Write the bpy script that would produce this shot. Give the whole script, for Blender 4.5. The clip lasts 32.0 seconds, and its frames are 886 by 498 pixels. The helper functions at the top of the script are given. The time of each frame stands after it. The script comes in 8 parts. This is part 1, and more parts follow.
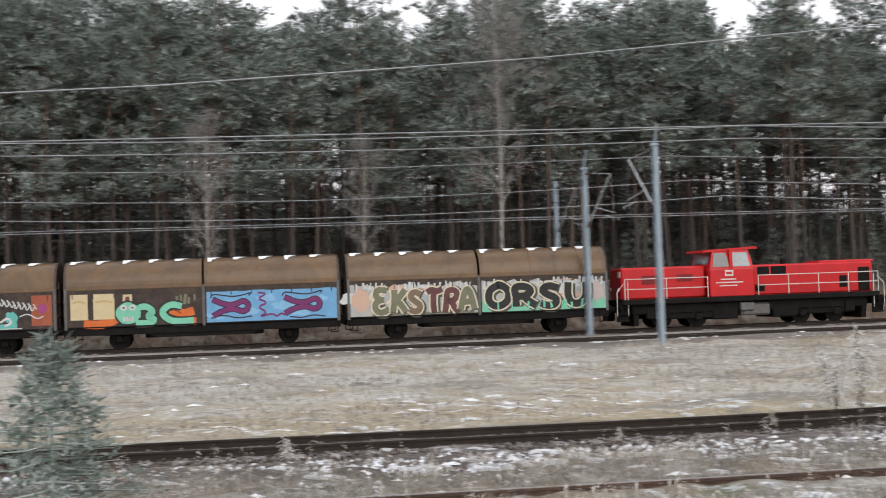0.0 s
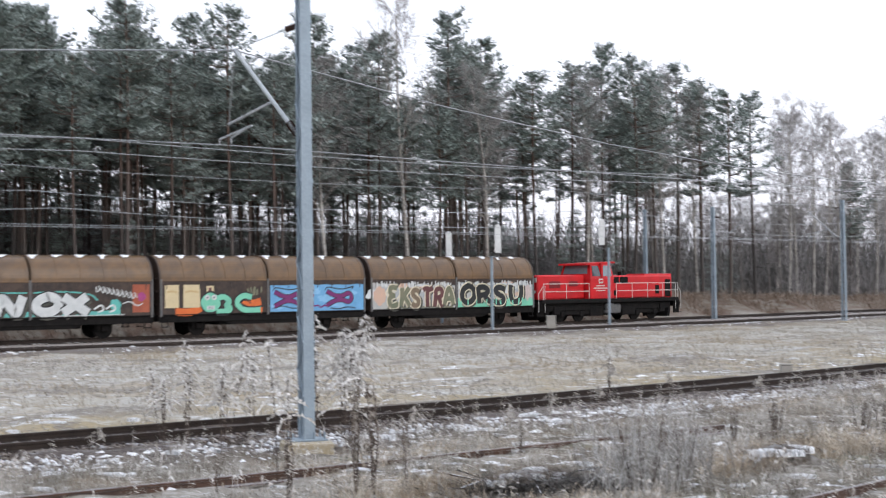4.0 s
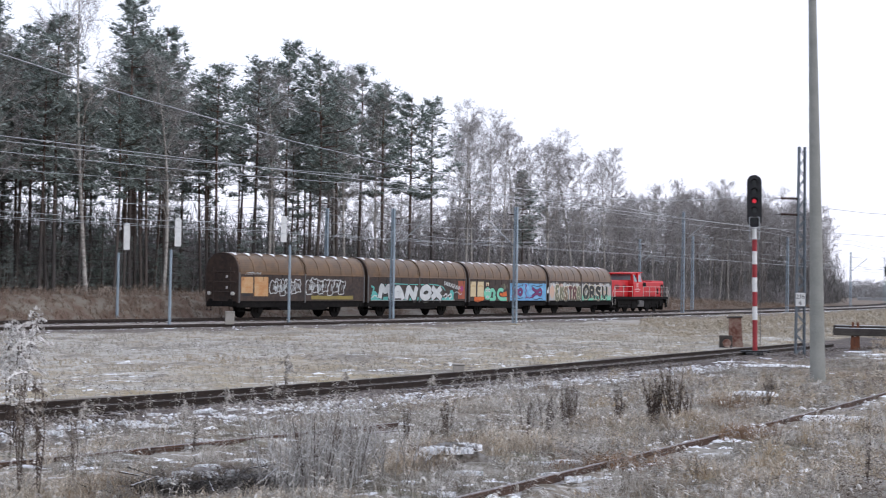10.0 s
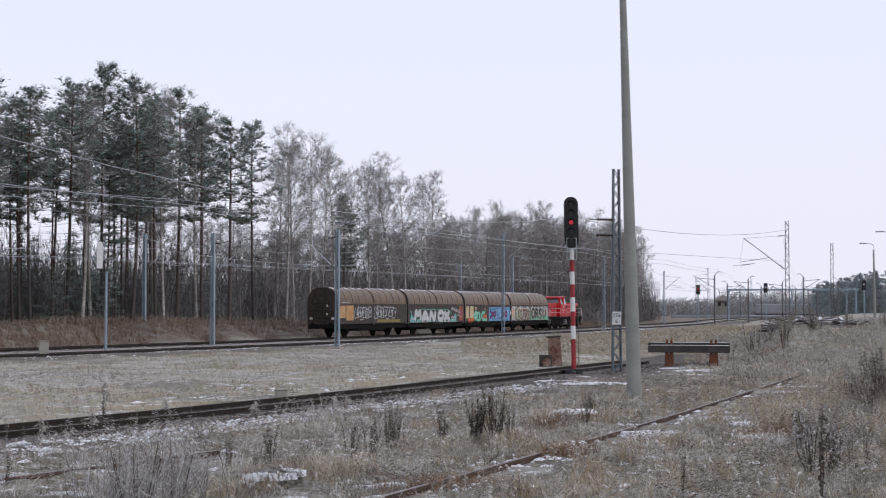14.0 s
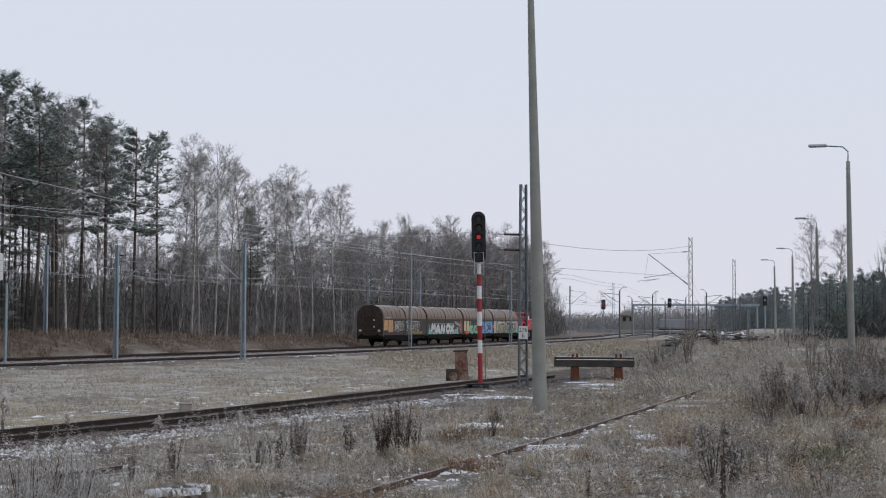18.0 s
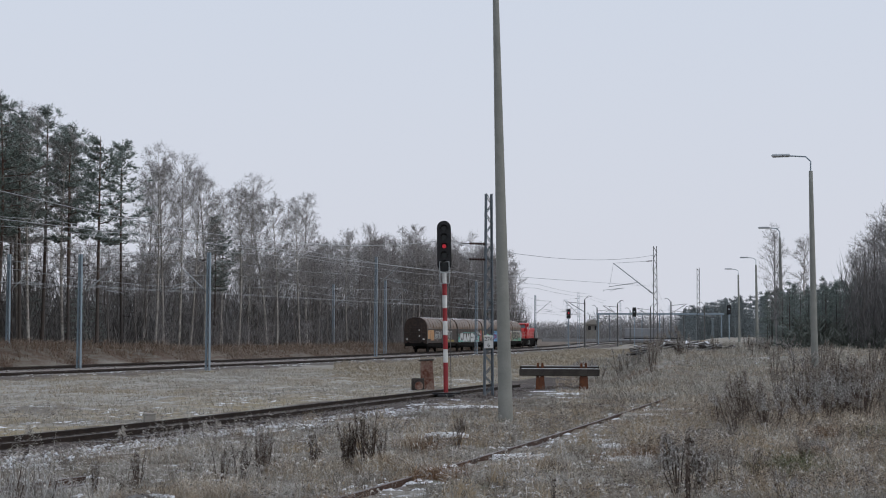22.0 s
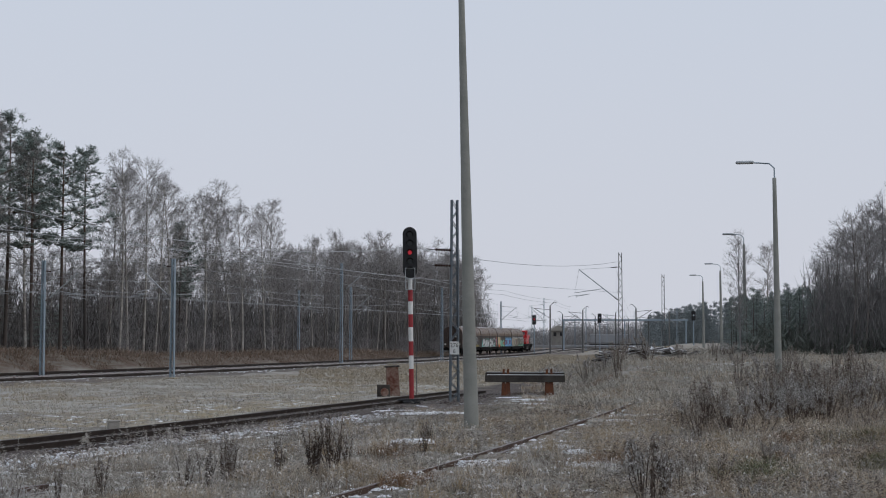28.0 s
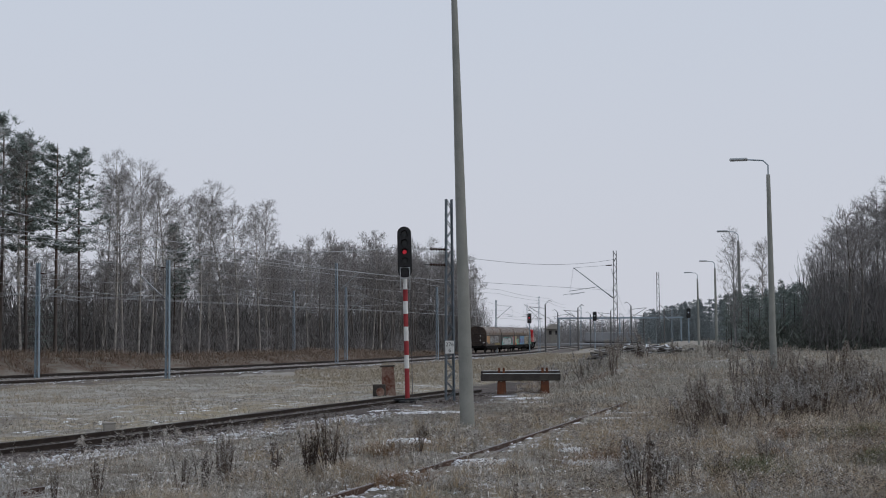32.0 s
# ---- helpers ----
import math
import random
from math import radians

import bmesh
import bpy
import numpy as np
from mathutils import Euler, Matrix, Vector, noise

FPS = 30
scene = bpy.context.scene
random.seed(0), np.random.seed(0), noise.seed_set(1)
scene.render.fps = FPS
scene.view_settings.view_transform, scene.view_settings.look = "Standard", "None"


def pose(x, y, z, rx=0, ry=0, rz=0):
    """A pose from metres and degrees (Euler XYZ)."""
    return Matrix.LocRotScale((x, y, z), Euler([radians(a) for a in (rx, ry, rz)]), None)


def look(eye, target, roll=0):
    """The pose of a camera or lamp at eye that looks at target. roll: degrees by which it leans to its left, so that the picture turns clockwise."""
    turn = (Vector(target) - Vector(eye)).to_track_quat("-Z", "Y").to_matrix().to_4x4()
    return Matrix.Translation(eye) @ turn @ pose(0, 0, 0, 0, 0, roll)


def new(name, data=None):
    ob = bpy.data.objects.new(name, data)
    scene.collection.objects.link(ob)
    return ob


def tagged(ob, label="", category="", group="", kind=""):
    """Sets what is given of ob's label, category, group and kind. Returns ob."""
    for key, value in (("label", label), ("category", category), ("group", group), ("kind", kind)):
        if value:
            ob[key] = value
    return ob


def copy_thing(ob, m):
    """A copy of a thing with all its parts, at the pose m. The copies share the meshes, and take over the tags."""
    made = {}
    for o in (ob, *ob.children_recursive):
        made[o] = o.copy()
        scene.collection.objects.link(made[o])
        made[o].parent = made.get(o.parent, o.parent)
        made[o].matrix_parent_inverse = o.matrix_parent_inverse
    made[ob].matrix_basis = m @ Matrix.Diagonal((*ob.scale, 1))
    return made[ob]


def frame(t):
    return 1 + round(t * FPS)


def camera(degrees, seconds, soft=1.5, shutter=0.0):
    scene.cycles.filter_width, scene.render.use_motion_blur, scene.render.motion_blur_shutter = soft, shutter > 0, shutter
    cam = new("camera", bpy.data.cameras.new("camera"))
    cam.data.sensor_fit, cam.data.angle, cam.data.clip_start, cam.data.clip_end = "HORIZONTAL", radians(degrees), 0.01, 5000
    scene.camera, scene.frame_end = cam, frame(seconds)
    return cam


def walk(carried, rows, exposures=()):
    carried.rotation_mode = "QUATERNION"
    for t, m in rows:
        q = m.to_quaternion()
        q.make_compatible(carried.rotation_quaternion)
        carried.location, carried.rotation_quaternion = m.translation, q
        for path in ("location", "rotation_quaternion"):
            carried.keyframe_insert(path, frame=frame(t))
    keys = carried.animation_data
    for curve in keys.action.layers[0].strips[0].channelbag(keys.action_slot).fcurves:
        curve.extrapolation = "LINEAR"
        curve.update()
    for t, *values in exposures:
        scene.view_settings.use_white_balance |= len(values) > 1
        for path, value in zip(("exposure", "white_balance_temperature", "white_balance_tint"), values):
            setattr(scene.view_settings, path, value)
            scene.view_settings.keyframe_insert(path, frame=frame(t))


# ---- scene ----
# The camera stands on one spot and pans after the train: seconds, heading, pitch, roll in degrees.
cam = camera(35.05, 32.0, soft=1.0, shutter=0.8)
EYE = (0.0, 0.0, 2.5)


def turned(head, pitch, roll):
    h, p = radians(head), radians(pitch)
    to = (EYE[0] + math.sin(h) * math.cos(p), EYE[1] + math.cos(h) * math.cos(p), EYE[2] + math.sin(p))
    return look(EYE, to, roll)


walk(cam, [(t, turned(h, p, r)) for t, h, p, r in (
    (0, -9.691, 1.513, -1.991), (0.5, -6.435, 1.347, -2.152), (1, -2.328, 0.696, -1.892), (1.5, 1.032, 0.669, -1.323),
    (2, 5.031, 1.215, -1.331), (2.5, 9.176, 1.067, -1.111), (3, 13.570, 1.645, -1.355), (3.5, 15.434, 1.872, -0.991),
    (4, 17.029, 1.481, -0.675), (4.5, 18.580, 0.855, -0.380), (6.5, 22.476, 0.858, -0.158), (7, 23.410, 1.030, -0.077),
    (7.5, 24.642, 1.114, -0.062), (8, 26.127, 1.235, 0.200), (8.5, 26.981, 1.312, 0.276), (9, 28.002, 1.336, 0.539),
    (9.5, 29.049, 1.431, 0.864), (10, 29.981, 1.401, 0.981), (10.5, 31.076, 1.305, 1.025), (11, 32.043, 1.297, 0.866),
    (11.5, 32.737, 1.276, 0.664), (12, 33.648, 1.336, 0.527), (12.5, 34.651, 1.696, 0.440), (13, 35.574, 1.972, 0.295),
    (13.5, 36.627, 2.260, 0.268), (14, 37.248, 2.415, 0.045), (14.5, 38.058, 2.576, 0.293), (15, 38.823, 2.803, 0.708),
    (15.5, 39.428, 2.835, 0.780), (17.5, 40.687, 2.766, 0.347), (18, 41.020, 2.994, 0.262), (18.5, 41.338, 3.125, 0.136),
    (19, 41.497, 3.231, 0.183), (19.5, 41.665, 3.261, 0.154), (20, 41.781, 3.321, 0.006), (20.5, 41.893, 3.317, -0.006),
    (21, 42.067, 3.310, -0.012), (21.5, 42.208, 3.324, 0.102), (22, 42.430, 3.378, 0.166), (22.5, 42.473, 3.490, 0.036),
    (23, 42.672, 3.529, -0.031), (23.5, 42.931, 3.597, -0.047), (24, 43.164, 3.648, 0.053), (24.5, 43.321, 3.689, 0.175),
    (25, 43.375, 3.675, 0.109), (25.5, 43.413, 3.645, 0.068), (27.5, 43.810, 3.651, 0.034), (28, 43.830, 3.636, 0.101),
    (28.5, 43.817, 3.540, 0.014), (29, 43.999, 3.407, -0.135), (29.5, 44.039, 3.436, -0.177), (30, 44.037, 3.538, -0.271),
    (30.5, 44.051, 3.523, -0.350), (31, 44.055, 3.540, -0.410), (31.5, 44.005, 3.585, -0.363), (32, 44.049, 3.606, -0.350),
)], exposures=[(0, 0.5, 6650, 11), (2.5, 0.6, 6300, 12), (4.5, 0.58, 6150, 12), (9, 0.48, 6000, 14), (11.8, 0.2, 5950, 15), (13, 0.07, 5980, 15), (15, -0.13, 6150, 14), (19, -0.32, 6100, 11), (24, -0.42, 6060, 10), (32, -0.54, 6060, 10)])

# ---- light: a bright overcast winter sky ----
world = bpy.data.worlds.new("overcast_sky")
scene.world = world
world.use_nodes = True
wn = world.node_tree
wn.nodes.clear()
sky = wn.nodes.new("ShaderNodeTexSky")
sky.sky_type = "NISHITA"
sky.sun_disc = False
sky.sun_elevation = radians(18)
sky.sun_rotation = radians(150)
sky.air_density, sky.dust_density, sky.ozone_density = 1.0, 6.0, 1.0
lift = wn.nodes.new("ShaderNodeMixRGB")
lift.inputs[0].default_value = 0.9
bg = wn.nodes.new("ShaderNodeBackground")
bg.inputs[1].default_value = 0.1
wo = wn.nodes.new("ShaderNodeOutputWorld")
height = wn.nodes.new("ShaderNodeSeparateXYZ")
climb = wn.nodes.new("ShaderNodeMapRange")
climb.inputs[1].default_value, climb.inputs[2].default_value = 0.02, 0.3
veil = wn.nodes.new("ShaderNodeMixRGB")
veil.inputs[1].default_value = (9.75, 9.65, 10.05, 1)
veil.inputs[2].default_value = (9.05, 9.5, 10.3, 1)
wn.links.new(wn.nodes.new("ShaderNodeTexCoord").outputs["Generated"], height.inputs[0])
wn.links.new(height.outputs[2], climb.inputs[0])
wn.links.new(climb.outputs[0], veil.inputs[0])
wn.links.new(veil.outputs[0], lift.inputs[2])
wn.links.new(sky.outputs[0], lift.inputs[1])
wn.links.new(lift.outputs[0], bg.inputs[0])
wn.links.new(bg.outputs[0], wo.inputs[0])
sun_data = bpy.data.lights.new("veiled_sun", "SUN")
sun_data.energy, sun_data.angle, sun_data.color = 0.6, radians(40), (1.0, 0.97, 0.92)
sun = new("veiled_sun", sun_data)
sun.matrix_world = look((0, 0, 60), (60 * math.sin(radians(-30)), 60 * math.cos(radians(-30)), 25))

# ---- materials ----
MATS = {}


def mat(name, a, b=None, rough=0.8, metal=0.0, scale=3.0, fine=40.0, bump=0.15, spread=0.5, frost=0.0, island=0.0, rand=0.0,
        coat=0.0, gloss=0.3, emit=None, world_space=False, frost_colour=(0.78, 0.8, 0.83)):
    """A surface of two tones mixed by coarse and fine noise, with relief; frost settles on what faces up."""
    if name in MATS:
        return MATS[name]
    m = bpy.data.materials.new(name)
    MATS[name] = m
    m.use_nodes = True
    nt = m.node_tree
    p = nt.nodes["Principled BSDF"]
    b = b or tuple(c * 0.75 for c in a)
    p.inputs["Roughness"].default_value = rough
    p.inputs["Metallic"].default_value = metal
    p.inputs["Specular IOR Level"].default_value = gloss
    if coat:
        p.inputs["Coat Weight"].default_value = coat
    L = nt.links.new
    if world_space:
        co = nt.nodes.new("ShaderNodeNewGeometry").outputs["Position"]
    else:
        co = nt.nodes.new("ShaderNodeTexCoord").outputs["Object"]
    n1 = nt.nodes.new("ShaderNodeTexNoise")
    n1.inputs["Scale"].default_value = scale
    n1.inputs["Detail"].default_value = 4
    n2 = nt.nodes.new("ShaderNodeTexNoise")
    n2.inputs["Scale"].default_value = fine
    n2.inputs["Detail"].default_value = 3
    L(co, n1.inputs["Vector"])
    L(co, n2.inputs["Vector"])
    add = nt.nodes.new("ShaderNodeMath")
    add.operation = "ADD"
    L(n1.outputs[0], add.inputs[0])
    L(n2.outputs[0], add.inputs[1])
    last = add.outputs[0]
    for kind, amount in (("island", island), ("rand", rand)):
        if amount:
            if kind == "island":
                src = nt.nodes.new("ShaderNodeNewGeometry").outputs["Random Per Island"]
            else:
                src = nt.nodes.new("ShaderNodeObjectInfo").outputs["Random"]
            ma = nt.nodes.new("ShaderNodeMath")
            ma.operation = "MULTIPLY_ADD"
            ma.inputs[1].default_value = amount
            L(src, ma.inputs[0])
            L(last, ma.inputs[2])
            sb = nt.nodes.new("ShaderNodeMath")
            sb.operation = "SUBTRACT"
            sb.inputs[1].default_value = amount / 2
            L(ma.outputs[0], sb.inputs[0])
            last = sb.outputs[0]
    ramp = nt.nodes.new("ShaderNodeMapRange")
    ramp.inputs[1].default_value = 1.0 - spread / 2
    ramp.inputs[2].default_value = 1.0 + spread / 2
    L(last, ramp.inputs[0])
    mix = nt.nodes.new("ShaderNodeMixRGB")
    mix.inputs[1].default_value = (*a, 1)
    mix.inputs[2].default_value = (*b, 1)
    L(ramp.outputs[0], mix.inputs[0])
    col = mix.outputs[0]
    if frost:
        g = nt.nodes.new("ShaderNodeNewGeometry")
        sp = nt.nodes.new("ShaderNodeSeparateXYZ")
        L(g.outputs["Normal"], sp.inputs[0])
        ab = nt.nodes.new("ShaderNodeMath")
        ab.operation = "ABSOLUTE"
        L(sp.outputs[2], ab.inputs[0])
        mu = nt.nodes.new("ShaderNodeMath")
        mu.operation = "MULTIPLY"
        L(ab.outputs[0], mu.inputs[0])
        L(n2.outputs[0], mu.inputs[1])
        fr = nt.nodes.new("ShaderNodeMapRange")
        fr.inputs[1].default_value = 0.22
        fr.inputs[2].default_value = 0.5
        fr.inputs[4].default_value = frost
        L(mu.outputs[0], fr.inputs[0])
        fm = nt.nodes.new("ShaderNodeMixRGB")
        fm.inputs[2].default_value = (*frost_colour, 1)
        L(fr.outputs[0], fm.inputs[0])
        L(col, fm.inputs[1])
        col = fm.outputs[0]
    L(col, p.inputs["Base Color"])
    if bump:
        bp = nt.nodes.new("ShaderNodeBump")
        bp.inputs["Strength"].default_value = bump
        bp.inputs["Distance"].default_value = 0.02
        L(add.outputs[0], bp.inputs["Height"])
        L(bp.outputs[0], p.inputs["Normal"])
    if emit:
        p.inputs["Emission Color"].default_value = (*emit[:3], 1)
        p.inputs["Emission Strength"].default_value = emit[3]
    return m


# ---- mesh building ----
class Shape:
    """Gathers the points and faces of one mesh."""

    def __init__(self):
        self.v, self.f = [], []

    def add(self, pts, faces):
        k = len(self.v)
        self.v += [tuple(p) for p in pts]
        self.f += [tuple(i + k for i in f) for f in faces]
        return self

    def box(self, c, s, bevel=0.0, m=None):
        x, y, z = (d / 2 for d in s)
        if not bevel:
            pts = [(sx * x, sy * y, sz * z) for sx in (-1, 1) for sy in (-1, 1) for sz in (-1, 1)]
            faces = [(0, 1, 3, 2), (4, 6, 7, 5), (0, 4, 5, 1), (2, 3, 7, 6), (0, 2, 6, 4), (1, 5, 7, 3)]
        else:
            b = min(bevel, 0.45 * min(s))
            pts, faces, idx = [], [], {}
            for sx in (-1, 1):
                for sy in (-1, 1):
                    for sz in (-1, 1):
                        for ax in range(3):
                            q = [sx * (x - b), sy * (y - b), sz * (z - b)]
                            q[ax] += (sx, sy, sz)[ax] * b
                            idx[(sx, sy, sz, ax)] = len(pts)
                            pts.append(tuple(q))
            for ax in range(3):
                o = [i for i in range(3) if i != ax]
                for s0 in (-1, 1):
                    ring = []
                    for a, bb in ((-1, -1), (1, -1), (1, 1), (-1, 1)):
                        q = [0, 0, 0]
                        q[ax], q[o[0]], q[o[1]] = s0, a, bb
                        ring.append(idx[(*q, ax)])
                    faces.append(tuple(ring))
                for a in (-1, 1):
                    for bb in (-1, 1):
                        q0, q1 = [0, 0, 0], [0, 0, 0]
                        q0[ax], q1[ax] = -1, 1
                        for q in (q0, q1):
                            q[o[0]], q[o[1]] = a, bb
                        faces.append((idx[(*q0, o[0])], idx[(*q0, o[1])], idx[(*q1, o[1])], idx[(*q1, o[0])]))
            for sx in (-1, 1):
                for sy in (-1, 1):
                    for sz in (-1, 1):
                        faces.append(tuple(idx[(sx, sy, sz, k)] for k in range(3)))
        mm = m or Matrix()
        return self.add([(mm @ Vector(p)) + Vector(c) for p in pts], faces)

    def tube(self, p0, p1, r0, r1=None, n=8, caps=True):
        p0, p1 = Vector(p0), Vector(p1)
        r1 = r0 if r1 is None else r1
        d = p1 - p0
        if d.length < 1e-6:
            return self
        d.normalize()
        u = d.orthogonal().normalized()
        w = d.cross(u)
        pts = []
        for p, r in ((p0, r0), (p1, r1)):
            for i in range(n):
                a = 2 * math.pi * i / n
                pts.append(p + r * (math.cos(a) * u + math.sin(a) * w))
        faces = [(i, (i + 1) % n, n + (i + 1) % n, n + i) for i in range(n)]
        if caps:
            faces += [tuple(range(n - 1, -1, -1)), tuple(range(n, 2 * n))]
        return self.add(pts, faces)

    def path(self, pts, r, n=6):
        """One bent tube through all the points."""
        P = [Vector(p) for p in pts]
        k0 = len(self.v)
        up = Vector((0.01, 0.02, 1.0))
        for i, p in enumerate(P):
            d = (P[min(i + 1, len(P) - 1)] - P[max(i - 1, 0)]).normalized()
            u = d.cross(up)
            if u.length < 1e-3:
                u = d.cross(Vector((1, 0, 0)))
            u.normalize()
            w = d.cross(u)
            self.v += [tuple(p + r * (math.cos(2 * math.pi * j / n) * u + math.sin(2 * math.pi * j / n) * w)) for j in range(n)]
        for i in range(len(P) - 1):
            for j in range(n):
                a, b = k0 + i * n + j, k0 + i * n + (j + 1) % n
                self.f.append((a, b, b + n, a + n))
        self.f += [tuple(range(k0, k0 + n)), tuple(range(k0 + (len(P) - 1) * n, k0 + len(P) * n))]
        return self

    def extrude(self, outline, x0, x1, axis=0):
        """A closed outline in the plane across the axis, drawn out from x0 to x1."""
        n = len(outline)
        pts = []
        for x in (x0, x1):
            for a, b in outline:
                pts.append(((x, a, b), (a, x, b), (a, b, x))[axis])
        faces = [(i, (i + 1) % n, n + (i + 1) % n, n + i) for i in range(n)]
        faces += [tuple(range(n - 1, -1, -1)), tuple(range(n, 2 * n))]
        return self.add(pts, faces)

    def mesh(self, name, material, smooth=False):
        me = bpy.data.meshes.new(name)
        me.from_pydata(self.v, [], self.f)
        me.materials.append(material)
        if smooth:
            me.polygons.foreach_set("use_smooth", [True] * len(me.polygons))
        me.update()
        return me


def np_mesh(name, verts, tris, material):
    me = bpy.data.meshes.new(name)
    me.vertices.add(len(verts))
    me.vertices.foreach_set("co", np.asarray(verts, dtype=np.float32).ravel())
    k = tris.shape[1]
    me.loops.add(tris.size)
    me.loops.foreach_set("vertex_index", tris.astype(np.int32).ravel())
    me.polygons.add(len(tris))
    me.polygons.foreach_set("loop_start", np.arange(0, tris.size, k, dtype=np.int32))
    me.materials.append(material)
    me.update(calc_edges=True)
    return me


def part(name, shape, material, parent, label="", smooth=False, at=None):
    me = shape if isinstance(shape, bpy.types.Mesh) else shape.mesh(name, material, smooth)
    ob = new(name, me)
    ob.parent = parent
    if at is not None:
        ob.matrix_basis = at
    return tagged(ob, label)


def thing(name, label, category, m=None, group="", kind=""):
    ob = new(name)
    ob.empty_display_size = 0.2
    if m is not None:
        ob.matrix_basis = m
    return tagged(ob, label, category, group, kind)


def single(name, shape, material, label, category, m=None, group="", kind="", smooth=False):
    me = shape if isinstance(shape, bpy.types.Mesh) else shape.mesh(name, material, smooth)
    ob = new(name, me)
    if m is not None:
        ob.matrix_basis = m
    return tagged(ob, label, category, group, kind)


# ---- the plan: the main line's centre, by stretches of heading ----
GROUND = -0.35
KNOT_S = [-140, -30, 20, 60, 100, 140, 180, 220, 270, 330, 460, 900]
KNOT_H = [80, 75.2, 71.0, 65.6, 62.0, 59.6, 57.4, 56.6, 50.6, 56, 64, 76]
LINE_S = np.arange(-140, 800.1, 1.0)
_h = np.radians(np.interp(LINE_S, KNOT_S, KNOT_H))
_d = np.stack([np.sin(_h), np.cos(_h)], 1)
LINE = np.concatenate([[[0, 0]], np.cumsum((_d[1:] + _d[:-1]) / 2, 0)])
LINE = LINE - LINE[140] + np.array([-20.12, 66.05])


def on_line(s, off=0.0, z=0.0):
    """A point s metres along the main line, off metres beyond its centre (away from the camera)."""
    x, y = np.interp(s, LINE_S, LINE[:, 0]), np.interp(s, LINE_S, LINE[:, 1])
    h = math.radians(np.interp(s, KNOT_S, KNOT_H))
    return Vector((x - math.cos(h) * off, y + math.sin(h) * off, z))


def heading(s):
    return float(np.interp(s, KNOT_S, KNOT_H))


def line_coords(P):
    """For points P (n, 2): how far along the main line, and how far beyond it."""
    q = LINE[::4]
    s = LINE_S[::4]
    h = _h[::4]
    out_s, out_o = np.empty(len(P)), np.empty(len(P))
    for i in range(0, len(P), 4000):
        d = P[i:i + 4000, None, :] - q[None]
        k = np.argmin((d ** 2).sum(2), 1)
        dd = d[np.arange(len(k)), k]
        hx = h[k]
        out_s[i:i + 4000] = s[k] + dd[:, 0] * np.sin(hx) + dd[:, 1] * np.cos(hx)
        out_o[i:i + 4000] = -dd[:, 0] * np.cos(hx) + dd[:, 1] * np.sin(hx)
    return out_s, out_o


SIDING_X = [-60, -20, -10, -4.2, 2.9, 9, 13.6, 19.2, 27, 36.6, 46.9, 51, 120]
SIDING_Y = [10.5, 20.4, 23.4, 25.0, 27.3, 29.8, 31.7, 34.3, 38.2, 43.5, 48.8, 51.0, 90]


def siding_side(xy):
    """How far beyond the siding's centre points lie, towards the main line."""
    return 0.89 * (xy[:, 1] - np.interp(xy[:, 0], SIDING_X, SIDING_Y))


def tussocks(x, y):
    """Uneven clumps of matted grass."""
    u, w = x + 0.5 * np.sin(1.1 * y + 0.4 * x), y + 0.5 * np.sin(0.9 * x - 0.3 * y)
    a = np.sin(2.3 * u + 0.9 * w) * np.sin(1.9 * w - 1.1 * u + 2)
    b = np.sin(5.1 * u - 1.7 * w + 1) * np.sin(4.3 * w + 2.2 * u)
    c = np.sin(0.71 * u + 0.2 * w) * np.sin(0.83 * w - 0.3 * u)
    return 0.06 * np.abs(a) + 0.035 * b + 0.05 * c - 0.02


def lumps(x, y):
    return 0.06 * np.sin(0.9 * x + 1.3 * np.sin(0.5 * y)) * np.sin(0.8 * y + 0.7) + 0.03 * np.sin(2.7 * x + y) * np.sin(2.3 * y - 0.6 * x)


def ground_z(x, y):
    x, y = np.atleast_1d(np.asarray(x, float)), np.atleast_1d(np.asarray(y, float))
    s, o = line_coords(np.stack([x, y], 1))
    r = np.hypot(x, y)
    z = GROUND + lumps(x, y) * np.clip((r - 4) / 6, 0, 1) * np.clip((300 - r) / 100, 0, 1)
    bank = np.clip((o - 3.6) / 4, 0, 1) * np.clip((210 - s) / 60, 0, 1)
    z = z + (0.95 + 0.75 * np.clip((s - 15) / 15, 0, 1) * np.clip((110 - s) / 30, 0, 1)) * bank * bank * (3 - 2 * bank)
    az = np.degrees(np.arctan2(x, y))
    u, w = np.clip((az - 49.2) / 1.9, 0, 1) * np.clip((r - 58) / 38, 0, 1) * np.clip((-o - 22) / 9, 0, 1) * (y > 0), np.clip((900 - r) / 500, 0, 1)
    z = z + 1.6 * u * u * (3 - 2 * u) * w
    side = siding_side(np.stack([x, y], 1))
    z = z + tussocks(x, y) * np.clip((r - 8) / 6, 0, 1) * np.clip((120 - r) / 40, 0, 1) * np.clip((np.abs(side) - 1.9) / 1.2, 0, 1) * np.clip((-o - 8.5) / 2, 0, 1)
    bed = np.clip((3.2 - np.abs(o + 2.0)) / 1.5, 0, 1)
    return np.where(bed > 0, z * (1 - bed) + (GROUND - 0.02) * bed, z)


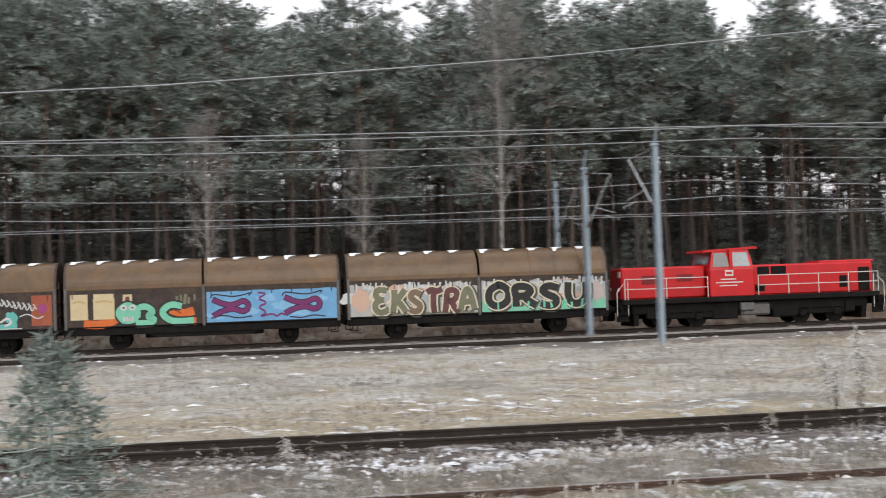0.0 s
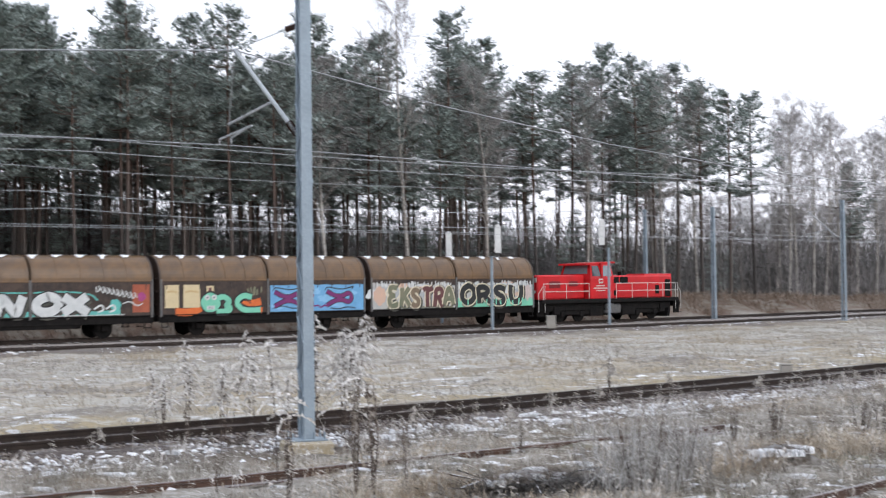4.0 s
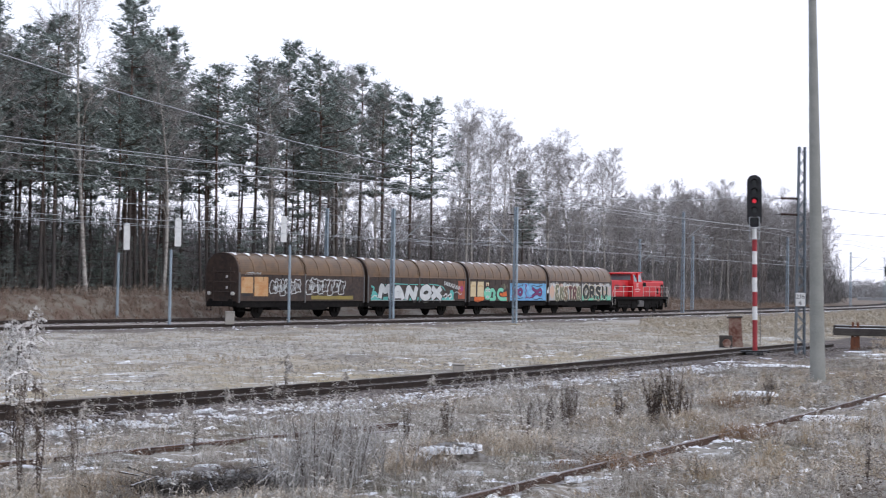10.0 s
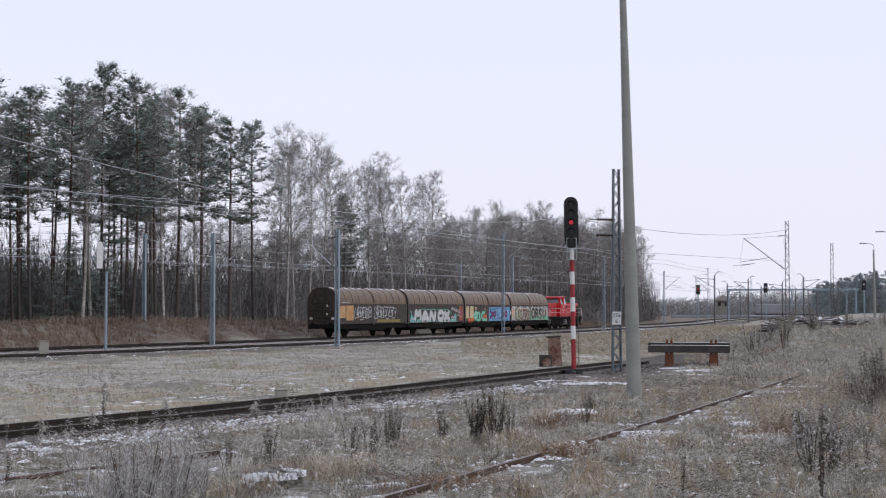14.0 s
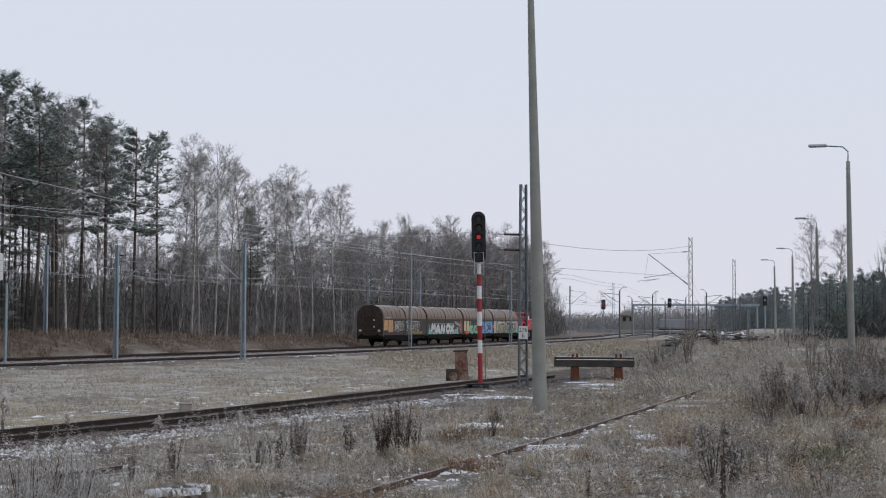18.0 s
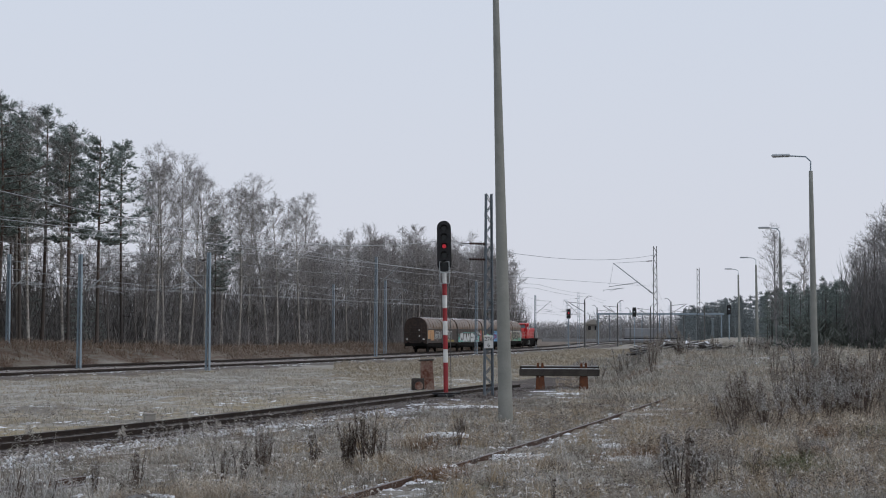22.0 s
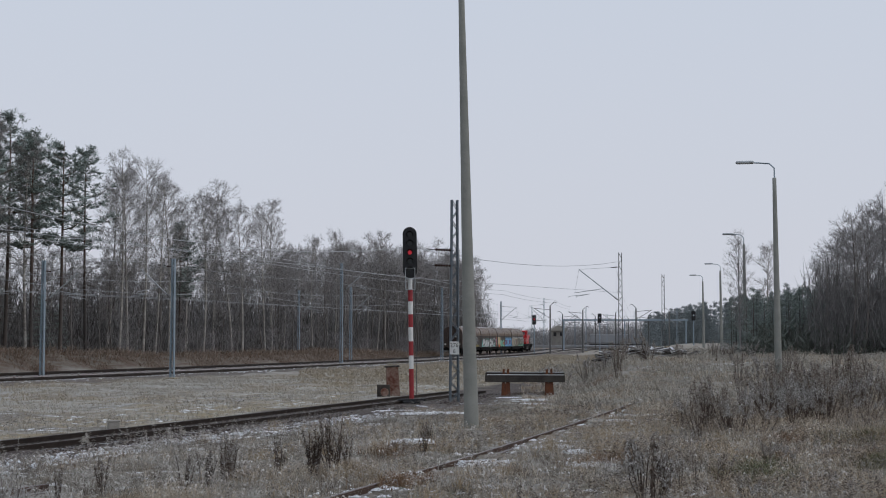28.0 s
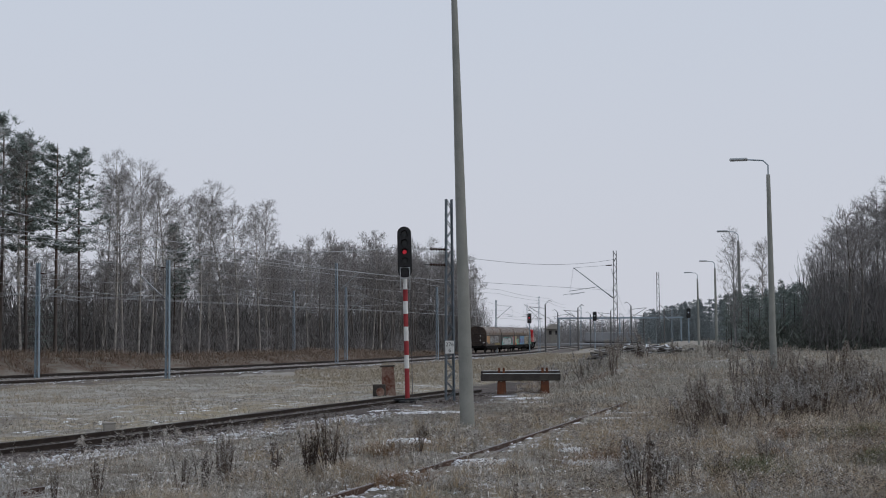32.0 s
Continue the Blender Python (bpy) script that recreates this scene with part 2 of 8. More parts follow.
# ---- ground ----
def frost_ground():
    m = bpy.data.materials.new("frosted_grass_ground")
    m.use_nodes = True
    nt = m.node_tree
    p = nt.nodes["Principled BSDF"]
    p.inputs["Roughness"].default_value = 0.95
    L = nt.links.new
    co = nt.nodes.new("ShaderNodeNewGeometry").outputs["Position"]

    def noise_at(scale, detail, stretch=1.0):
        mp = nt.nodes.new("ShaderNodeMapping")
        mp.inputs["Rotation"].default_value = (0, 0, radians(28))
        mp.inputs["Scale"].default_value = (1, stretch, 1)
        n = nt.nodes.new("ShaderNodeTexNoise")
        n.inputs["Scale"].default_value = scale
        n.inputs["Detail"].default_value = detail
        L(co, mp.inputs[0])
        L(mp.outputs[0], n.inputs["Vector"])
        return n.outputs[0]

    def span(src, lo, hi):
        r = nt.nodes.new("ShaderNodeMapRange")
        r.inputs[1].default_value, r.inputs[2].default_value = lo, hi
        L(src, r.inputs[0])
        return r.outputs[0]

    def mixed(f, a, b):
        x = nt.nodes.new("ShaderNodeMixRGB")
        L(f, x.inputs[0])
        for i, c in ((1, a), (2, b)):
            if isinstance(c, tuple):
                x.inputs[i].default_value = (*c, 1)
            else:
                L(c, x.inputs[i])
        return x.outputs[0]

    def reading(name):
        at_ = nt.nodes.new("ShaderNodeAttribute")
        at_.attribute_name = name
        return at_.outputs["Fac"]

    def product(f, g):
        m_ = nt.nodes.new("ShaderNodeMath")
        m_.operation = "MULTIPLY"
        L(f, m_.inputs[0])
        L(g, m_.inputs[1])
        return m_.outputs[0]

    side, beyond = reading("from_siding"), reading("from_line")
    fine = noise_at(9.0, 5)
    speck = noise_at(26.0, 3)
    STRAW_C, FROST_C, DARK_C = (0.31, 0.25, 0.162), (0.42, 0.4, 0.362), (0.165, 0.14, 0.108)
    # the meadow: straw beside the siding, hoarfrost farther off, dead herbs in dark patches
    c = mixed(span(noise_at(0.2, 5, 2.6), 0.4, 0.6), STRAW_C, FROST_C)
    c = mixed(product(span(side, 9.0, 16.0), span(noise_at(0.5, 5, 1.6), 0.35, 0.55)), c, FROST_C)
    c = mixed(product(span(side, 11.0, 4.0), span(noise_at(0.3, 4, 2.0), 0.42, 0.58)), c, (0.31, 0.25, 0.15))
    c = mixed(span(noise_at(0.13, 6, 2.2), 0.56, 0.66), c, (0.2, 0.178, 0.15))
    c = mixed(span(noise_at(1.3, 5, 1.5), 0.56, 0.68), c, DARK_C)
    # the rough side, towards the eye
    rough_side = mixed(span(noise_at(0.35, 5), 0.42, 0.6), (0.17, 0.132, 0.09), (0.27, 0.25, 0.218))
    rough_side = mixed(span(noise_at(1.1, 5), 0.5, 0.64), rough_side, (0.085, 0.072, 0.05))
    rough_side = mixed(span(noise_at(0.5, 4), 0.6, 0.7), rough_side, (0.1, 0.105, 0.06))
    c = mixed(span(side, -2.4, 1.6), rough_side, c)
    # blades and frost in the small
    c = mixed(span(fine, 0.5, 0.72), c, (0.14, 0.118, 0.088))
    c = mixed(span(noise_at(4.5, 6), 0.54, 0.78), c, (0.5, 0.485, 0.455))
    c = mixed(span(speck, 0.6, 0.8), c, (0.54, 0.53, 0.505))
    # oily gravel beside the siding
    bedside = product(span(side, -4.3, -3.0), span(side, 2.6, 1.9))
    c = mixed(product(bedside, span(noise_at(0.8, 4), 0.22, 0.42)), c, mixed(span(fine, 0.4, 0.7), (0.05, 0.036, 0.03), (0.13, 0.105, 0.09)))
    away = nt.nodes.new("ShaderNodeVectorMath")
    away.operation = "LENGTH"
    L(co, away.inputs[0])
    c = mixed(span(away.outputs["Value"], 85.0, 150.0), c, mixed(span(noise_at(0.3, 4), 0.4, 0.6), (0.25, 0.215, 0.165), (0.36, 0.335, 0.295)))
    c = mixed(span(beyond, 2.6, 4.5), c, mixed(span(noise_at(0.9, 4), 0.42, 0.6), (0.13, 0.085, 0.06), (0.2, 0.175, 0.14)))
    crust = product(product(span(side, 1.0, -3.0), span(noise_at(0.16, 2, 2.0), 0.5, 0.6)), span(noise_at(2.6, 6, 1.4), 0.58, 0.64))
    streak = product(product(span(side, 2.2, 3.2), span(side, 13.0, 8.0)), product(span(noise_at(0.28, 3, 3.0), 0.53, 0.6), span(noise_at(2.2, 6, 2.6), 0.54, 0.6)))
    c = mixed(crust, c, (0.8, 0.82, 0.86))
    c = mixed(streak, c, (0.78, 0.8, 0.83))
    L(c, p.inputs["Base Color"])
    b = nt.nodes.new("ShaderNodeBump")
    b.inputs["Strength"].default_value = 0.6
    b.inputs["Distance"].default_value = 0.1
    L(fine, b.inputs["Height"])
    L(b.outputs[0], p.inputs["Normal"])
    return m


radii = np.concatenate([[0.0], np.geomspace(1.5, 14, 14), np.arange(14.4, 60, 0.4), np.arange(60, 105, 1.0), np.geomspace(106, 4000, 60)])
angles = np.concatenate([np.linspace(-30, 64, 430), np.linspace(64, 330, 71)[1:-1]])
gx = np.outer(radii, np.sin(np.radians(angles)))
gy = np.outer(radii, np.cos(np.radians(angles)))
gz = ground_z(gx.ravel(), gy.ravel())
na, nr = len(angles), len(radii)
quad = []
ia = np.arange(na)
for i in range(nr - 1):
    a0, a1 = i * na + ia, i * na + (ia + 1) % na
    quad.append(np.stack([a0, a1, a1 + na, a0 + na], 1))
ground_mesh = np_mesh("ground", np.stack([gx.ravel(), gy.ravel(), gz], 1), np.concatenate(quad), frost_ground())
flat = np.stack([gx.ravel(), gy.ravel()], 1)
for nm, values in (("from_siding", siding_side(flat)), ("from_line", line_coords(flat)[1])):
    ground_mesh.attributes.new(nm, "FLOAT", "POINT").data.foreach_set("value", values.astype(np.float32))
ground_mesh.polygons.foreach_set("use_smooth", [True] * len(ground_mesh.polygons))
ground = tagged(new("ground", ground_mesh), "frosted winter meadow ground with straw-coloured grass and snow patches", "ground", kind="structure")

# ---- tracks ----
RUST = mat("rusty_rail_side", (0.022, 0.017, 0.015), (0.045, 0.032, 0.025), 0.75, 0.2, 4, 60, 0.2)
RAILTOP = mat("worn_rail_steel", (0.13, 0.115, 0.105), (0.07, 0.055, 0.045), 0.5, 0.5, 5, 80, 0.05)
SLEEPER = mat("weathered_wooden_sleeper", (0.05, 0.038, 0.03), (0.1, 0.08, 0.068), 0.9, 0, 3, 30, 0.4, frost=0.35, rand=0.4)
BALLAST = mat("brown_ballast", (0.15, 0.115, 0.09), (0.26, 0.225, 0.195), 0.95, 0, 1.2, 14, 0.9, frost=0.18, world_space=True)
STONE = mat("ballast_stone", (0.13, 0.10, 0.08), (0.30, 0.265, 0.235), 0.95, 0, 6, 40, 0.2, island=1.2, frost=0.55)

RAIL_OUT = [(-0.07, 0), (0.07, 0), (0.07, 0.012), (0.012, 0.035), (0.012, 0.115), (0.036, 0.125), (0.036, 0.158), (0.028, 0.165),
            (-0.028, 0.165), (-0.036, 0.158), (-0.036, 0.125), (-0.012, 0.115), (-0.012, 0.035), (-0.07, 0.012)]


def swept(points, outline):
    """The outline (across, up) drawn along the points; the side faces only."""
    s = Shape()
    n = len(outline)
    P = [Vector(p) for p in points]
    for i, p in enumerate(P):
        d = (P[min(i + 1, len(P) - 1)] - P[max(i - 1, 0)])
        d.z = 0
        d.normalize()
        side = Vector((-d.y, d.x, 0))
        s.v += [tuple(p + side * a + Vector((0, 0, b))) for a, b in outline]
    for i in range(len(P) - 1):
        for k in range(n):
            a, b = i * n + k, i * n + (k + 1) % n
            s.f.append((a, b, b + n, a + n))
    s.f.append(tuple(range(n)))
    s.f.append(tuple(range((len(P) - 1) * n, len(P) * n)))
    return s


def rail(parent, points, name="rail", label="", side=None):
    """A rail whose head runs along the points."""
    low = [p - Vector((0, 0, 0.165)) for p in points]
    ob = part(name, swept(low, RAIL_OUT), side or RUST, parent, label)
    top = part("rail_head", swept([p + Vector((0, 0, -0.002)) for p in points], [(-0.03, 0), (0.03, 0), (0.026, 0.004), (-0.026, 0.004)]), side or RAILTOP, ob)
    return ob


def stones(name, rnd, points, half, count, size, parent, drop):
    """Loose stones scattered over a bed along the points."""
    P = np.array([[p.x, p.y, p.z] for p in points])
    seg = rnd.random(count) * (len(P) - 1)
    k = seg.astype(int)
    c = P[k] + (P[k + 1] - P[k]) * (seg - k)[:, None]
    d = P[k + 1] - P[k]
    d /= np.linalg.norm(d[:, :2], axis=1)[:, None]
    w = (rnd.random(count) * 2 - 1) * half
    c[:, 0] += -d[:, 1] * w
    c[:, 1] += d[:, 0] * w
    c[:, 2] += drop(np.abs(w))
    r = size * (0.5 + rnd.random(count))
    base = np.array([(1, 0, 0), (-0.6, 0.8, 0.1), (-0.5, -0.85, 0), (0.1, 0.1, 0.75), (0, 0, -0.6)])
    jit = 1 + 0.5 * (rnd.random((count, 5, 3)) - 0.5)
    a = rnd.random(count) * 6.28
    ca, sa = np.cos(a), np.sin(a)
    q = base[None] * jit * r[:, None, None]
    v = np.stack([q[..., 0] * ca[:, None] - q[..., 1] * sa[:, None], q[..., 0] * sa[:, None] + q[..., 1] * ca[:, None], q[..., 2]], -1) + c[:, None]
    tri = np.array([(0, 1, 3), (1, 2, 3), (2, 0, 3), (1, 0, 4), (2, 1, 4), (0, 2, 4)])
    t = (tri[None] + 5 * np.arange(count)[:, None, None]).reshape(-1, 3)
    ob = part(name, np_mesh(name, v.reshape(-1, 3), t, STONE), STONE, parent)
    return tagged(ob, kind="stuff")


rnd = np.random.default_rng(5)
BED = [(-2.1, -0.30), (-1.55, 0.0), (1.55, 0.0), (2.1, -0.30)]


def track(name, label, off, top, s0, s1):
    t = thing(name, label, "railway track", kind="structure")
    cl = [on_line(s, off, top) for s in np.arange(s0, s1 + 0.1, 3.0)]
    part("ballast_bed", swept([p + Vector((0, 0, -0.2)) for p in cl], BED), BALLAST, t)
    for side in (-0.75, 0.75):
        rail(t, [on_line(s, off + side, top) for s in np.arange(s0, s1 + 0.1, 3.0)])
    return t, cl


far_track, far_cl = track("main_track", "straight running rails on brown gravel ballast beside the wood", 0.0, 0.0, -110, 620)
near_track, near_cl = track("main_track", "rusty rails on brown ballast with snow beside the meadow", -4.08, -0.2, -110, 620)


VERGE = mat("brown_gravel_verge", (0.095, 0.075, 0.062), (0.2, 0.178, 0.158), 0.95, 0, 0.8, 9, 0.9, spread=0.7, world_space=True)
vs = np.arange(-60, 300, 2.5)
vo = np.array([-10.8, -9.4, -7.8, -6.6, -5.8])
vxy = np.array([[*on_line(a, b - (0.0 if i else 0.9 * math.sin(a * 0.21) * math.sin(a * 0.093 + 1)))[:2]] for a in vs for i, b in enumerate(vo)])
vz = ground_z(vxy[:, 0], vxy[:, 1]) + np.tile([-0.05, 0.05, 0.08, 0.08, 0.05], len(vs))
nv = len(vo)
vq = [(i * nv + j, (i + 1) * nv + j, (i + 1) * nv + j + 1, i * nv + j + 1) for i in range(len(vs) - 1) for j in range(nv - 1)]
tagged(new("verge", np_mesh("verge", np.column_stack([vxy, vz]), np.array(vq), VERGE)), "brown gravel verge between track and meadow", "verge", kind="structure")


for off in (-8.7, -13.3, -17.9):
    track("station_track", "rails of the station throat on dark ballast", off, -0.22, 235 - 2 * off, 620)


def bed_drop(top):
    return lambda w: np.where(w < 1.5, -0.2 + 0.02, -0.2 - 0.27 * np.clip((w - 1.5) / 0.7, 0, 1.2) + 0.02)


stones("ballast_stones", rnd, near_cl[30:120], 2.6, 14000, 0.075, near_track, bed_drop(-0.2))
stones("ballast_stones", rnd, far_cl[30:110], 2.2, 7000, 0.075, far_track, bed_drop(0))

# the siding that ends at the buffer stop, and two overgrown rails nearer by
SIDING = [Vector((x, y, -0.16)) for x, y in zip(SIDING_X[1:-1], SIDING_Y[1:-1])]


def dense(points, step=2.0):
    out = []
    for a, b in zip(points[:-1], points[1:]):
        n = max(1, int((b - a).length / step))
        out += [a.lerp(b, i / n) for i in range(n)]
    return out + [points[-1]]


def smooth_path(points, rounds=3):
    P = dense(points)
    for _ in range(rounds * 4):
        P = [P[0]] + [(a + 2 * b + c) / 4 for a, b, c in zip(P[:-2], P[1:-1], P[2:])] + [P[-1]]
    return P


def beside(points, off):
    out = []
    for i, p in enumerate(points):
        d = points[min(i + 1, len(points) - 1)] - points[max(i - 1, 0)]
        d.normalize()
        out.append(p + Vector((-d.y, d.x, 0)) * off)
    return out


siding = thing("siding_track", "little-used siding track with rusty rails in frosted gravel", "railway track", kind="structure")
sid_cl = smooth_path(SIDING)
part("ballast_bed", swept([p + Vector((0, 0, -0.17)) for p in sid_cl], [(-2.3, -0.10), (-1.4, 0), (1.4, 0), (2.0, -0.10)]), mat("dark_siding_bed", (0.04, 0.028, 0.022), (0.085, 0.066, 0.054), 0.95, 0, 1.2, 14, 0.9, world_space=True), siding)
for side in (-0.75, 0.75):
    rail(siding, beside(sid_cl, side))
STONE_KEEP = STONE
STONE = mat("oily_siding_stone", (0.045, 0.032, 0.026), (0.17, 0.14, 0.12), 0.95, 0, 6, 40, 0.2, island=1.2, frost=0.12)
stones("ballast_stones", rnd, sid_cl, 2.5, 26000, 0.045, siding, lambda w: np.where(w < 1.4, -0.16, -0.16 - 0.1 * (w - 1.4)))
SNOWSTONE = mat("snow_capped_stone", (0.75, 0.77, 0.8), (0.3, 0.27, 0.24), 0.9, 0, 5, 12, 0.2, spread=0.6, island=0.8)
STONE = SNOWSTONE
stones("snowy_stones", rnd, beside([p for p in sid_cl if -14 < p.x < 34], -2.7), 1.0, 3400, 0.055, siding, lambda w: -0.19 - 0.0 * w)
stones("snowy_stones", rnd, beside(near_cl[42:112], -2.9), 0.9, 2600, 0.08, near_track, lambda w: -0.1 - 0.1 * w)
STONE = STONE_KEEP
sl_mesh = Shape().box((0, 0, 0), (0.24, 2.6, 0.16), 0.015).mesh("sleeper", SLEEPER)
dist = 0.0
for a, b in zip(sid_cl[:-1], sid_cl[1:]):
    k = (b - a).length
    while dist < k:
        p = a.lerp(b, dist / k)
        if p.x > -14:
            d = b - a
            part("sleeper", sl_mesh, SLEEPER, siding, at=pose(p.x, p.y, p.z - 0.235, 0, 0, math.degrees(math.atan2(d.y, d.x)) + rnd.normal(0, 0.5)))
        dist += 0.65
    dist -= k

for nm, pts in (("overgrown_rail", ((-30, 9.6), (-14, 14.8), (-4, 18.2), (2.1, 20.0), (5.8, 21.1), (9.5, 22.6), (13, 24.2))),
                ("overgrown_rail", ((-6, 7.0), (4, 12.6), (9.9, 15.9), (15.2, 18.8), (18.5, 20.5), (22.3, 22.7), (26.7, 25.3), (32.3, 28.5), (46.6, 37.2), (60, 45)))):
    pp = smooth_path([Vector((x, y, GROUND + 0.12)) for x, y in pts])
    t = thing(nm, "rusty old rail half sunk in frosted weeds and snow", "rail")
    rail(t, pp, side=mat("flaking_brown_rust", (0.105, 0.06, 0.042), (0.05, 0.033, 0.027), 0.85, 0, 2.5, 25, 0.4, frost=0.3))


# ---- masts and wires ----
GALV = mat("blue_grey_painted_steel", (0.30, 0.36, 0.41), (0.24, 0.29, 0.33), 0.6, 0.3, 2, 25, 0.05)
DARKSTEEL = mat("dark_weathered_steel", (0.10, 0.105, 0.11), (0.16, 0.15, 0.14), 0.6, 0.4, 4, 40, 0.05)
CONCRETE = mat("grey_concrete", (0.29, 0.29, 0.265), (0.21, 0.215, 0.195), 0.9, 0, 1.5, 30, 0.3)
CONC_WARM = mat("ochre_stained_concrete", (0.30, 0.235, 0.13), (0.4, 0.36, 0.28), 0.9, 0, 3, 30, 0.3, frost=0.15)
INSUL = mat("brown_porcelain", (0.05, 0.03, 0.025), (0.08, 0.05, 0.04), 0.25, 0, 5, 40, 0)
WIRE = mat("grey_wire", (0.4, 0.41, 0.42), (0.3, 0.31, 0.32), 0.5, 0.5, 2, 20, 0)
PIPE = mat("galvanised_pipe", (0.48, 0.50, 0.51), (0.36, 0.38, 0.39), 0.5, 0.4, 3, 30, 0.05)


def lattice(parent, h, wide=0.34, top=0.24, deep=0.16, material=None, base=True, turn=0.0):
    """Two channels held apart by lacing, wide along x at the foot; turn: degrees about the upright."""
    material = material or GALV
    rot = Matrix.Rotation(radians(turn), 4, "Z")
    for sx in (-1, 1):
        s = Shape()
        t, f = 0.012, 0.055
        sec = [(0, -deep / 2), (0, deep / 2), (-f, deep / 2), (-f, deep / 2 - t), (-t, deep / 2 - t), (-t, -deep / 2 + t), (-f, -deep / 2 + t), (-f, -deep / 2)]
        for z in (0, h):
            w = (wide if z == 0 else top) / 2
            s.v += [tuple(rot @ Vector((sx * (w + x), y, z))) for x, y in sec]
        n = len(sec)
        s.f += [(i, (i + 1) % n, n + (i + 1) % n, n + i) for i in range(n)] + [tuple(range(n)), tuple(range(n, 2 * n))]
        part("channel", s, material, parent)
    for sy in (-1, 1):
        s = Shape()
        n = int(h / 0.45)
        for k in range(n):
            z0, z1 = h * k / n, h * (k + 1) / n
            x0, x1 = (wide + (top - wide) * z / h for z in (z0, z1))
            a, b = (-1, 1) if k % 2 == 0 else (1, -1)
            s.tube(rot @ Vector((a * x0 / 2, sy * deep / 2, z0)), rot @ Vector((b * x1 / 2, sy * deep / 2, z1)), 0.02, n=4)
        tagged(part("lacing", s, material, parent), kind="stuff")
    if base:
        part("foundation", Shape().box((0, 0, -0.12), (0.75, 0.65, 0.5), 0.05, rot.to_3x3()), CONC_WARM, parent)


def insulator(parent, a, b, r=0.075):
    """A ribbed porcelain rod, turned as one piece."""
    a, b = Vector(a), Vector(b)
    u = (b - a).normalized().orthogonal().normalized()
    w = (b - a).normalized().cross(u)
    rings = [(0.0, 0.4)] + [q for i in range(6) for q in (((i + 0.15) / 6, 0.4), ((i + 0.2) / 6, 1.0), ((i + 0.65) / 6, 0.5), ((i + 0.75) / 6, 0.4))] + [(1.0, 0.4)]
    s, n = Shape(), 10
    for f, k in rings:
        s.v += [tuple(a.lerp(b, f) + r * k * (math.cos(2 * math.pi * i / n) * u + math.sin(2 * math.pi * i / n) * w)) for i in range(n)]
    for j in range(len(rings) - 1):
        s.f += [(j * n + i, j * n + (i + 1) % n, (j + 1) * n + (i + 1) % n, (j + 1) * n + i) for i in range(n)]
    s.f += [tuple(range(n)), tuple(range((len(rings) - 1) * n, len(rings) * n))]
    part("insulator", s, INSUL, parent)


def cantilever(parent, reach, low=6.0, high=8.1, turn=0.0):
    """The hinged arm that holds the wires; it reaches along x, turned about the upright."""
    rot = Matrix.Rotation(radians(turn), 4, "Z")
    at_ = lambda a, b: rot @ Vector((a, 0, b))
    m, tip = at_(0.2, low), at_(reach * 0.94, high)
    part("arm_tube", Shape().tube(m, tip, 0.042, 0.036, 8), PIPE, parent)
    insulator(parent, m, m.lerp(tip, 0.13))
    st = at_(0.14, high + 0.2)
    part("stay", Shape().tube(st, tip, 0.012, n=5), PIPE, parent)
    insulator(parent, st.lerp(tip, 0.03), st.lerp(tip, 0.18), 0.06)
    j = low + 0.29 * (high - low)
    part("registration_arm", Shape().tube(m.lerp(tip, 0.37), at_(reach * 1.04, j - 0.16), 0.024, n=6), PIPE, parent)
    part("dropper", Shape().tube(tip, at_(reach * 1.03, j - 0.14), 0.008, n=4), WIRE, parent)
    for far in (1.17, 1.0):
        part("steady_arm", Shape().tube(at_(reach * 0.7, j - 0.24), at_(reach * far, j - 0.42), 0.018, n=5).tube(at_(reach * far, j - 0.42), at_(reach * far, j - 0.53), 0.014, n=5), PIPE, parent)
    return tip


def mast(x, y, h, arm_turn, label, reach=2.6, wide=0.34, horn=0.0, z=GROUND, low=6.0, high=8.1, material=None, top=0.24, web_turn=None, deep=0.2, base=True):
    t = thing("catenary_mast", label, "mast", pose(x, y, z), group="catenary masts")
    lattice(t, h, wide, top=top, material=material, turn=arm_turn if web_turn is None else web_turn, deep=deep, base=base)
    if reach:
        cantilever(t, reach, low, high, arm_turn)
    if horn:
        k = Vector((math.cos(radians(arm_turn)), math.sin(radians(arm_turn)), 0)) * 0.25 * horn
        part("top_bracket", Shape().box((0, 0, h - 0.05), (0.35, 0.35, 0.12), 0.02).tube((0, 0, h), k + Vector((0, 0, h + 0.85)), 0.055, 0.04, 6), GALV, t)
    return t


BLUEMAST = "blue-grey steel catenary mast with insulated arm"
near_mast = mast(4.9, 24.29, 8.9, 118, BLUEMAST + " beside the siding", reach=2.13, wide=0.33, low=5.57, high=7.29, web_turn=98, base=False)
part("foundation", Shape().box((0, 0, -0.16), (0.84, 0.7, 0.64), 0.04), CONC_WARM, near_mast)
part("base_plate", Shape().box((0, 0, 0.18), (0.66, 0.5, 0.03), 0.006), GALV, near_mast)
for bx, by in ((-0.28, -0.19), (-0.09, -0.2), (0.1, -0.2), (0.28, -0.19), (-0.28, 0.19), (0.28, 0.19)):
    part("anchor_bolt", Shape().tube((bx, by, 0.16), (bx, by, 0.32), 0.018, n=6), GALV, near_mast)
mast(-1.0, 59.3, 8.5, 116, BLUEMAST + " beside the meadow", reach=2.9, horn=-1, low=5.8)
mast(*on_line(15.6, -2.05)[:2], 8.2, 303, BLUEMAST + " between the tracks", base=False, reach=2.7, horn=1, z=-0.15, low=5.3, high=7.7)
mast(-7.1, 80.5, 7.9, 303, BLUEMAST + " among the trees", reach=2.6, z=0.4, low=5.0, high=7.3)
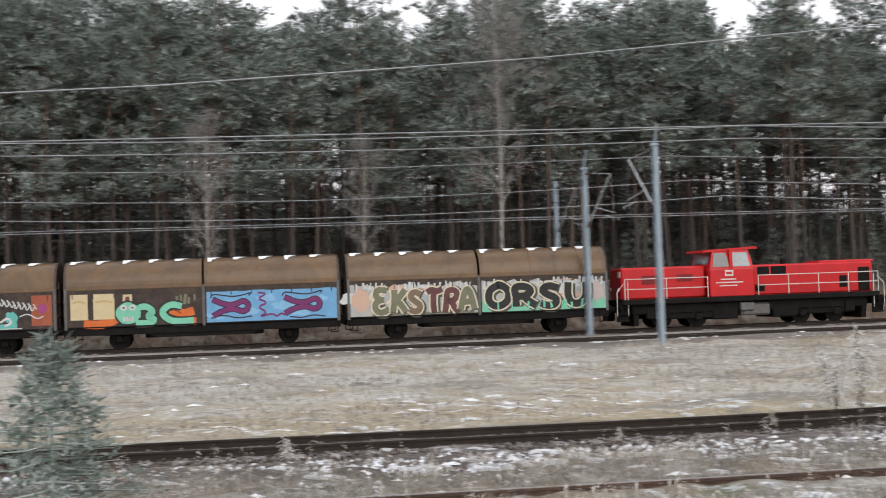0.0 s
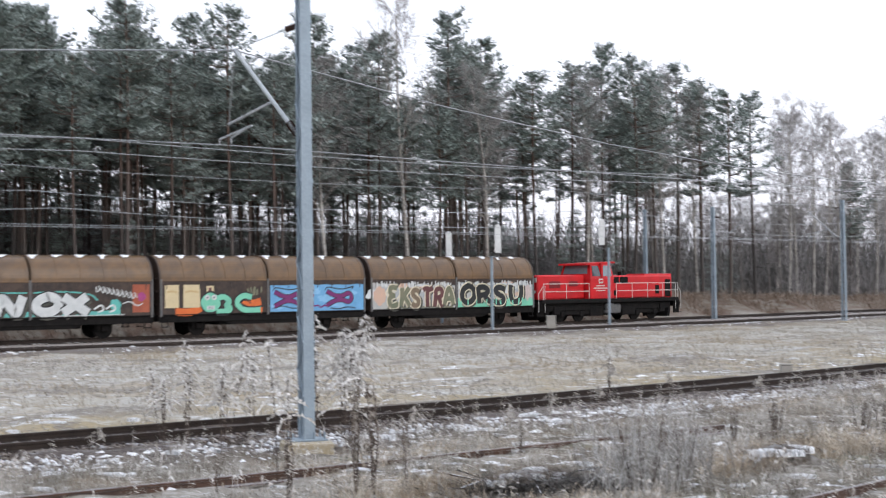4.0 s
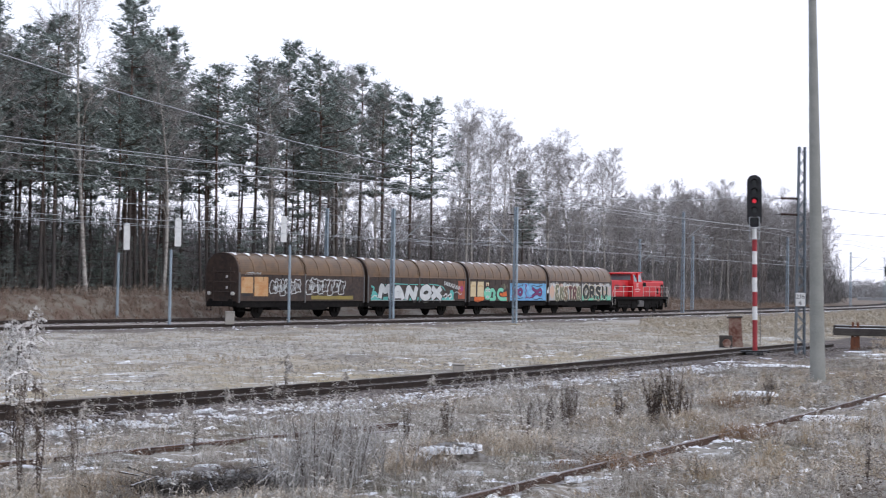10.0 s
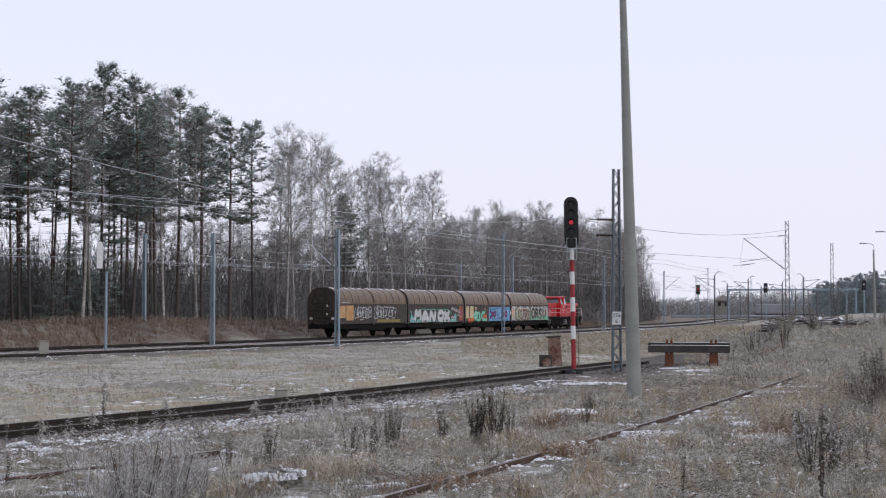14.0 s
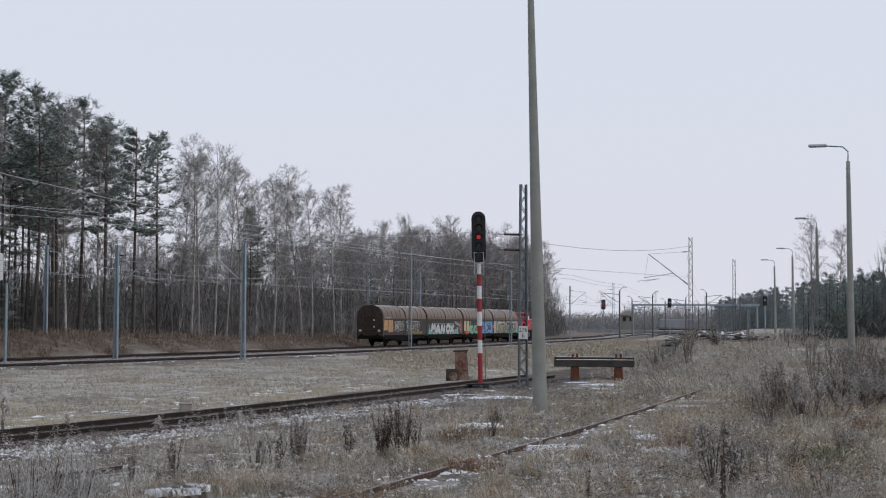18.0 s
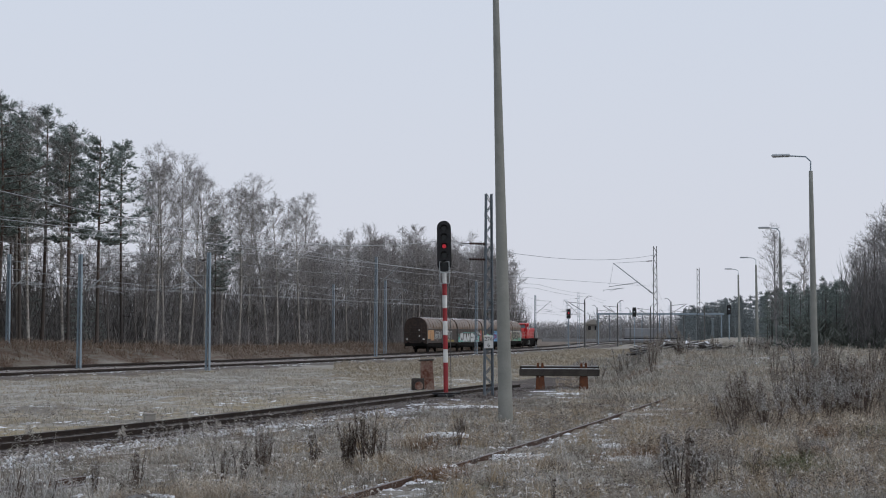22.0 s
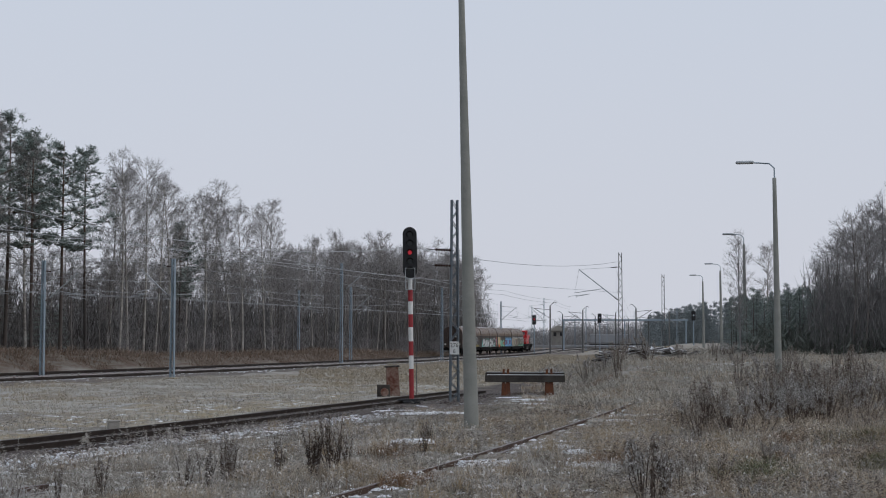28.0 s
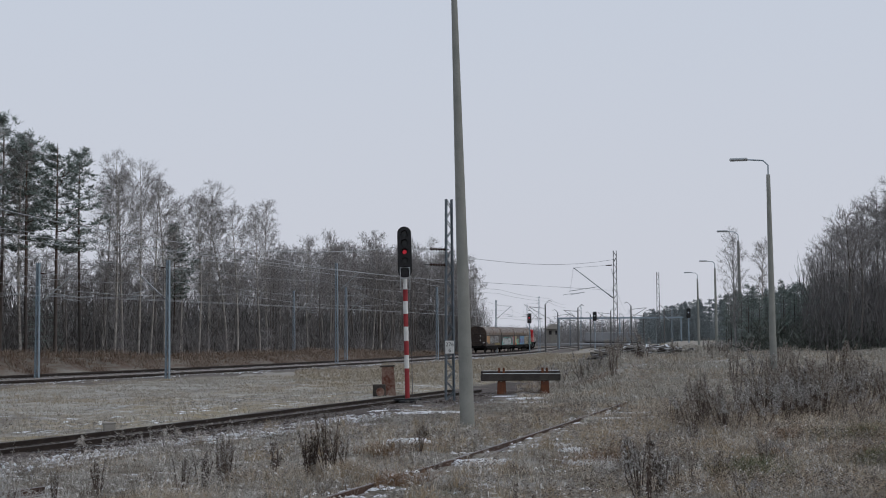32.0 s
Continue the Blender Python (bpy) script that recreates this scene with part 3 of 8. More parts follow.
mast(53.6, 82.7, 8.3, 118, BLUEMAST + " beside the meadow", reach=2.7, low=5.6, high=7.6)
mast(48.4, 102.7, 8.3, 298, BLUEMAST + " at the wood's edge", reach=2.9, z=0.1, low=5.5, high=7.6)
mast(*on_line(72.1, -2.05)[:2], 8.05, 298, BLUEMAST + " between the tracks", base=False, reach=2.9, z=-0.15, low=5.2, high=7.1)
km = mast(44.25, 45.35, 9.1, 140, "dark blue-grey lattice steel mast with white kilometre plate", reach=0, wide=0.44, top=0.31, deep=0.23, web_turn=-26, base=False, material=mat("grey_blue_weathered_steel", (0.17, 0.2, 0.225), (0.11, 0.125, 0.14), 0.6, 0.3, 3, 30, 0.05))
part("kilometre_plate", Shape().box((-0.13, -0.135, 2.41), (0.4, 0.03, 0.58), 0.01, Matrix.Rotation(radians(-44), 3, "Z")), mat("white_enamel", (0.7, 0.7, 0.68), (0.6, 0.6, 0.58), 0.4, 0, 4, 30, 0), km)
for zz in (6.12, 6.82):
    insulator(km, (-0.15, 0.1, zz), (-0.75, 0.5, zz + 0.02), 0.09)
    part("bracket", Shape().tube((0, 0, zz), (-0.95, 0.64, zz + 0.02), 0.02, n=6), DARKSTEEL, km)


def letters(text, size, fat=0.0, depth=0.004):
    """A flat mesh of lettering in the built-in font, standing upright, facing -y."""
    cu = bpy.data.curves.new("lettering", "FONT")
    cu.body, cu.size, cu.extrude, cu.align_x, cu.offset = text, size, depth, "CENTER", fat
    ob = bpy.data.objects.new("lettering", cu)
    scene.collection.objects.link(ob)
    me = bpy.data.meshes.new_from_object(ob.evaluated_get(bpy.context.evaluated_depsgraph_get()))
    bpy.data.objects.remove(ob)
    me.transform(Matrix.Rotation(math.pi / 2, 4, "X"))
    return me


def lettered(name, text, size, material, parent, at, fat=0.0, label="", depth=0.004):
    me = letters(text, size, fat, depth)
    me.materials.clear()
    me.materials.append(material)
    return part(name, me, material, parent, label, at=at)


INK = mat("black_ink", (0.02, 0.02, 0.02), (0.03, 0.03, 0.03), 0.6, 0, 5, 30, 0)
for text, zz in (("276", 2.45), ("6", 2.19)):
    lettered("plate_numeral", text, 0.25, INK, km, pose(-0.144, -0.15, zz, 0, 0, -44))

def wire(name, pts, r, label, sag=0.0, droppers=None):
    s = Shape()
    out = []
    for a, b in zip(pts[:-1], pts[1:]):
        a, b = Vector(a), Vector(b)
        n = 8
        for i in range(n):
            f = i / n
            p = a.lerp(b, f)
            p.z -= sag * 4 * f * (1 - f)
            out.append(p)
    out.append(Vector(pts[-1]))
    s.path(out, r, 4)
    return single(name, s, WIRE, label, "wire")


W = "thin grey overhead wire strung along the railway"
WS = [-75, -18, 22, 63, 98, 140, 185, 235, 290]
for off, z0, z1 in ((0.1, 5.8, 7.5), (-4.0, 5.5, 6.4)):
    wire("contact_wire", [on_line(s, off, z0) for s in WS], 0.014, W)
    wire("messenger_wire", [on_line(s, off, z1) for s in WS], 0.016, W, sag=0.55)
wire("feeder_wire", [on_line(s, -6.9, 9.45) for s in WS], 0.02, W, sag=0.25)
wire("feeder_wire", [on_line(s, -6.6, 8.9) for s in WS], 0.02, W, sag=0.2)
wire("feeder_wire", [on_line(s, 5.0, 9.2) for s in WS], 0.018, W, sag=0.3)
wire("siding_messenger_wire", [(-46, 11.0, 7.2), (3.95, 26.0, 6.92), (43.5, 47.5, 6.7)], 0.013, W, sag=1.3)
wire("siding_messenger_wire", [(43.5, 47.5, 6.7), (82.8, 67.0, 8.3)], 0.012, W, sag=0.6)
wire("siding_contact_wire", [(-46, 11.0, 5.1), (3.9, 26.1, 5.15), (43.5, 47.5, 5.25), (82.6, 66.9, 5.95)], 0.01, W)

# ---- the leaning concrete pole, lamps, signal ----


def concrete_pole(x, y, h, lean_to, label, r0=0.235, r1=0.085, lamp=0.0, turn=0.0, name="concrete_pole"):
    t = thing(name, label, "pole" if not lamp else "street lamp", pose(x, y, GROUND - 0.05, 0, 0, turn))
    s = Shape()
    n = 16
    rings = 10
    for k in range(rings + 1):
        f = k / rings
        c = Vector((lean_to * f * h, 0, f * h))
        r = r0 + (r1 - r0) * f
        s.v += [tuple(c + Vector((r * math.cos(2 * math.pi * i / n), r * math.sin(2 * math.pi * i / n), 0))) for i in range(n)]
    for k in range(rings):
        for i in range(n):
            a, b = k * n + i, k * n + (i + 1) % n
            s.f.append((a, b, b + n, a + n))
    s.f.append(tuple(range(rings * n, rings * n + n)))
    part("shaft", s, CONCRETE, t, smooth=True)
    if lamp:
        top = Vector((lean_to * h, 0, h))
        sg = -1
        part("bracket", Shape().path([top, top + Vector((0, 0, 0.5)), top + Vector((sg * 0.25, 0, 0.75)), top + Vector((sg * lamp * 0.5, 0, 0.82))], 0.04, 6), GALV, t)
        part("lamp_head", Shape().box(top + Vector((sg * (lamp * 0.5 + 0.4), 0, 0.84)), (0.95, 0.3, 0.16), 0.06), PIPE, t)
    return t


CP = "leaning grey concrete pole tapering upward from frosted grass"
p_near = concrete_pole(31.6, 31.6, 15.0, -0.024, CP, turn=-45)
part("metal_band", Shape().tube((-0.06, 0, 2.1), (-0.061, 0, 2.16), 0.228, n=18), CONCRETE, p_near)
LAMP = "tall concrete street lamp with curved bracket and flat lamp head"
for az, d, h in ((57.25, 75, 11.3), (56.0, 121, 10.9), (55.05, 163, 10.6), (54.35, 192, 10.6)):
    concrete_pole(d * math.sin(radians(az)), d * math.cos(radians(az)), h, -0.008, LAMP, 0.2, 0.1, lamp=2.2 if d < 100 else 1.8, turn=-az, name="street_lamp")


# ---- the signal with the red light ----
SIGRED = mat("signal_red_paint", (0.33, 0.035, 0.04), (0.24, 0.03, 0.035), 0.5, 0, 3, 30, 0.05)
SIGBLACK = mat("matt_black_paint", (0.012, 0.012, 0.013), (0.022, 0.022, 0.024), 0.5, 0, 3, 30, 0.02)
BLACKPAINT = SIGBLACK
LENSDARK = mat("unlit_lens", (0.02, 0.025, 0.025), (0.03, 0.035, 0.035), 0.15, 0, 5, 20, 0)
LENSRED = mat("lit_red_lens", (0.5, 0.02, 0.03), (0.5, 0.02, 0.03), 0.3, 0, 5, 20, 0, emit=(1.0, 0.05, 0.08, 0.32))
sig = thing("railway_signal", "five-lamp railway signal showing red on a red-white banded post", "signal", pose(40.6, 44.2, GROUND + 0.245, 0, -0.9, -42.6) @ Matrix.Scale(0.914, 4))
part("foot", Shape().box((0, 0, -0.2), (0.8, 0.8, 0.3), 0.04).box((0, -0.1, -0.02), (1.3, 0.3, 0.1), 0.02), BLACKPAINT, sig)
zz = -0.1
for k, (hh, red) in enumerate(((0.9, True), (0.62, True), (0.62, False), (0.66, True), (0.66, False), (0.6, True), (0.6, False), (0.55, True))):
    part("post_band", Shape().tube((0, 0, zz), (0, 0, zz + hh), 0.11, n=16), SIGRED if red else MATS["white_enamel"], sig)
    zz += hh
cage = Shape()
for x in (-0.22, 0.22):
    for y in (-0.2, 0.2):
        cage.tube((x, y, zz), (x, y, zz + 1.0), 0.02, n=5)
for z in (zz, zz + 0.5, zz + 1.0):
    cage.path([(-0.22, -0.2, z), (0.22, -0.2, z), (0.22, 0.2, z), (-0.22, 0.2, z), (-0.22, -0.2, z)], 0.02, 5)
part("platform_cage", cage, PIPE, sig)
part("neck", Shape().tube((0, 0, zz), (0, 0, zz + 1.1), 0.1, n=12), MATS["white_enamel"], sig)
top0, top1 = 5.65, 8.05
outl = [(0.33 * math.cos(a), top1 - 0.33 + 0.33 * math.sin(a)) for a in np.linspace(0, math.pi, 10)] + [(0.33 * math.cos(a), top0 + 0.33 + 0.33 * math.sin(a)) for a in np.linspace(math.pi, 2 * math.pi, 10)]
head = part("signal_head", Shape().extrude(outl, -0.1, 0.06, axis=1), SIGBLACK, sig)
for k in range(5):
    z = top1 - 0.36 - k * 0.42
    part("lens", Shape().tube((0, -0.1, z), (0, -0.13, z), 0.12 if k != 2 else 0.1, n=20), LENSRED if k == 2 else LENSDARK, head)
    hd = Shape()
    n = 12
    for i in range(n):
        a0, a1 = (math.pi * (-0.1 + 1.2 * q / n) for q in (i, i + 1))
        ps = [(0.17 * math.cos(a), y, z + 0.17 * math.sin(a)) for a in (a0, a1) for y in (-0.1, -0.36)]
        hd.add(ps, [(0, 1, 3, 2)])
    part("hood", hd, SIGBLACK, head)
lad = Shape()
for x in (-0.14, 0.14):
    lad.tube((x + 0.1, 0.35, 0.1), (x + 0.1, 0.3, zz + 0.3), 0.018, n=5)
part("ladder_rails", lad, DARKSTEEL, sig)

# ---- buffer stop, rusty block, cabinets ----
BEAM = mat("tarred_timber_beam", (0.035, 0.03, 0.027), (0.085, 0.075, 0.066), 0.95, 0, 1.5, 25, 0.3)
RUSTY = mat("flaking_orange_rust", (0.2, 0.075, 0.035), (0.09, 0.042, 0.028), 0.85, 0.1, 3, 25, 0.4)
PALEFLAKE = mat("rust_with_pale_flakes", (0.12, 0.045, 0.03), (0.28, 0.2, 0.16), 0.9, 0, 1.6, 7, 0.4, spread=0.5)
PLANK = mat("snowy_plank", (0.55, 0.55, 0.55), (0.3, 0.28, 0.26), 0.9, 0, 2, 20, 0.2, frost=0.9)
stop = thing("buffer_stop", "old buffer stop of two dark timber beams on rusty posts", "buffer stop", pose(51.48, 47.72, GROUND, 0, 0, -47))
for yy, zz2 in ((-0.3, 0.86), (0.34, 0.98)):
    part("beam", Shape().box((0, yy, zz2), (3.95, 0.28, 0.34), 0.02), BEAM, stop)
    part("snow_cover", Shape().box((0.03, yy, zz2 + 0.18), (3.8, 0.24, 0.03), 0.01), PLANK, stop)
for x in (-0.95, 1.2):
    for k in (-1, 1):
        part("post", Shape().extrude([(x + k * 0.13 - 0.05 - 0.06, -0.1), (x + k * 0.13 + 0.05 + 0.06, -0.1), (x + k * 0.11 + 0.05, 1.32), (x + k * 0.11 - 0.05, 1.32)], -0.06, 0.1, axis=1), RUSTY, stop)
    part("shoe", Shape().extrude([(x - 0.24, -0.1), (x + 0.24, -0.1), (x + 0.16, 0.62), (x - 0.16, 0.62)], -0.34, -0.12, axis=1), RUSTY, stop)
    part("brace", Shape().tube((x, 0.1, 0.95), (x + 0.15, 1.6, 0.05), 0.07, n=6), RUSTY, stop)
blk = thing("rusty_block", "rust-stained steel stump with flaking paint beside the siding", "stump", pose(45.9, 51.3, GROUND, 0, -3, -40))
part("stump", Shape().extrude([(-0.33, -0.05), (0.33, -0.05), (0.3, 1.42), (-0.28, 1.46)], -0.3, 0.3, axis=1), PALEFLAKE, blk)
part("cap", Shape().box((0, 0, 1.47), (0.74, 0.7, 0.07), 0.02), BEAM, blk)
box = thing("point_lever_box", "small rusty point lever box on the siding", "lever box", pose(45.0, 51.0, GROUND, 0, 0, -40))
part("plate", Shape().box((0, 0, 0.32), (0.62, 0.12, 0.58), 0.02), BEAM, box)
part("weight", Shape().tube((0.05, -0.28, 0.25), (0.05, -0.05, 0.25), 0.2, n=12), PALEFLAKE, box)
CAB = mat("pale_grey_cabinet", (0.33, 0.31, 0.28), (0.26, 0.24, 0.21), 0.8, 0, 3, 30, 0.1)
for x, y, w, h in ((31.9, 81.4, 0.55, 0.75), (22.8, 38.4, 0.36, 0.26)):
    c = thing("trackside_cabinet", "small weathered grey trackside concrete cabinet", "cabinet", pose(x, y, GROUND + (0.1 if y > 60 else 0), 0, 0, -25))
    part("body", Shape().box((0, 0, h / 2), (w, w * 0.8, h), 0.03), CAB, c)
    part("lid", Shape().box((0, 0, h + 0.02), (w * 1.1, w * 0.9, 0.05), 0.015), CAB, c)

# posts with tall white shields beside the main line
SHIELD = mat("white_shield_paint", (0.72, 0.72, 0.7), (0.6, 0.6, 0.58), 0.5, 0, 4, 20, 0.03)
for x, y, z, hp, dx in ((*on_line(50.35, -2.05)[:2], 0.0, 4.25, 0.4), (*on_line(60.85, -2.05)[:2], 0.0, 4.85, -0.43), (26.9, 88.2, 0.2, 3.9, 0.5)):
    p = thing("shield_post", "grey steel post with tall white rounded shield", "post", pose(x, y, z, 0, 0, -22), group="shield posts")
    part("post", Shape().tube((0, 0, -0.3), (0, 0, hp), 0.09, 0.08, 10), GALV, p)
    part("arm", Shape().tube((0, 0, hp - 0.1), (dx, 0, hp - 0.05), 0.03, n=6).tube((dx, 0, hp - 0.05), (dx, 0, hp + 0.3), 0.03, n=6), DARKSTEEL, p)
    o = [(0.19 * math.cos(a), hp + 1.75 + 0.19 * math.sin(a)) for a in np.linspace(0, math.pi, 8)] + [(-0.19, hp + 0.2), (0.19, hp + 0.2)]
    part("shield", Shape().extrude([(dx + a, b) for a, b in o], -0.06, 0.02, axis=1), SHIELD, p)
    part("shield_back", Shape().box((dx + 0.04, 0.07, hp + 1.0), (0.26, 0.1, 1.6), 0.03), SIGBLACK, p)


# ---- the station throat far off ----
for az, el, d, turn, rch in ((51.04, 3.47, 108, 140, 3.4), (52.75, 2.58, 143, 140, 0), (47.95, 1.64, 235, 130, 2.6), (49.64, 1.28, 300, 130, 2.6), (47.47, 1.3, 285, 310, 2.6), (53.3, 1.25, 290, 140, 2.6),
                           (51.6, 1.1, 330, 130, 2.6), (50.5, 1.0, 370, 310, 2.6), (54.0, 0.95, 380, 130, 2.6), (48.7, 1.0, 360, 130, 2.6), (52.2, 0.9, 420, 310, 2.6), (49.2, 0.95, 410, 310, 2.6)):
    hgt = d * math.tan(radians(el)) + EYE[2] - GROUND
    mast(d * math.sin(radians(az)), d * math.cos(radians(az)), hgt, turn, "grey lattice catenary mast of the station throat", reach=rch, wide=0.38, top=0.28, deep=0.24, low=hgt - 3.6, high=hgt - 1.3,
         web_turn=-az, material=DARKSTEEL if d < 150 else GALV)
for k in range(15):
    az, d = 48.2 + 5.6 * ((k * 0.618) % 1.0), 250 + 17 * k
    pole = thing("catenary_pole", "thin distant catenary pole with bracket and insulators", "mast", pose(d * math.sin(radians(az)), d * math.cos(radians(az)), GROUND, 0, 0, -az + (0 if k % 2 else 180)), group="distant catenary poles")
    part("pole", Shape().tube((0, 0, -0.2), (0, 0, 8.6), 0.17, 0.12, 6), DARKSTEEL, pole)
    part("bracket", Shape().tube((0, 0, 6.4), (2.9, 0, 8.2), 0.05, n=5).tube((0, 0, 7.9), (2.9, 0, 8.2), 0.045, n=5).tube((0.6, 0, 6.1), (2.6, 0, 6.0), 0.045, n=5), DARKSTEEL, pole)
    part("horn", Shape().tube((0, 0, 8.6), (-0.7, 0, 9.3), 0.05, n=5).tube((-0.7, 0, 9.3), (-1.2, 0, 9.1), 0.05, n=5), DARKSTEEL, pole)
for az, el, d in ((37.97, 1.93, 178), (40.08, 2.08, 168), (43.79, 2.06, 172), (39.7, 3.05, 150), (45.0, 1.6, 215), (46.2, 1.5, 235)):
    hgt = d * math.tan(radians(el)) + EYE[2] - GROUND
    mast(d * math.sin(radians(az)), d * math.cos(radians(az)), hgt, 300, BLUEMAST + " before the thicket", reach=2.8, low=hgt - 3.0, high=hgt - 1.0)
TAILWHITE = mat("pale_lens", (0.5, 0.55, 0.6), (0.45, 0.5, 0.55), 0.2, 0, 5, 20, 0)
gantry = thing("signal_gantry", "distant steel gantry across the station tracks", "gantry", pose(255, 205, GROUND, 0, 0, -50))
for x in (-14, 0, 14):
    part("leg", Shape().box((x, 0, 3.6), (0.3, 0.3, 7.2), 0.03), GALV, gantry)
part("beam", Shape().box((0, 0, 7.1), (29, 0.35, 0.4), 0.04), GALV, gantry)
hut = thing("signal_box", "small distant grey signal box with snowy roof", "signal box", pose(430 * math.sin(radians(48.5)), 430 * math.cos(radians(48.5)), GROUND, 0, 0, -40))
part("wall", Shape().box((0, 0, 2.6), (4.0, 3.6, 5.2), 0.05), mat("weathered_plaster", (0.24, 0.225, 0.2), (0.17, 0.16, 0.145), 0.9, 0, 1, 8, 0.1), hut)
part("roof", Shape().extrude([(-2.9, 5.2), (2.9, 5.2), (0.6, 6.7), (-0.6, 6.7)], -2.6, 2.6, axis=1), CAB, hut)
for x in (-1.1, 0.9):
    part("window", Shape().box((x, -1.81, 4.1), (0.9, 0.05, 1.2), 0.01), SIGBLACK, hut)
for az, d, hgt in ((47.55, 255, 7.0), (50.2, 270, 7.5), (53.95, 260, 7.8)):
    f = thing("railway_signal", "distant railway signal on a grey post", "signal", pose(d * math.sin(radians(az)), d * math.cos(radians(az)), GROUND, 0, 0, -az))
    part("post", Shape().tube((0, 0, 0), (0, 0, hgt - 1.5), 0.1, n=8), GALV, f)
    part("signal_head", Shape().box((0, 0, hgt - 0.8), (0.75, 0.3, 1.8), 0.2), SIGBLACK, f)
    part("lens", Shape().tube((0, -0.15, hgt - 0.7), (0, -0.18, hgt - 0.7), 0.13, n=12), LENSRED if az < 50 else TAILWHITE, f)
PLATF = mat("grey_platform_slab", (0.2, 0.2, 0.2), (0.28, 0.28, 0.28), 0.9, 0, 0.5, 4, 0.1, frost=0.5)
for az, d, ln in ((52.2, 420, 40), (49.8, 430, 50)):
    pl = thing("platform", "long low grey station platform edged with snow", "platform", pose(d * math.sin(radians(az)), d * math.cos(radians(az)), float(ground_z(d * math.sin(radians(az)), d * math.cos(radians(az)))[0]), 0, 0, -az + 8))
    part("slab", Shape().box((0, 0, 0.35), (ln, 4, 0.9), 0.04), PLATF, pl)
for az, d, ln, hh in ((52.3, 450, 39, 3.4), (54.0, 470, 26, 3.2)):
    x, y = d * math.sin(radians(az)), d * math.cos(radians(az))
    row = thing("parked_wagons", "row of goods wagons parked far off in the station, greyed for haze", "wagon", pose(x, y, float(ground_z(x, y)[0]) + 0.1, 0, 0, -az))
    for k in range(int(ln / 13)):
        # Body colour greyed and lightened to hold the haze of distance.
        part("wagon_body", Shape().box((-ln / 2 + 13 * k + 6, 0, 0.9 + hh / 2), (12.2, 2.8, hh - 0.6), 0.2), mat("haze_grey_wagon_paint", (0.22, 0.225, 0.235), (0.3, 0.305, 0.31), 0.7, 0, 0.4, 4, 0.1), row)
        part("wagon_frame", Shape().box((-ln / 2 + 13 * k + 6, 0, 0.6), (12.6, 2.2, 0.7), 0.1), SIGBLACK, row)
SNOWBEAM = mat("snow_topped_sleeper", (0.1, 0.09, 0.082), (0.24, 0.225, 0.21), 0.9, 0, 2, 20, 0.2, frost=1.0, frost_colour=(0.8, 0.81, 0.83))
pile_r = np.random.default_rng(77)
sleeper_meshes = [Shape().box((0, 0, 0), (0.24, 2.1, 0.13), 0.02).mesh("old_sleeper", m) for m in (BEAM, SNOWBEAM, SNOWBEAM)]
for k in range(120):
    az = 50.4 + 3.4 * pile_r.random()
    d, lay = 97 + 9 * pile_r.random(), pile_r.random()
    x, y = d * math.sin(radians(az)), d * math.cos(radians(az))
    single("old_sleeper", sleeper_meshes[k % 3], None, "old dark sleeper with snow on top lying in a heap", "sleeper",
           pose(x, y, float(ground_z(x, y)[0]) + 0.07 + 0.5 * lay * max(0.2, 1 - abs(az - 52.0) / 2.2), pile_r.normal(0, 7), pile_r.normal(0, 6), float(360 * pile_r.random())), group="heap of sleepers")
for a, b, z in ((60, 300, 6.2), (58, 300, 7.6)):
    wire("contact_wire" if z < 7 else "messenger_wire", [(d * math.sin(radians(az)), d * math.cos(radians(az)), z) for az, d in ((50.9, 107), (51.2, 190), (51.5, 300))], 0.014, W, sag=0.3)


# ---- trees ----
# Bark tones raised: the haze over dark trunks is put into the colour.
PINE_BARK = mat("haze_paled_pine_bark", (0.105, 0.088, 0.078), (0.062, 0.056, 0.053), 0.95, 0, 1.2, 14, 0.6, rand=0.6)


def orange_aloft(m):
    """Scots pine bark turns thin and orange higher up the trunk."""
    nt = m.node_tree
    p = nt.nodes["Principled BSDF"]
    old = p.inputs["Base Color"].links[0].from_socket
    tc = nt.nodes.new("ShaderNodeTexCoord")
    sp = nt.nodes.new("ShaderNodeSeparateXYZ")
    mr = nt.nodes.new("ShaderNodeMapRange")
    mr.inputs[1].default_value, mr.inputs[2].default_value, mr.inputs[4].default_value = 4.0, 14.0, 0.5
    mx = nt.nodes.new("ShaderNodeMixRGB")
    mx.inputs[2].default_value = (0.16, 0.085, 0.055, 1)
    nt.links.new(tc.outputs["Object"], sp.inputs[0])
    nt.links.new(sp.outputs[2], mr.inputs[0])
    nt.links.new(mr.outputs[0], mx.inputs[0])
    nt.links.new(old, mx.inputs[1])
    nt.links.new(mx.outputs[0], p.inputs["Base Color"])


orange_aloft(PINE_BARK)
# Needle tones hold frost and, paler still, haze put into the colour.
NEEDLE = mat("haze_paled_frosted_needles", (0.145, 0.182, 0.158), (0.28, 0.315, 0.295), 0.85, 0, 0.5, 2.2, 0, island=0.4, rand=0.4, spread=0.9)
BIRCH_BARK = mat("birch_bark", (0.46, 0.43, 0.39), (0.2, 0.18, 0.16), 0.85, 0, 1.0, 6, 0.2, spread=0.35)
TWIG = mat("frosted_bare_twigs", (0.21, 0.195, 0.187), (0.32, 0.305, 0.30), 0.9, 0, 0.5, 4, 0, rand=0.6)
# Thicket twigs lightened: the mist around them is put into this colour.
TWIG_DARK = mat("mist_paled_bare_twigs", (0.22, 0.205, 0.198), (0.34, 0.325, 0.32), 0.9, 0, 0.3, 3, 0, rand=0.6)


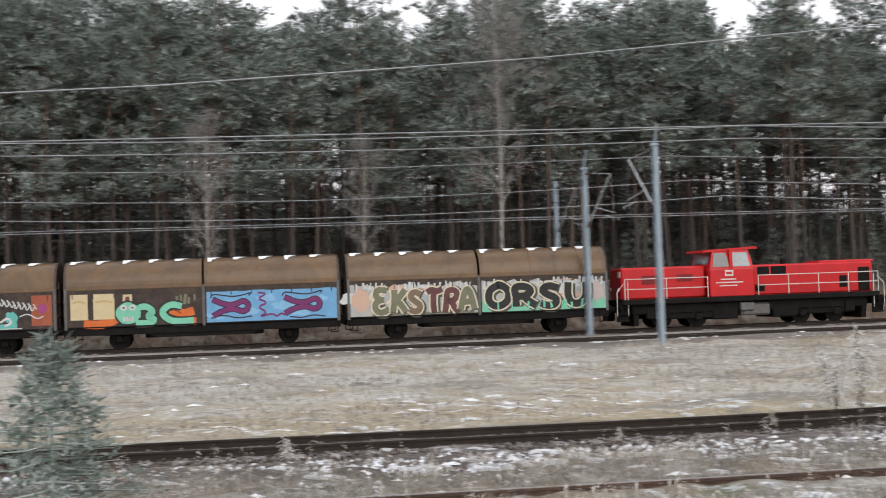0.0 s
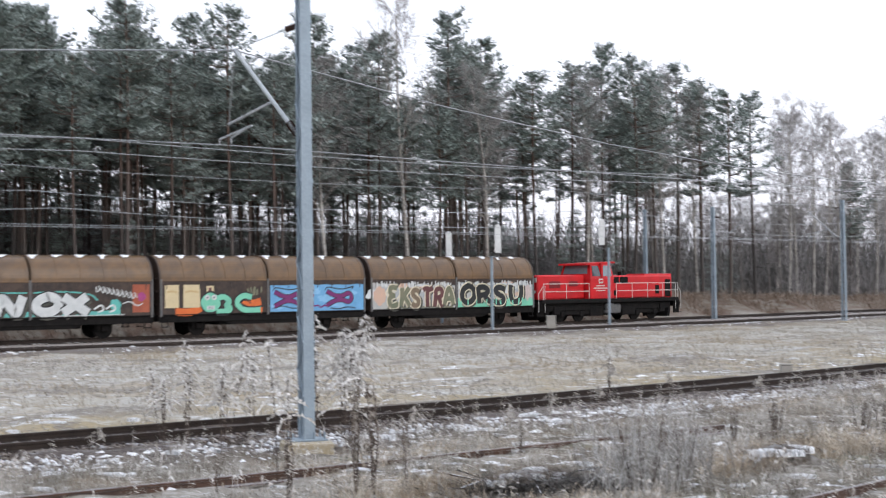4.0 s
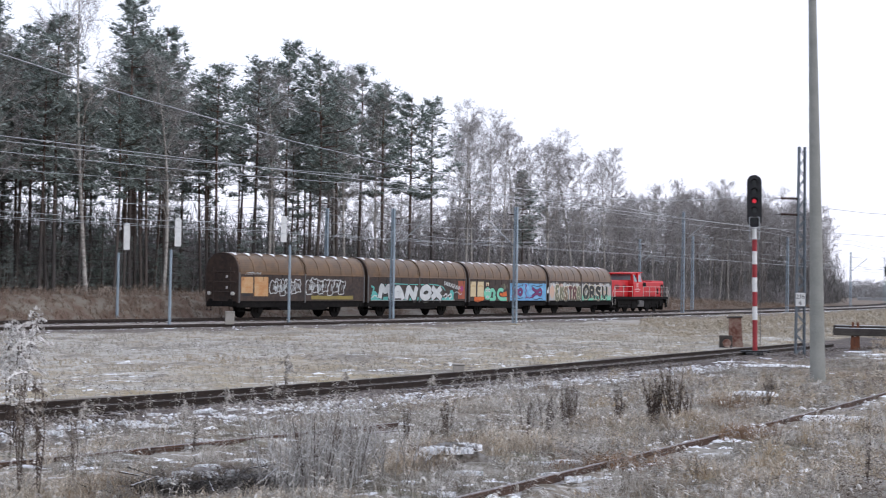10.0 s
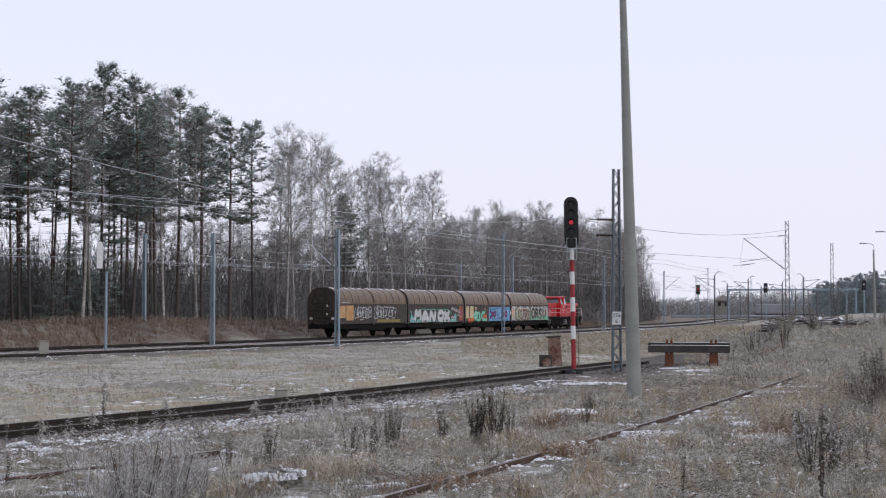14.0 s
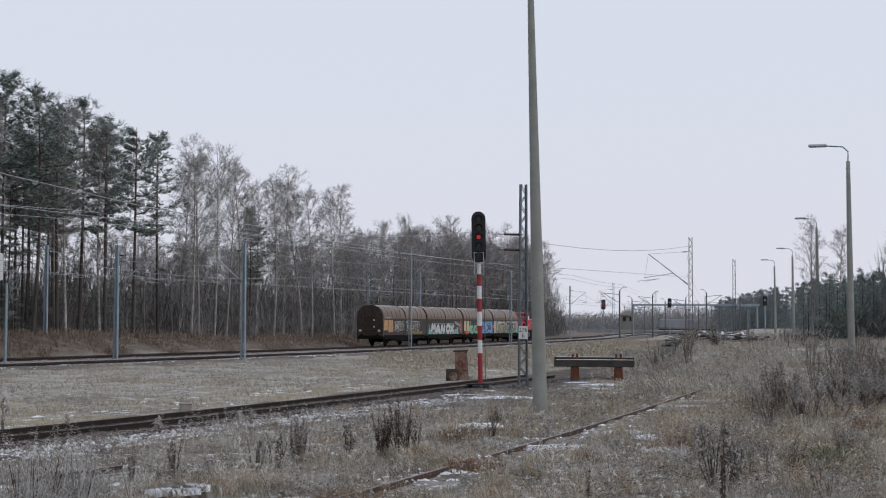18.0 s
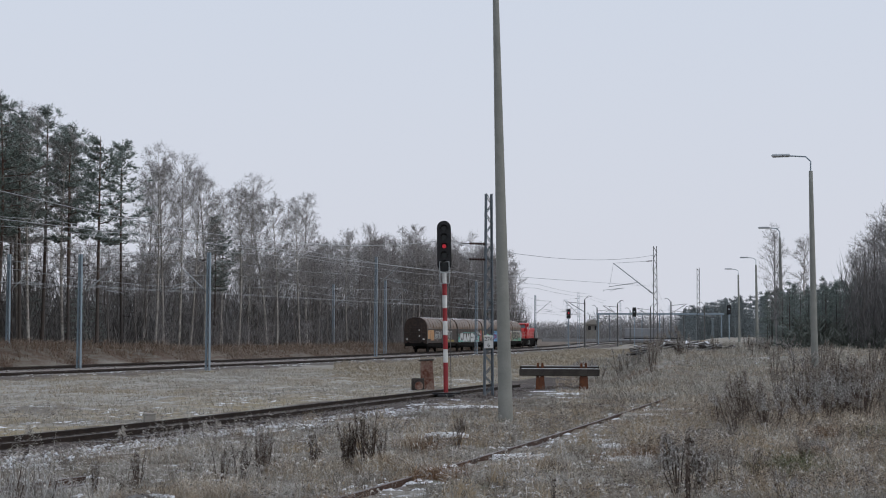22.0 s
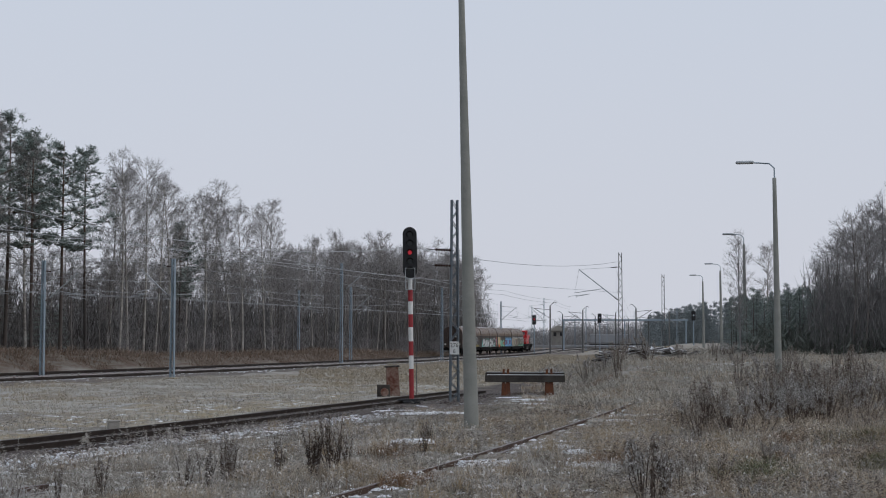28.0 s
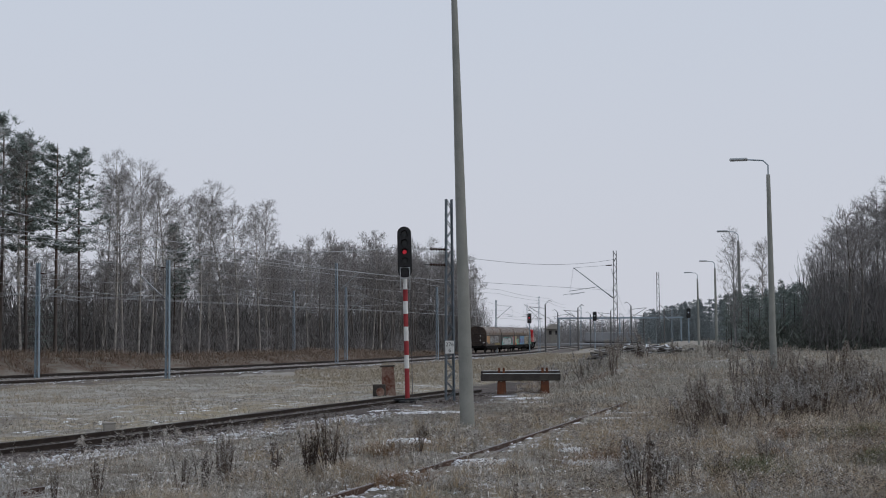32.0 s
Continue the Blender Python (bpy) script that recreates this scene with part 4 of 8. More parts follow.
def limb(s, pts, r0, r1, n=4):
    k = len(pts) - 1
    for i in range(k):
        s.tube(pts[i], pts[i + 1], r0 + (r1 - r0) * i / k, r0 + (r1 - r0) * (i + 1) / k, n, caps=False)


def clump_mesh(cent, radius, per, rg, flat=0.6, blade=(0.5, 0.11)):
    """Sprays of needles: narrow leaves that fan out from each point of cent."""
    n = len(cent)
    d = rg.normal(size=(n, per, 3))
    d[..., 2] = np.abs(d[..., 2]) * flat + 0.1
    d /= np.linalg.norm(d, axis=2, keepdims=True)
    L = radius[:, None] * (0.6 + 0.7 * rg.random((n, per))) * blade[0] * 2
    side = np.cross(d, rg.normal(size=(n, per, 3)))
    side /= np.linalg.norm(side, axis=2, keepdims=True)
    w = L * blade[1]
    o = cent[:, None, :] + rg.normal(size=(n, per, 3)) * radius[:, None, None] * 0.25
    tip = o + d * L[..., None]
    mid = o + d * (L * 0.5)[..., None]
    v = np.stack([mid * 0.5 + o * 0.5 + side * w[..., None], tip, mid * 0.5 + o * 0.5 - side * w[..., None]], 2).reshape(-1, 3)
    q = np.arange(n * per * 3).reshape(-1, 3)
    return v, q


def fill_mesh(cent, radius, rg):
    """The dense body of a needle tuft: one broad ragged leaf, nearly level, at each point."""
    n = len(cent)
    a = rg.random(n) * 6.283
    e1 = np.column_stack([np.cos(a), np.sin(a), rg.normal(0, 0.35, n)])
    e2 = np.column_stack([-np.sin(a), np.cos(a), rg.normal(0, 0.35, n)])
    r = radius[:, None]
    v = np.stack([cent - e1 * r * 0.7, cent + e2 * r * 0.55 + e1 * r * 0.3, cent + e1 * r, cent - e2 * r * 0.6], 1).reshape(-1, 3)
    q = np.arange(n * 4).reshape(-1, 4)
    return v, q[:, :3], q[:, [0, 2, 3]]


def pine_parts(seed, h, crown=0.5, spread=2.3, boughs=64, per=6, tufts=9, girth=0.14):
    """Trunk with limbs, and boughs that each spread a level plate of needle tufts."""
    rg = np.random.default_rng(seed)
    s = Shape()
    bend = rg.normal(0, 0.28, 2)
    spine = lambda f: Vector((bend[0] * math.sin(f * 3), bend[1] * math.sin(f * 2.2), h * f))
    K = 9
    for i in range(K):
        f0, f1 = i / K, (i + 1) / K
        s.tube(spine(f0), spine(f1), girth * (1 - f0) ** 0.7 + 0.02, girth * (1 - f1) ** 0.7 + 0.02, 7, caps=False)
    cents, rads = [], []
    whorls = max(6, boughs // 5)
    for k in range(boughs):
        g = ((k % whorls) + 0.3 * rg.random()) / whorls
        if g < 0.45 and rg.random() < 0.4:
            continue
        f = 1 - crown + crown * g * 0.985
        reach = spread * (0.42 + 0.75 * math.sin(math.pi * min(1, 0.18 + g * 0.7))) * (1.0 - 0.7 * g ** 3.2)
        a = rg.random() * 6.283
        ln = reach * (0.3 + 0.85 * rg.random() ** 0.8) * (1 + 0.3 * math.cos(a - seed))
        p0 = spine(f)
        out = Vector((math.cos(a), math.sin(a), 0))
        rise = ln * (0.1 + 0.5 * g) + rg.normal(0, 0.1)
        mid = p0 + out * ln * 0.5 + Vector((0, 0, rise * 0.3 - 0.04 * ln))
        tip = p0 + out * ln + Vector((0, 0, rise))
        limb(s, [p0, mid, tip], 0.045 * (1 - 0.6 * g), 0.012, 4)
        side = Vector((-out.y, out.x, 0))
        for c in range(tufts):
            q = 0.42 + 0.63 * (c + rg.random()) / tufts
            along = p0.lerp(mid, q * 2) if q < 0.5 else mid.lerp(tip, q * 2 - 1)
            half = ln * 0.4 * math.sin(min(3.0, q * 2.5)) + 0.1
            pt = along + side * half * (2 * rg.random() - 1) + Vector((0, 0, rg.normal(0.06, 0.07)))
            cents.append((pt.x, pt.y, pt.z))
            rads.append((0.34 + 0.2 * rg.random()) * (1.1 - 0.35 * g))
    for k in range(44):
        p = spine(0.12 + (0.88 - crown) * rg.random())
        a = rg.random() * 6.283
        ln = 0.5 + 1.5 * rg.random()
        limb(s, [p, p + Vector((math.cos(a) * ln, math.sin(a) * ln, -0.1 * ln + rg.normal(0, 0.1)))], 0.022, 0.006, 3)
    cents, rads = np.array(cents), np.array(rads)
    v, q = clump_mesh(cents, rads, per, rg, 0.8, (0.5, 0.075))
    fv, fa, fb = fill_mesh(cents, rads * 0.66, rg)
    v, q = np.concatenate([v, fv]), np.concatenate([q, fa + len(v), fb + len(v)])
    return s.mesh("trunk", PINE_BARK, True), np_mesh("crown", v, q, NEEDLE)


def make_tree(name, label, parts_, group, category="tree"):
    t = thing(name, label, category, pose(0, 0, -500), group=group)
    for nm, me in parts_:
        tagged(part(nm, me, None, t), kind="stuff" if category == "shrub" or name == "young_conifer" else "")
    return t


def hairs(starts, dirs, lens, width):
    """Thin pointed twigs: one long triangle each."""
    rg = np.random.default_rng(len(starts))
    side = np.cross(dirs, rg.normal(size=dirs.shape))
    side /= np.linalg.norm(side, axis=1, keepdims=True)
    v = np.stack([starts - side * width[:, None], starts + side * width[:, None], starts + dirs * lens[:, None]], 1).reshape(-1, 3)
    return v, np.arange(len(v)).reshape(-1, 3)


def bare_parts(seed, h, spread, bark, twig, lean=0.0, trunk=0.13, crown0=0.3, boughs=16, twigs=1300, droop=0.0, up=0.9, width=0.012, reach=0.5, kids=4):
    """Trunk with boughs that fork twice, and a haze of short fine twigs along all of them."""
    rg = np.random.default_rng(seed)
    s = Shape()
    K = 8
    bend = rg.normal(0, 0.3, 2)
    spine = lambda f: Vector((lean * h * f * f + bend[0] * math.sin(3 * f), bend[1] * math.sin(2.5 * f), h * f))
    for i in range(K):
        f0, f1 = i / K, (i + 1) / K
        s.tube(spine(f0), spine(f1), trunk * (1 - f0) ** 0.8 + 0.012, trunk * (1 - f1) ** 0.8 + 0.012, 6, caps=False)
    segs = []

    def bough(p, d, ln, r, lv):
        bow = Vector(rg.normal(0, 0.05 * ln, 3)) + Vector((0, 0, 0.08 * ln * (1 if lv == 2 else -0.4)))
        m = p + d * ln * 0.5 + bow
        q = p + d * ln - bow * 0.6
        if lv == 2:
            s.tube(p, m, r, r * 0.75, 3, caps=False)
            s.tube(m, q, r * 0.75, r * 0.35, 3, caps=False)
        else:
            w_ = d.orthogonal().normalized() * r
            s.add([p - w_, p + w_, m + w_ * 0.7, m - w_ * 0.7, q], [(0, 1, 2, 3), (3, 2, 4)])
        segs.append((p, m, ln * 0.5))
        segs.append((m, q, ln * 0.6))
        if lv:
            for k in range(kids):
                u = 0.2 + 0.75 * (k + rg.random()) / kids
                at_ = p.lerp(m, u * 2) if u < 0.5 else m.lerp(q, u * 2 - 1)
                nd = Vector(rg.normal(0, 1, 3))
                nd = (d + (nd - d * nd.dot(d)).normalized() * (0.55 + 0.35 * rg.random()) - Vector((0, 0, droop * 0.4 * (2 - lv)))).normalized()
                bough(at_, nd, ln * (0.62 - 0.3 * u + 0.15 * rg.random()), r * 0.5, lv - 1)

    for k in range(boughs):
        g = (k + rg.random()) / boughs
        f = crown0 + (0.97 - crown0) * g
        a = 2.4 * k + rg.normal(0, 0.5)
        d = Vector((math.cos(a), math.sin(a), up * (0.75 + 0.5 * rg.random()))).normalized()
        bough(spine(f), d, spread * (0.2 + 0.95 * math.sin(math.pi * (0.08 + 0.62 * g))) * (1 - 0.68 * g ** 2) * (0.65 + 0.4 * rg.random()), trunk * 0.34 * (1.1 - f) + 0.01, 2)
    w = np.array([x[2] for x in segs])
    pick = rg.choice(len(segs), twigs, p=w / w.sum())
    P, Q = np.array([tuple(x[0]) for x in segs])[pick], np.array([tuple(x[1]) for x in segs])[pick]
    st = P + (Q - P) * rg.random((twigs, 1))
    d = (Q - P) / np.linalg.norm(Q - P, axis=1, keepdims=True)
    e = rg.normal(size=(twigs, 3))
    d = d + e / np.linalg.norm(e, axis=1, keepdims=True) * 0.8
    d[:, 2] += 0.15 - droop
    d /= np.linalg.norm(d, axis=1, keepdims=True)
    v, t = hairs(st, d, (0.4 + 0.9 * rg.random(twigs)) * reach, np.full(twigs, width))
    return s.mesh("trunk", bark, True), np_mesh("crown", v, t, twig)


def spruce_parts(seed, h, spread, rows=11):
    """A young conifer: whorls of drooping boughs down to the ground."""
    rg = np.random.default_rng(seed)
    s = Shape().tube((0, 0, 0), (0, 0, h), 0.02 + h * 0.011, 0.01, 6, caps=False)
    cents, rads = [], []
    for k in range(rows):
        f = (k + 0.4 * rg.random()) / rows
        reach = spread * (1 - f) ** 0.85 + 0.1
        for b in range(6):
            a = rg.random() * 6.283
            ln = reach * (0.6 + 0.55 * rg.random())
            p0 = Vector((0, 0, h * (0.06 + 0.94 * f)))
            tip = p0 + Vector((math.cos(a) * ln, math.sin(a) * ln, ln * (0.25 - 0.35 * (1 - f))))
            limb(s, [p0, tip], 0.012 + 0.01 * (1 - f), 0.005, 3)
            for c in range(4):
                pt = p0.lerp(tip, 0.3 + 0.75 * rg.random()) + Vector(rg.normal(0, 0.05 * spread, 3))
                cents.append((pt.x, pt.y, pt.z))
                rads.append((0.2 + 0.14 * rg.random()) * spread * 0.5)
    v, q = clump_mesh(np.array(cents), np.array(rads), 6, rg, flat=0.5, blade=(0.5, 0.13))
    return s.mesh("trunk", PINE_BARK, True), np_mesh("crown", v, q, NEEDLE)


rt = np.random.default_rng(11)
PINE = "tall frosted Scots pine with bare reddish trunk and high crown"
pines = [make_tree("pine_tree", PINE, zip(("trunk", "crown"), pine_parts(20 + i, hh, cr, sp, bg, 10)), "pines of the wood")
         for i, (hh, cr, sp, bg) in enumerate(((20.5, 0.46, 2.7, 86), (21.5, 0.38, 2.8, 78), (19.5, 0.5, 2.8, 90), (21, 0.42, 2.6, 80), (20, 0.56, 2.6, 96)))]
backs = [make_tree("pine_tree", "tall dark pine deep in the wood", zip(("trunk", "crown"), pine_parts(40 + i, 20.5, 0.7, 3.1, 60, 2, 5)), "pines of the wood") for i in range(2)]
spruces = [make_tree("young_conifer", "dark green young conifer growing under the pines", zip(("trunk", "crown"), spruce_parts(50 + i, hh, sp)), "young conifers")
           for i, (hh, sp) in enumerate(((7.5, 1.9), (5.5, 1.7), (10, 2.2)))]
slim = [make_tree("pine_tree", "slender pine with sparse tiered crown at the wood's edge", zip(("trunk", "crown"), pine_parts(70 + i, hh, 0.5, 2.6, 62, 11, 9)), "pines of the wood") for i, hh in enumerate((19.5, 18.5))]
USED = []


def set_tree(src, x, y, scale, z=None):
    zz = float(ground_z(x, y)[0]) - 0.05
    m = pose(x, y, zz, 0, 0, float(rt.random() * 360)) @ Matrix.Diagonal((scale, scale, scale * float(0.96 + 0.08 * rt.random()), 1))
    if src not in USED:
        USED.append(src)
        src.matrix_basis = m
        return src
    c = copy_thing(src, Matrix())
    c.matrix_basis = m
    return c


def plant(src, s, off, scale):
    p = on_line(s, off)
    return set_tree(src, p.x, p.y, scale)


def polar(src, az, d, scale):
    return set_tree(src, d * math.sin(radians(az)), d * math.cos(radians(az)), scale)


# the wood's outline against the sky: heading and elevation in degrees
SKYLINE_AZ = [-30, -12, -10.6, -9.4, -2.5, 1.2, 2, 4.3, 5.4, 8.6, 10, 12.1, 14.4, 15.7, 17.4, 19, 20.5, 22.3, 24.8, 26.6, 28.6, 29.6, 30.3]
SKYLINE_EL = [12.6, 12.4, 10.5, 12.4, 12.1, 11.8, 10.2, 11.6, 10.7, 11, 10.2, 10.7, 10.4, 9.4, 11.2, 10.2, 8.9, 9.1, 9.4, 8.8, 8.05, 7.3, 6.6]


DEEP = []


def pine(src, s, off, share, tall=20.5, deep=False):
    """A pine whose top reaches a share of the way up to the wood's outline."""
    p = on_line(s, off)
    az, d = math.degrees(math.atan2(p.x, p.y)), math.hypot(p.x, p.y)
    if az > 29.9:
        return
    top = EYE[2] + d * math.tan(radians(float(np.interp(az, SKYLINE_AZ, SKYLINE_EL)))) - float(ground_z(p.x, p.y)[0])
    size = min(1.25 if tall > 10 else 1.7, top * share / tall)
    if deep:
        DEEP.append((src, pose(p.x, p.y, float(ground_z(p.x, p.y)[0]) - 0.05, 0, 0, float(rt.random() * 360)) @ Matrix.Scale(size, 4)))
    else:
        set_tree(src, p.x, p.y, size)


def joined(name, label, category, items):
    """Many trees that nobody could count, as one mesh."""
    mats, vs, ts, ms, k = [], [], [], [], 0
    for src, m in items:
        M = np.array(m)
        for c in src.children:
            me = c.data
            me.calc_loop_triangles()
            v, t = np.empty(len(me.vertices) * 3), np.empty(len(me.loop_triangles) * 3, dtype=np.int32)
            me.vertices.foreach_get("co", v)
            me.loop_triangles.foreach_get("vertices", t)
            vs.append(v.reshape(-1, 3) @ M[:3, :3].T + M[:3, 3])
            ts.append(t.reshape(-1, 3) + k)
            if me.materials[0] not in mats:
                mats.append(me.materials[0])
            ms.append(np.full(len(t) // 3, mats.index(me.materials[0]), dtype=np.int32))
            k += len(v) // 3
    me = np_mesh(name, np.concatenate(vs), np.concatenate(ts), mats[0])
    for x in mats[1:]:
        me.materials.append(x)
    me.polygons.foreach_set("material_index", np.concatenate(ms))
    return single(name, me, None, label, category, kind="stuff")


for s in np.arange(-44, 101, 1.45):
    dense_wood = s < 47
    for k in range(2):
        if s > 42 and rt.random() < (0.28 if s < 62 else 0.6):
            continue
        off = 9.5 + 7 * (k + rt.random()) + (3 if s > 80 else 0)
        pine(slim[k % 2] if s > 70 and rt.random() < 0.35 else pines[int(rt.integers(0, 5))], s + rt.normal(0, 0.6), off, (0.8 if s < 42 else 0.66) + (0.18 if s < 42 else 0.3) * rt.random())
    if dense_wood:
        if s > 8:
            pine(pines[int(rt.integers(0, 5))], s + rt.normal(0, 0.6), 18 + 9 * rt.random(), 0.7 + 0.22 * rt.random(), deep=True)
        for o0 in (24, 40, 56):
            pine(backs[int(rt.integers(0, 2))], s + rt.normal(0, 0.6), o0 + 15 * rt.random(), 0.78 + 0.18 * rt.random(), deep=True)
        for o0 in (34, 48):
            pine(spruces[int(rt.integers(0, 3))], s + rt.normal(0, 0.6), o0 + 14 * rt.random(), 0.36 + 0.2 * rt.random(), 7.7, deep=True)
        if rt.random() < 0.8:
            plant(spruces[int(rt.integers(0, 3))], s + rt.normal(0, 0.6), 20 + 14 * rt.random(), 0.9 + 0.5 * rt.random())
    else:
        for o0 in (20, 28) if s < 58 else (24,) if s < 78 else ():
            pine(pines[int(rt.integers(0, 5))], s + rt.normal(0, 0.6), o0 + 9 * rt.random(), 0.66 + 0.24 * rt.random(), deep=True)
    if s < 0 or (24 < s < 56 and rt.random() < 0.6):
        pine(pines[int(rt.integers(0, 5))], s + rt.normal(0, 0.6), 16.5 + 8 * rt.random(), 0.8 + 0.18 * rt.random())
    if s > 20:
        plant(spruces[int(rt.integers(0, 3))], s, 20 + 16 * rt.random(), 0.7 + 0.6 * rt.random())
        if rt.random() < 0.5:
            plant(spruces[int(rt.integers(0, 3))], s, 11 + 10 * rt.random(), 0.35 + 0.4 * rt.random())

joined("pine_wood", "dark pines and young conifers crowding deep in the wood", "wood", DEEP)


def outlined(src, az, el, off, tall):
    """A tree beside the line at this heading whose top stands at this elevation."""
    q = np.array([[*on_line(a, off)[:2]] for a in np.arange(-40, 240, 0.5)])
    x, y = q[np.argmin(np.abs(np.degrees(np.arctan2(q[:, 0], q[:, 1])) - az))]
    top = EYE[2] + math.hypot(x, y) * math.tan(radians(el)) - float(ground_z(x, y)[0])
    return set_tree(src, float(x), float(y), top / tall)


for k, (az, el) in enumerate(((4.3, 11.7), (8.6, 11.0), (12.1, 10.7), (14.4, 10.4), (17.4, 11.25), (18.9, 10.25), (20.8, 8.9), (22.3, 9.15), (23.7, 9.3), (24.7, 9.45), (25.7, 8.85), (26.5, 8.7), (27.5, 7.8), (28.55, 8.05), (29.6, 7.35))):
    outlined(slim[k % 2] if az > 25 else pines[k % 5], az, el, 10.5 + 1.5 * (k % 3), (19.5, 18.5)[k % 2] if az > 25 else (20.5, 21.5, 19.5, 21, 20)[k % 5])

BIRCH = "bare frosted birch tree with pale trunk"
birches = [make_tree("birch_tree", BIRCH, zip(("trunk", "crown"), bare_parts(60 + i, hh, sp, BIRCH_BARK, TWIG, lean=ln, trunk=0.13, twigs=8200, up=1.6, droop=0.3, boughs=22, width=0.0085, reach=0.5, crown0=0.32, kids=5)), "birches")
           for i, (hh, sp, ln) in enumerate(((19, 4.4, 0.0), (18, 4.0, 0.05), (20, 4.6, -0.04), (16.5, 4.2, 0.16)))]
spots = [(152, 15, 0.72), (160, 14, 0.75), (172, 15, 0.85), (190, 14, 0.92), (212, 15, 0.95)]
spots += [(-26, 9, 0.9), (46, 9, 1.0), (53, 9, 1.06), (60, 9, 0.95), (72, 10, 1.0), (82, 10, 1.0), (88, 11, 1.0)]
for s, off, sc in spots:
    plant(birches[int(rt.integers(0, 4))], s, off, sc)
for k, (az, el, i) in enumerate(((30.85, 7.2, 0), (31.2, 6.5, 1), (30.4, 6.5, 2), (31.8, 6.75, 0), (32.3, 5.9, 2), (33.5, 5.5, 0), (35.7, 5.3, 1), (32.8, 6.3, 1), (34.5, 6.05, 2), (34.2, 5.6, 1), (35.3, 5.4, 3), (36.9, 5.65, 0), (36.6, 5.2, 2), (25.6, 9.0, 2), (23.2, 8.4, 0))):
    outlined(birches[i], az, el, 12 + 2 * (k % 3), (19, 18, 20, 16.5)[i])
polar(birches[2], -7.4, 79, 0.9), polar(birches[0], -19.1, 74, 0.62), polar(birches[1], -13, 80, 0.6)
plant(pines[4], 120, 14, 0.72)
GREYBARK = mat("grey_brown_bark", (0.12, 0.105, 0.095), (0.2, 0.18, 0.165), 0.9, 0, 0.6, 5, 0.2, rand=0.6)
THICK = "leafless grey-brown young tree of a dense thicket"
thick = [make_tree("thicket_tree", THICK, zip(("trunk", "crown"), bare_parts(90 + i, hh, sp, BIRCH_BARK if i == 1 else GREYBARK, TWIG_DARK, crown0=0.3, trunk=0.085, twigs=1900, up=1.6, width=0.014, boughs=12, reach=0.55, kids=4)), "thicket beside the line")
         for i, (hh, sp) in enumerate(((13, 3.4), (14, 3.6), (12, 3.2), (11, 3.6)))]
shrubs = [make_tree("bare_shrub", "leafless frosted shrub at the wood's edge", zip(("trunk", "twig_mass"), bare_parts(120 + i, hh, sp, TWIG_DARK, TWIG, crown0=0.02, trunk=0.04, twigs=900, reach=0.4)), "shrubs", "shrub")
          for i, (hh, sp) in enumerate(((3.2, 2.2), (4.5, 2.6)))]
for s in np.arange(100, 294, 2.1):
    for k in range(3):
        sc = (0.86 + 0.26 * rt.random()) * float(np.interp(s, [100, 150, 168, 192, 230, 285, 294], [0.72, 0.82, 1.06, 1.22, 1.34, 1.34, 1.1]))
        plant(thick[int(rt.integers(0, 4))], s + rt.normal(0, 0.9), 11.5 + 6 * (k + rt.random()), sc)
for s in np.arange(34, 262, 3.2):
    plant(shrubs[int(rt.integers(0, 2))], s + rt.normal(0, 0.8), (22 if s < 100 else 10) + (14 if s < 100 else 4) * rt.random(), (0.9 if s < 100 else 0.5) + 0.4 * rt.random())


def brush(name, label, xy, z0, z1, width, material, leans=0.25, per=3, twig=None):
    """An uncountable mass of thin stems and twigs."""
    n = len(xy)
    z = ground_z(xy[:, 0], xy[:, 1])
    st = np.repeat(np.column_stack([xy, z]), per, 0)
    N = n * per
    hgt = z0 + (z1 - z0) * rt.random(N)
    st[:, 2] += hgt * 0.75 * rt.random(N)
    st[:, :2] += rt.normal(0, 0.5, (N, 2))
    d = np.column_stack([rt.normal(0, leans, N), rt.normal(0, leans, N), np.ones(N)])
    d /= np.linalg.norm(d, axis=1, keepdims=True)
    long = hgt * (0.3 + 0.4 * rt.random(N)) if twig is None else twig * (0.5 + rt.random(N))
    v, t = hairs(st, d, long, width * (0.6 + 0.8 * rt.random(N)))
    return single(name, np_mesh(name, v, t, material), material, label, "brushwood", kind="stuff")


def strip(n, s0, s1, o0, o1):
    return np.array([tuple(on_line(a, b)[:2]) for a, b in zip(s0 + (s1 - s0) * rt.random(n), o0 + (o1 - o0) * rt.random(n))])


def ring(n, a0, a1, d0, d1):
    az, d = np.radians(a0 + (a1 - a0) * rt.random(n)), d0 + (d1 - d0) * rt.random(n)
    return np.column_stack([d * np.sin(az), d * np.cos(az)])


# Stems deep in the wood, lightened so that their colour carries the haze.
DIM = mat("haze_paled_wood_interior", (0.14, 0.138, 0.122), (0.21, 0.2, 0.18), 0.95, 0, 0.3, 2, 0, island=0.9)
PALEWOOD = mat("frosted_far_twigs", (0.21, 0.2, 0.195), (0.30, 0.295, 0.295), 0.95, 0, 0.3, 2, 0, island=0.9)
BRAMBLE = mat("dark_thicket_brush", (0.114, 0.108, 0.104), (0.198, 0.19, 0.184), 0.95, 0, 0.3, 2, 0, island=0.9)
brush("wood_interior", "dim mass of stems and undergrowth deep in the pine wood", strip(15000, -80, 50, 34, 84), 3, 17, 0.1, DIM, 0.5, 3, 2.2)
brush("wood_interior", "close dark stems in the thick of the pine wood", strip(7000, -80, 22, 30, 70), 3, 14, 0.1, DIM, 0.5, 3, 2.2)
brush("wood_undergrowth", "dark undergrowth below the pines", strip(4500, -50, 58, 14, 40), 0.5, 3.5, 0.03, DIM, 0.4)
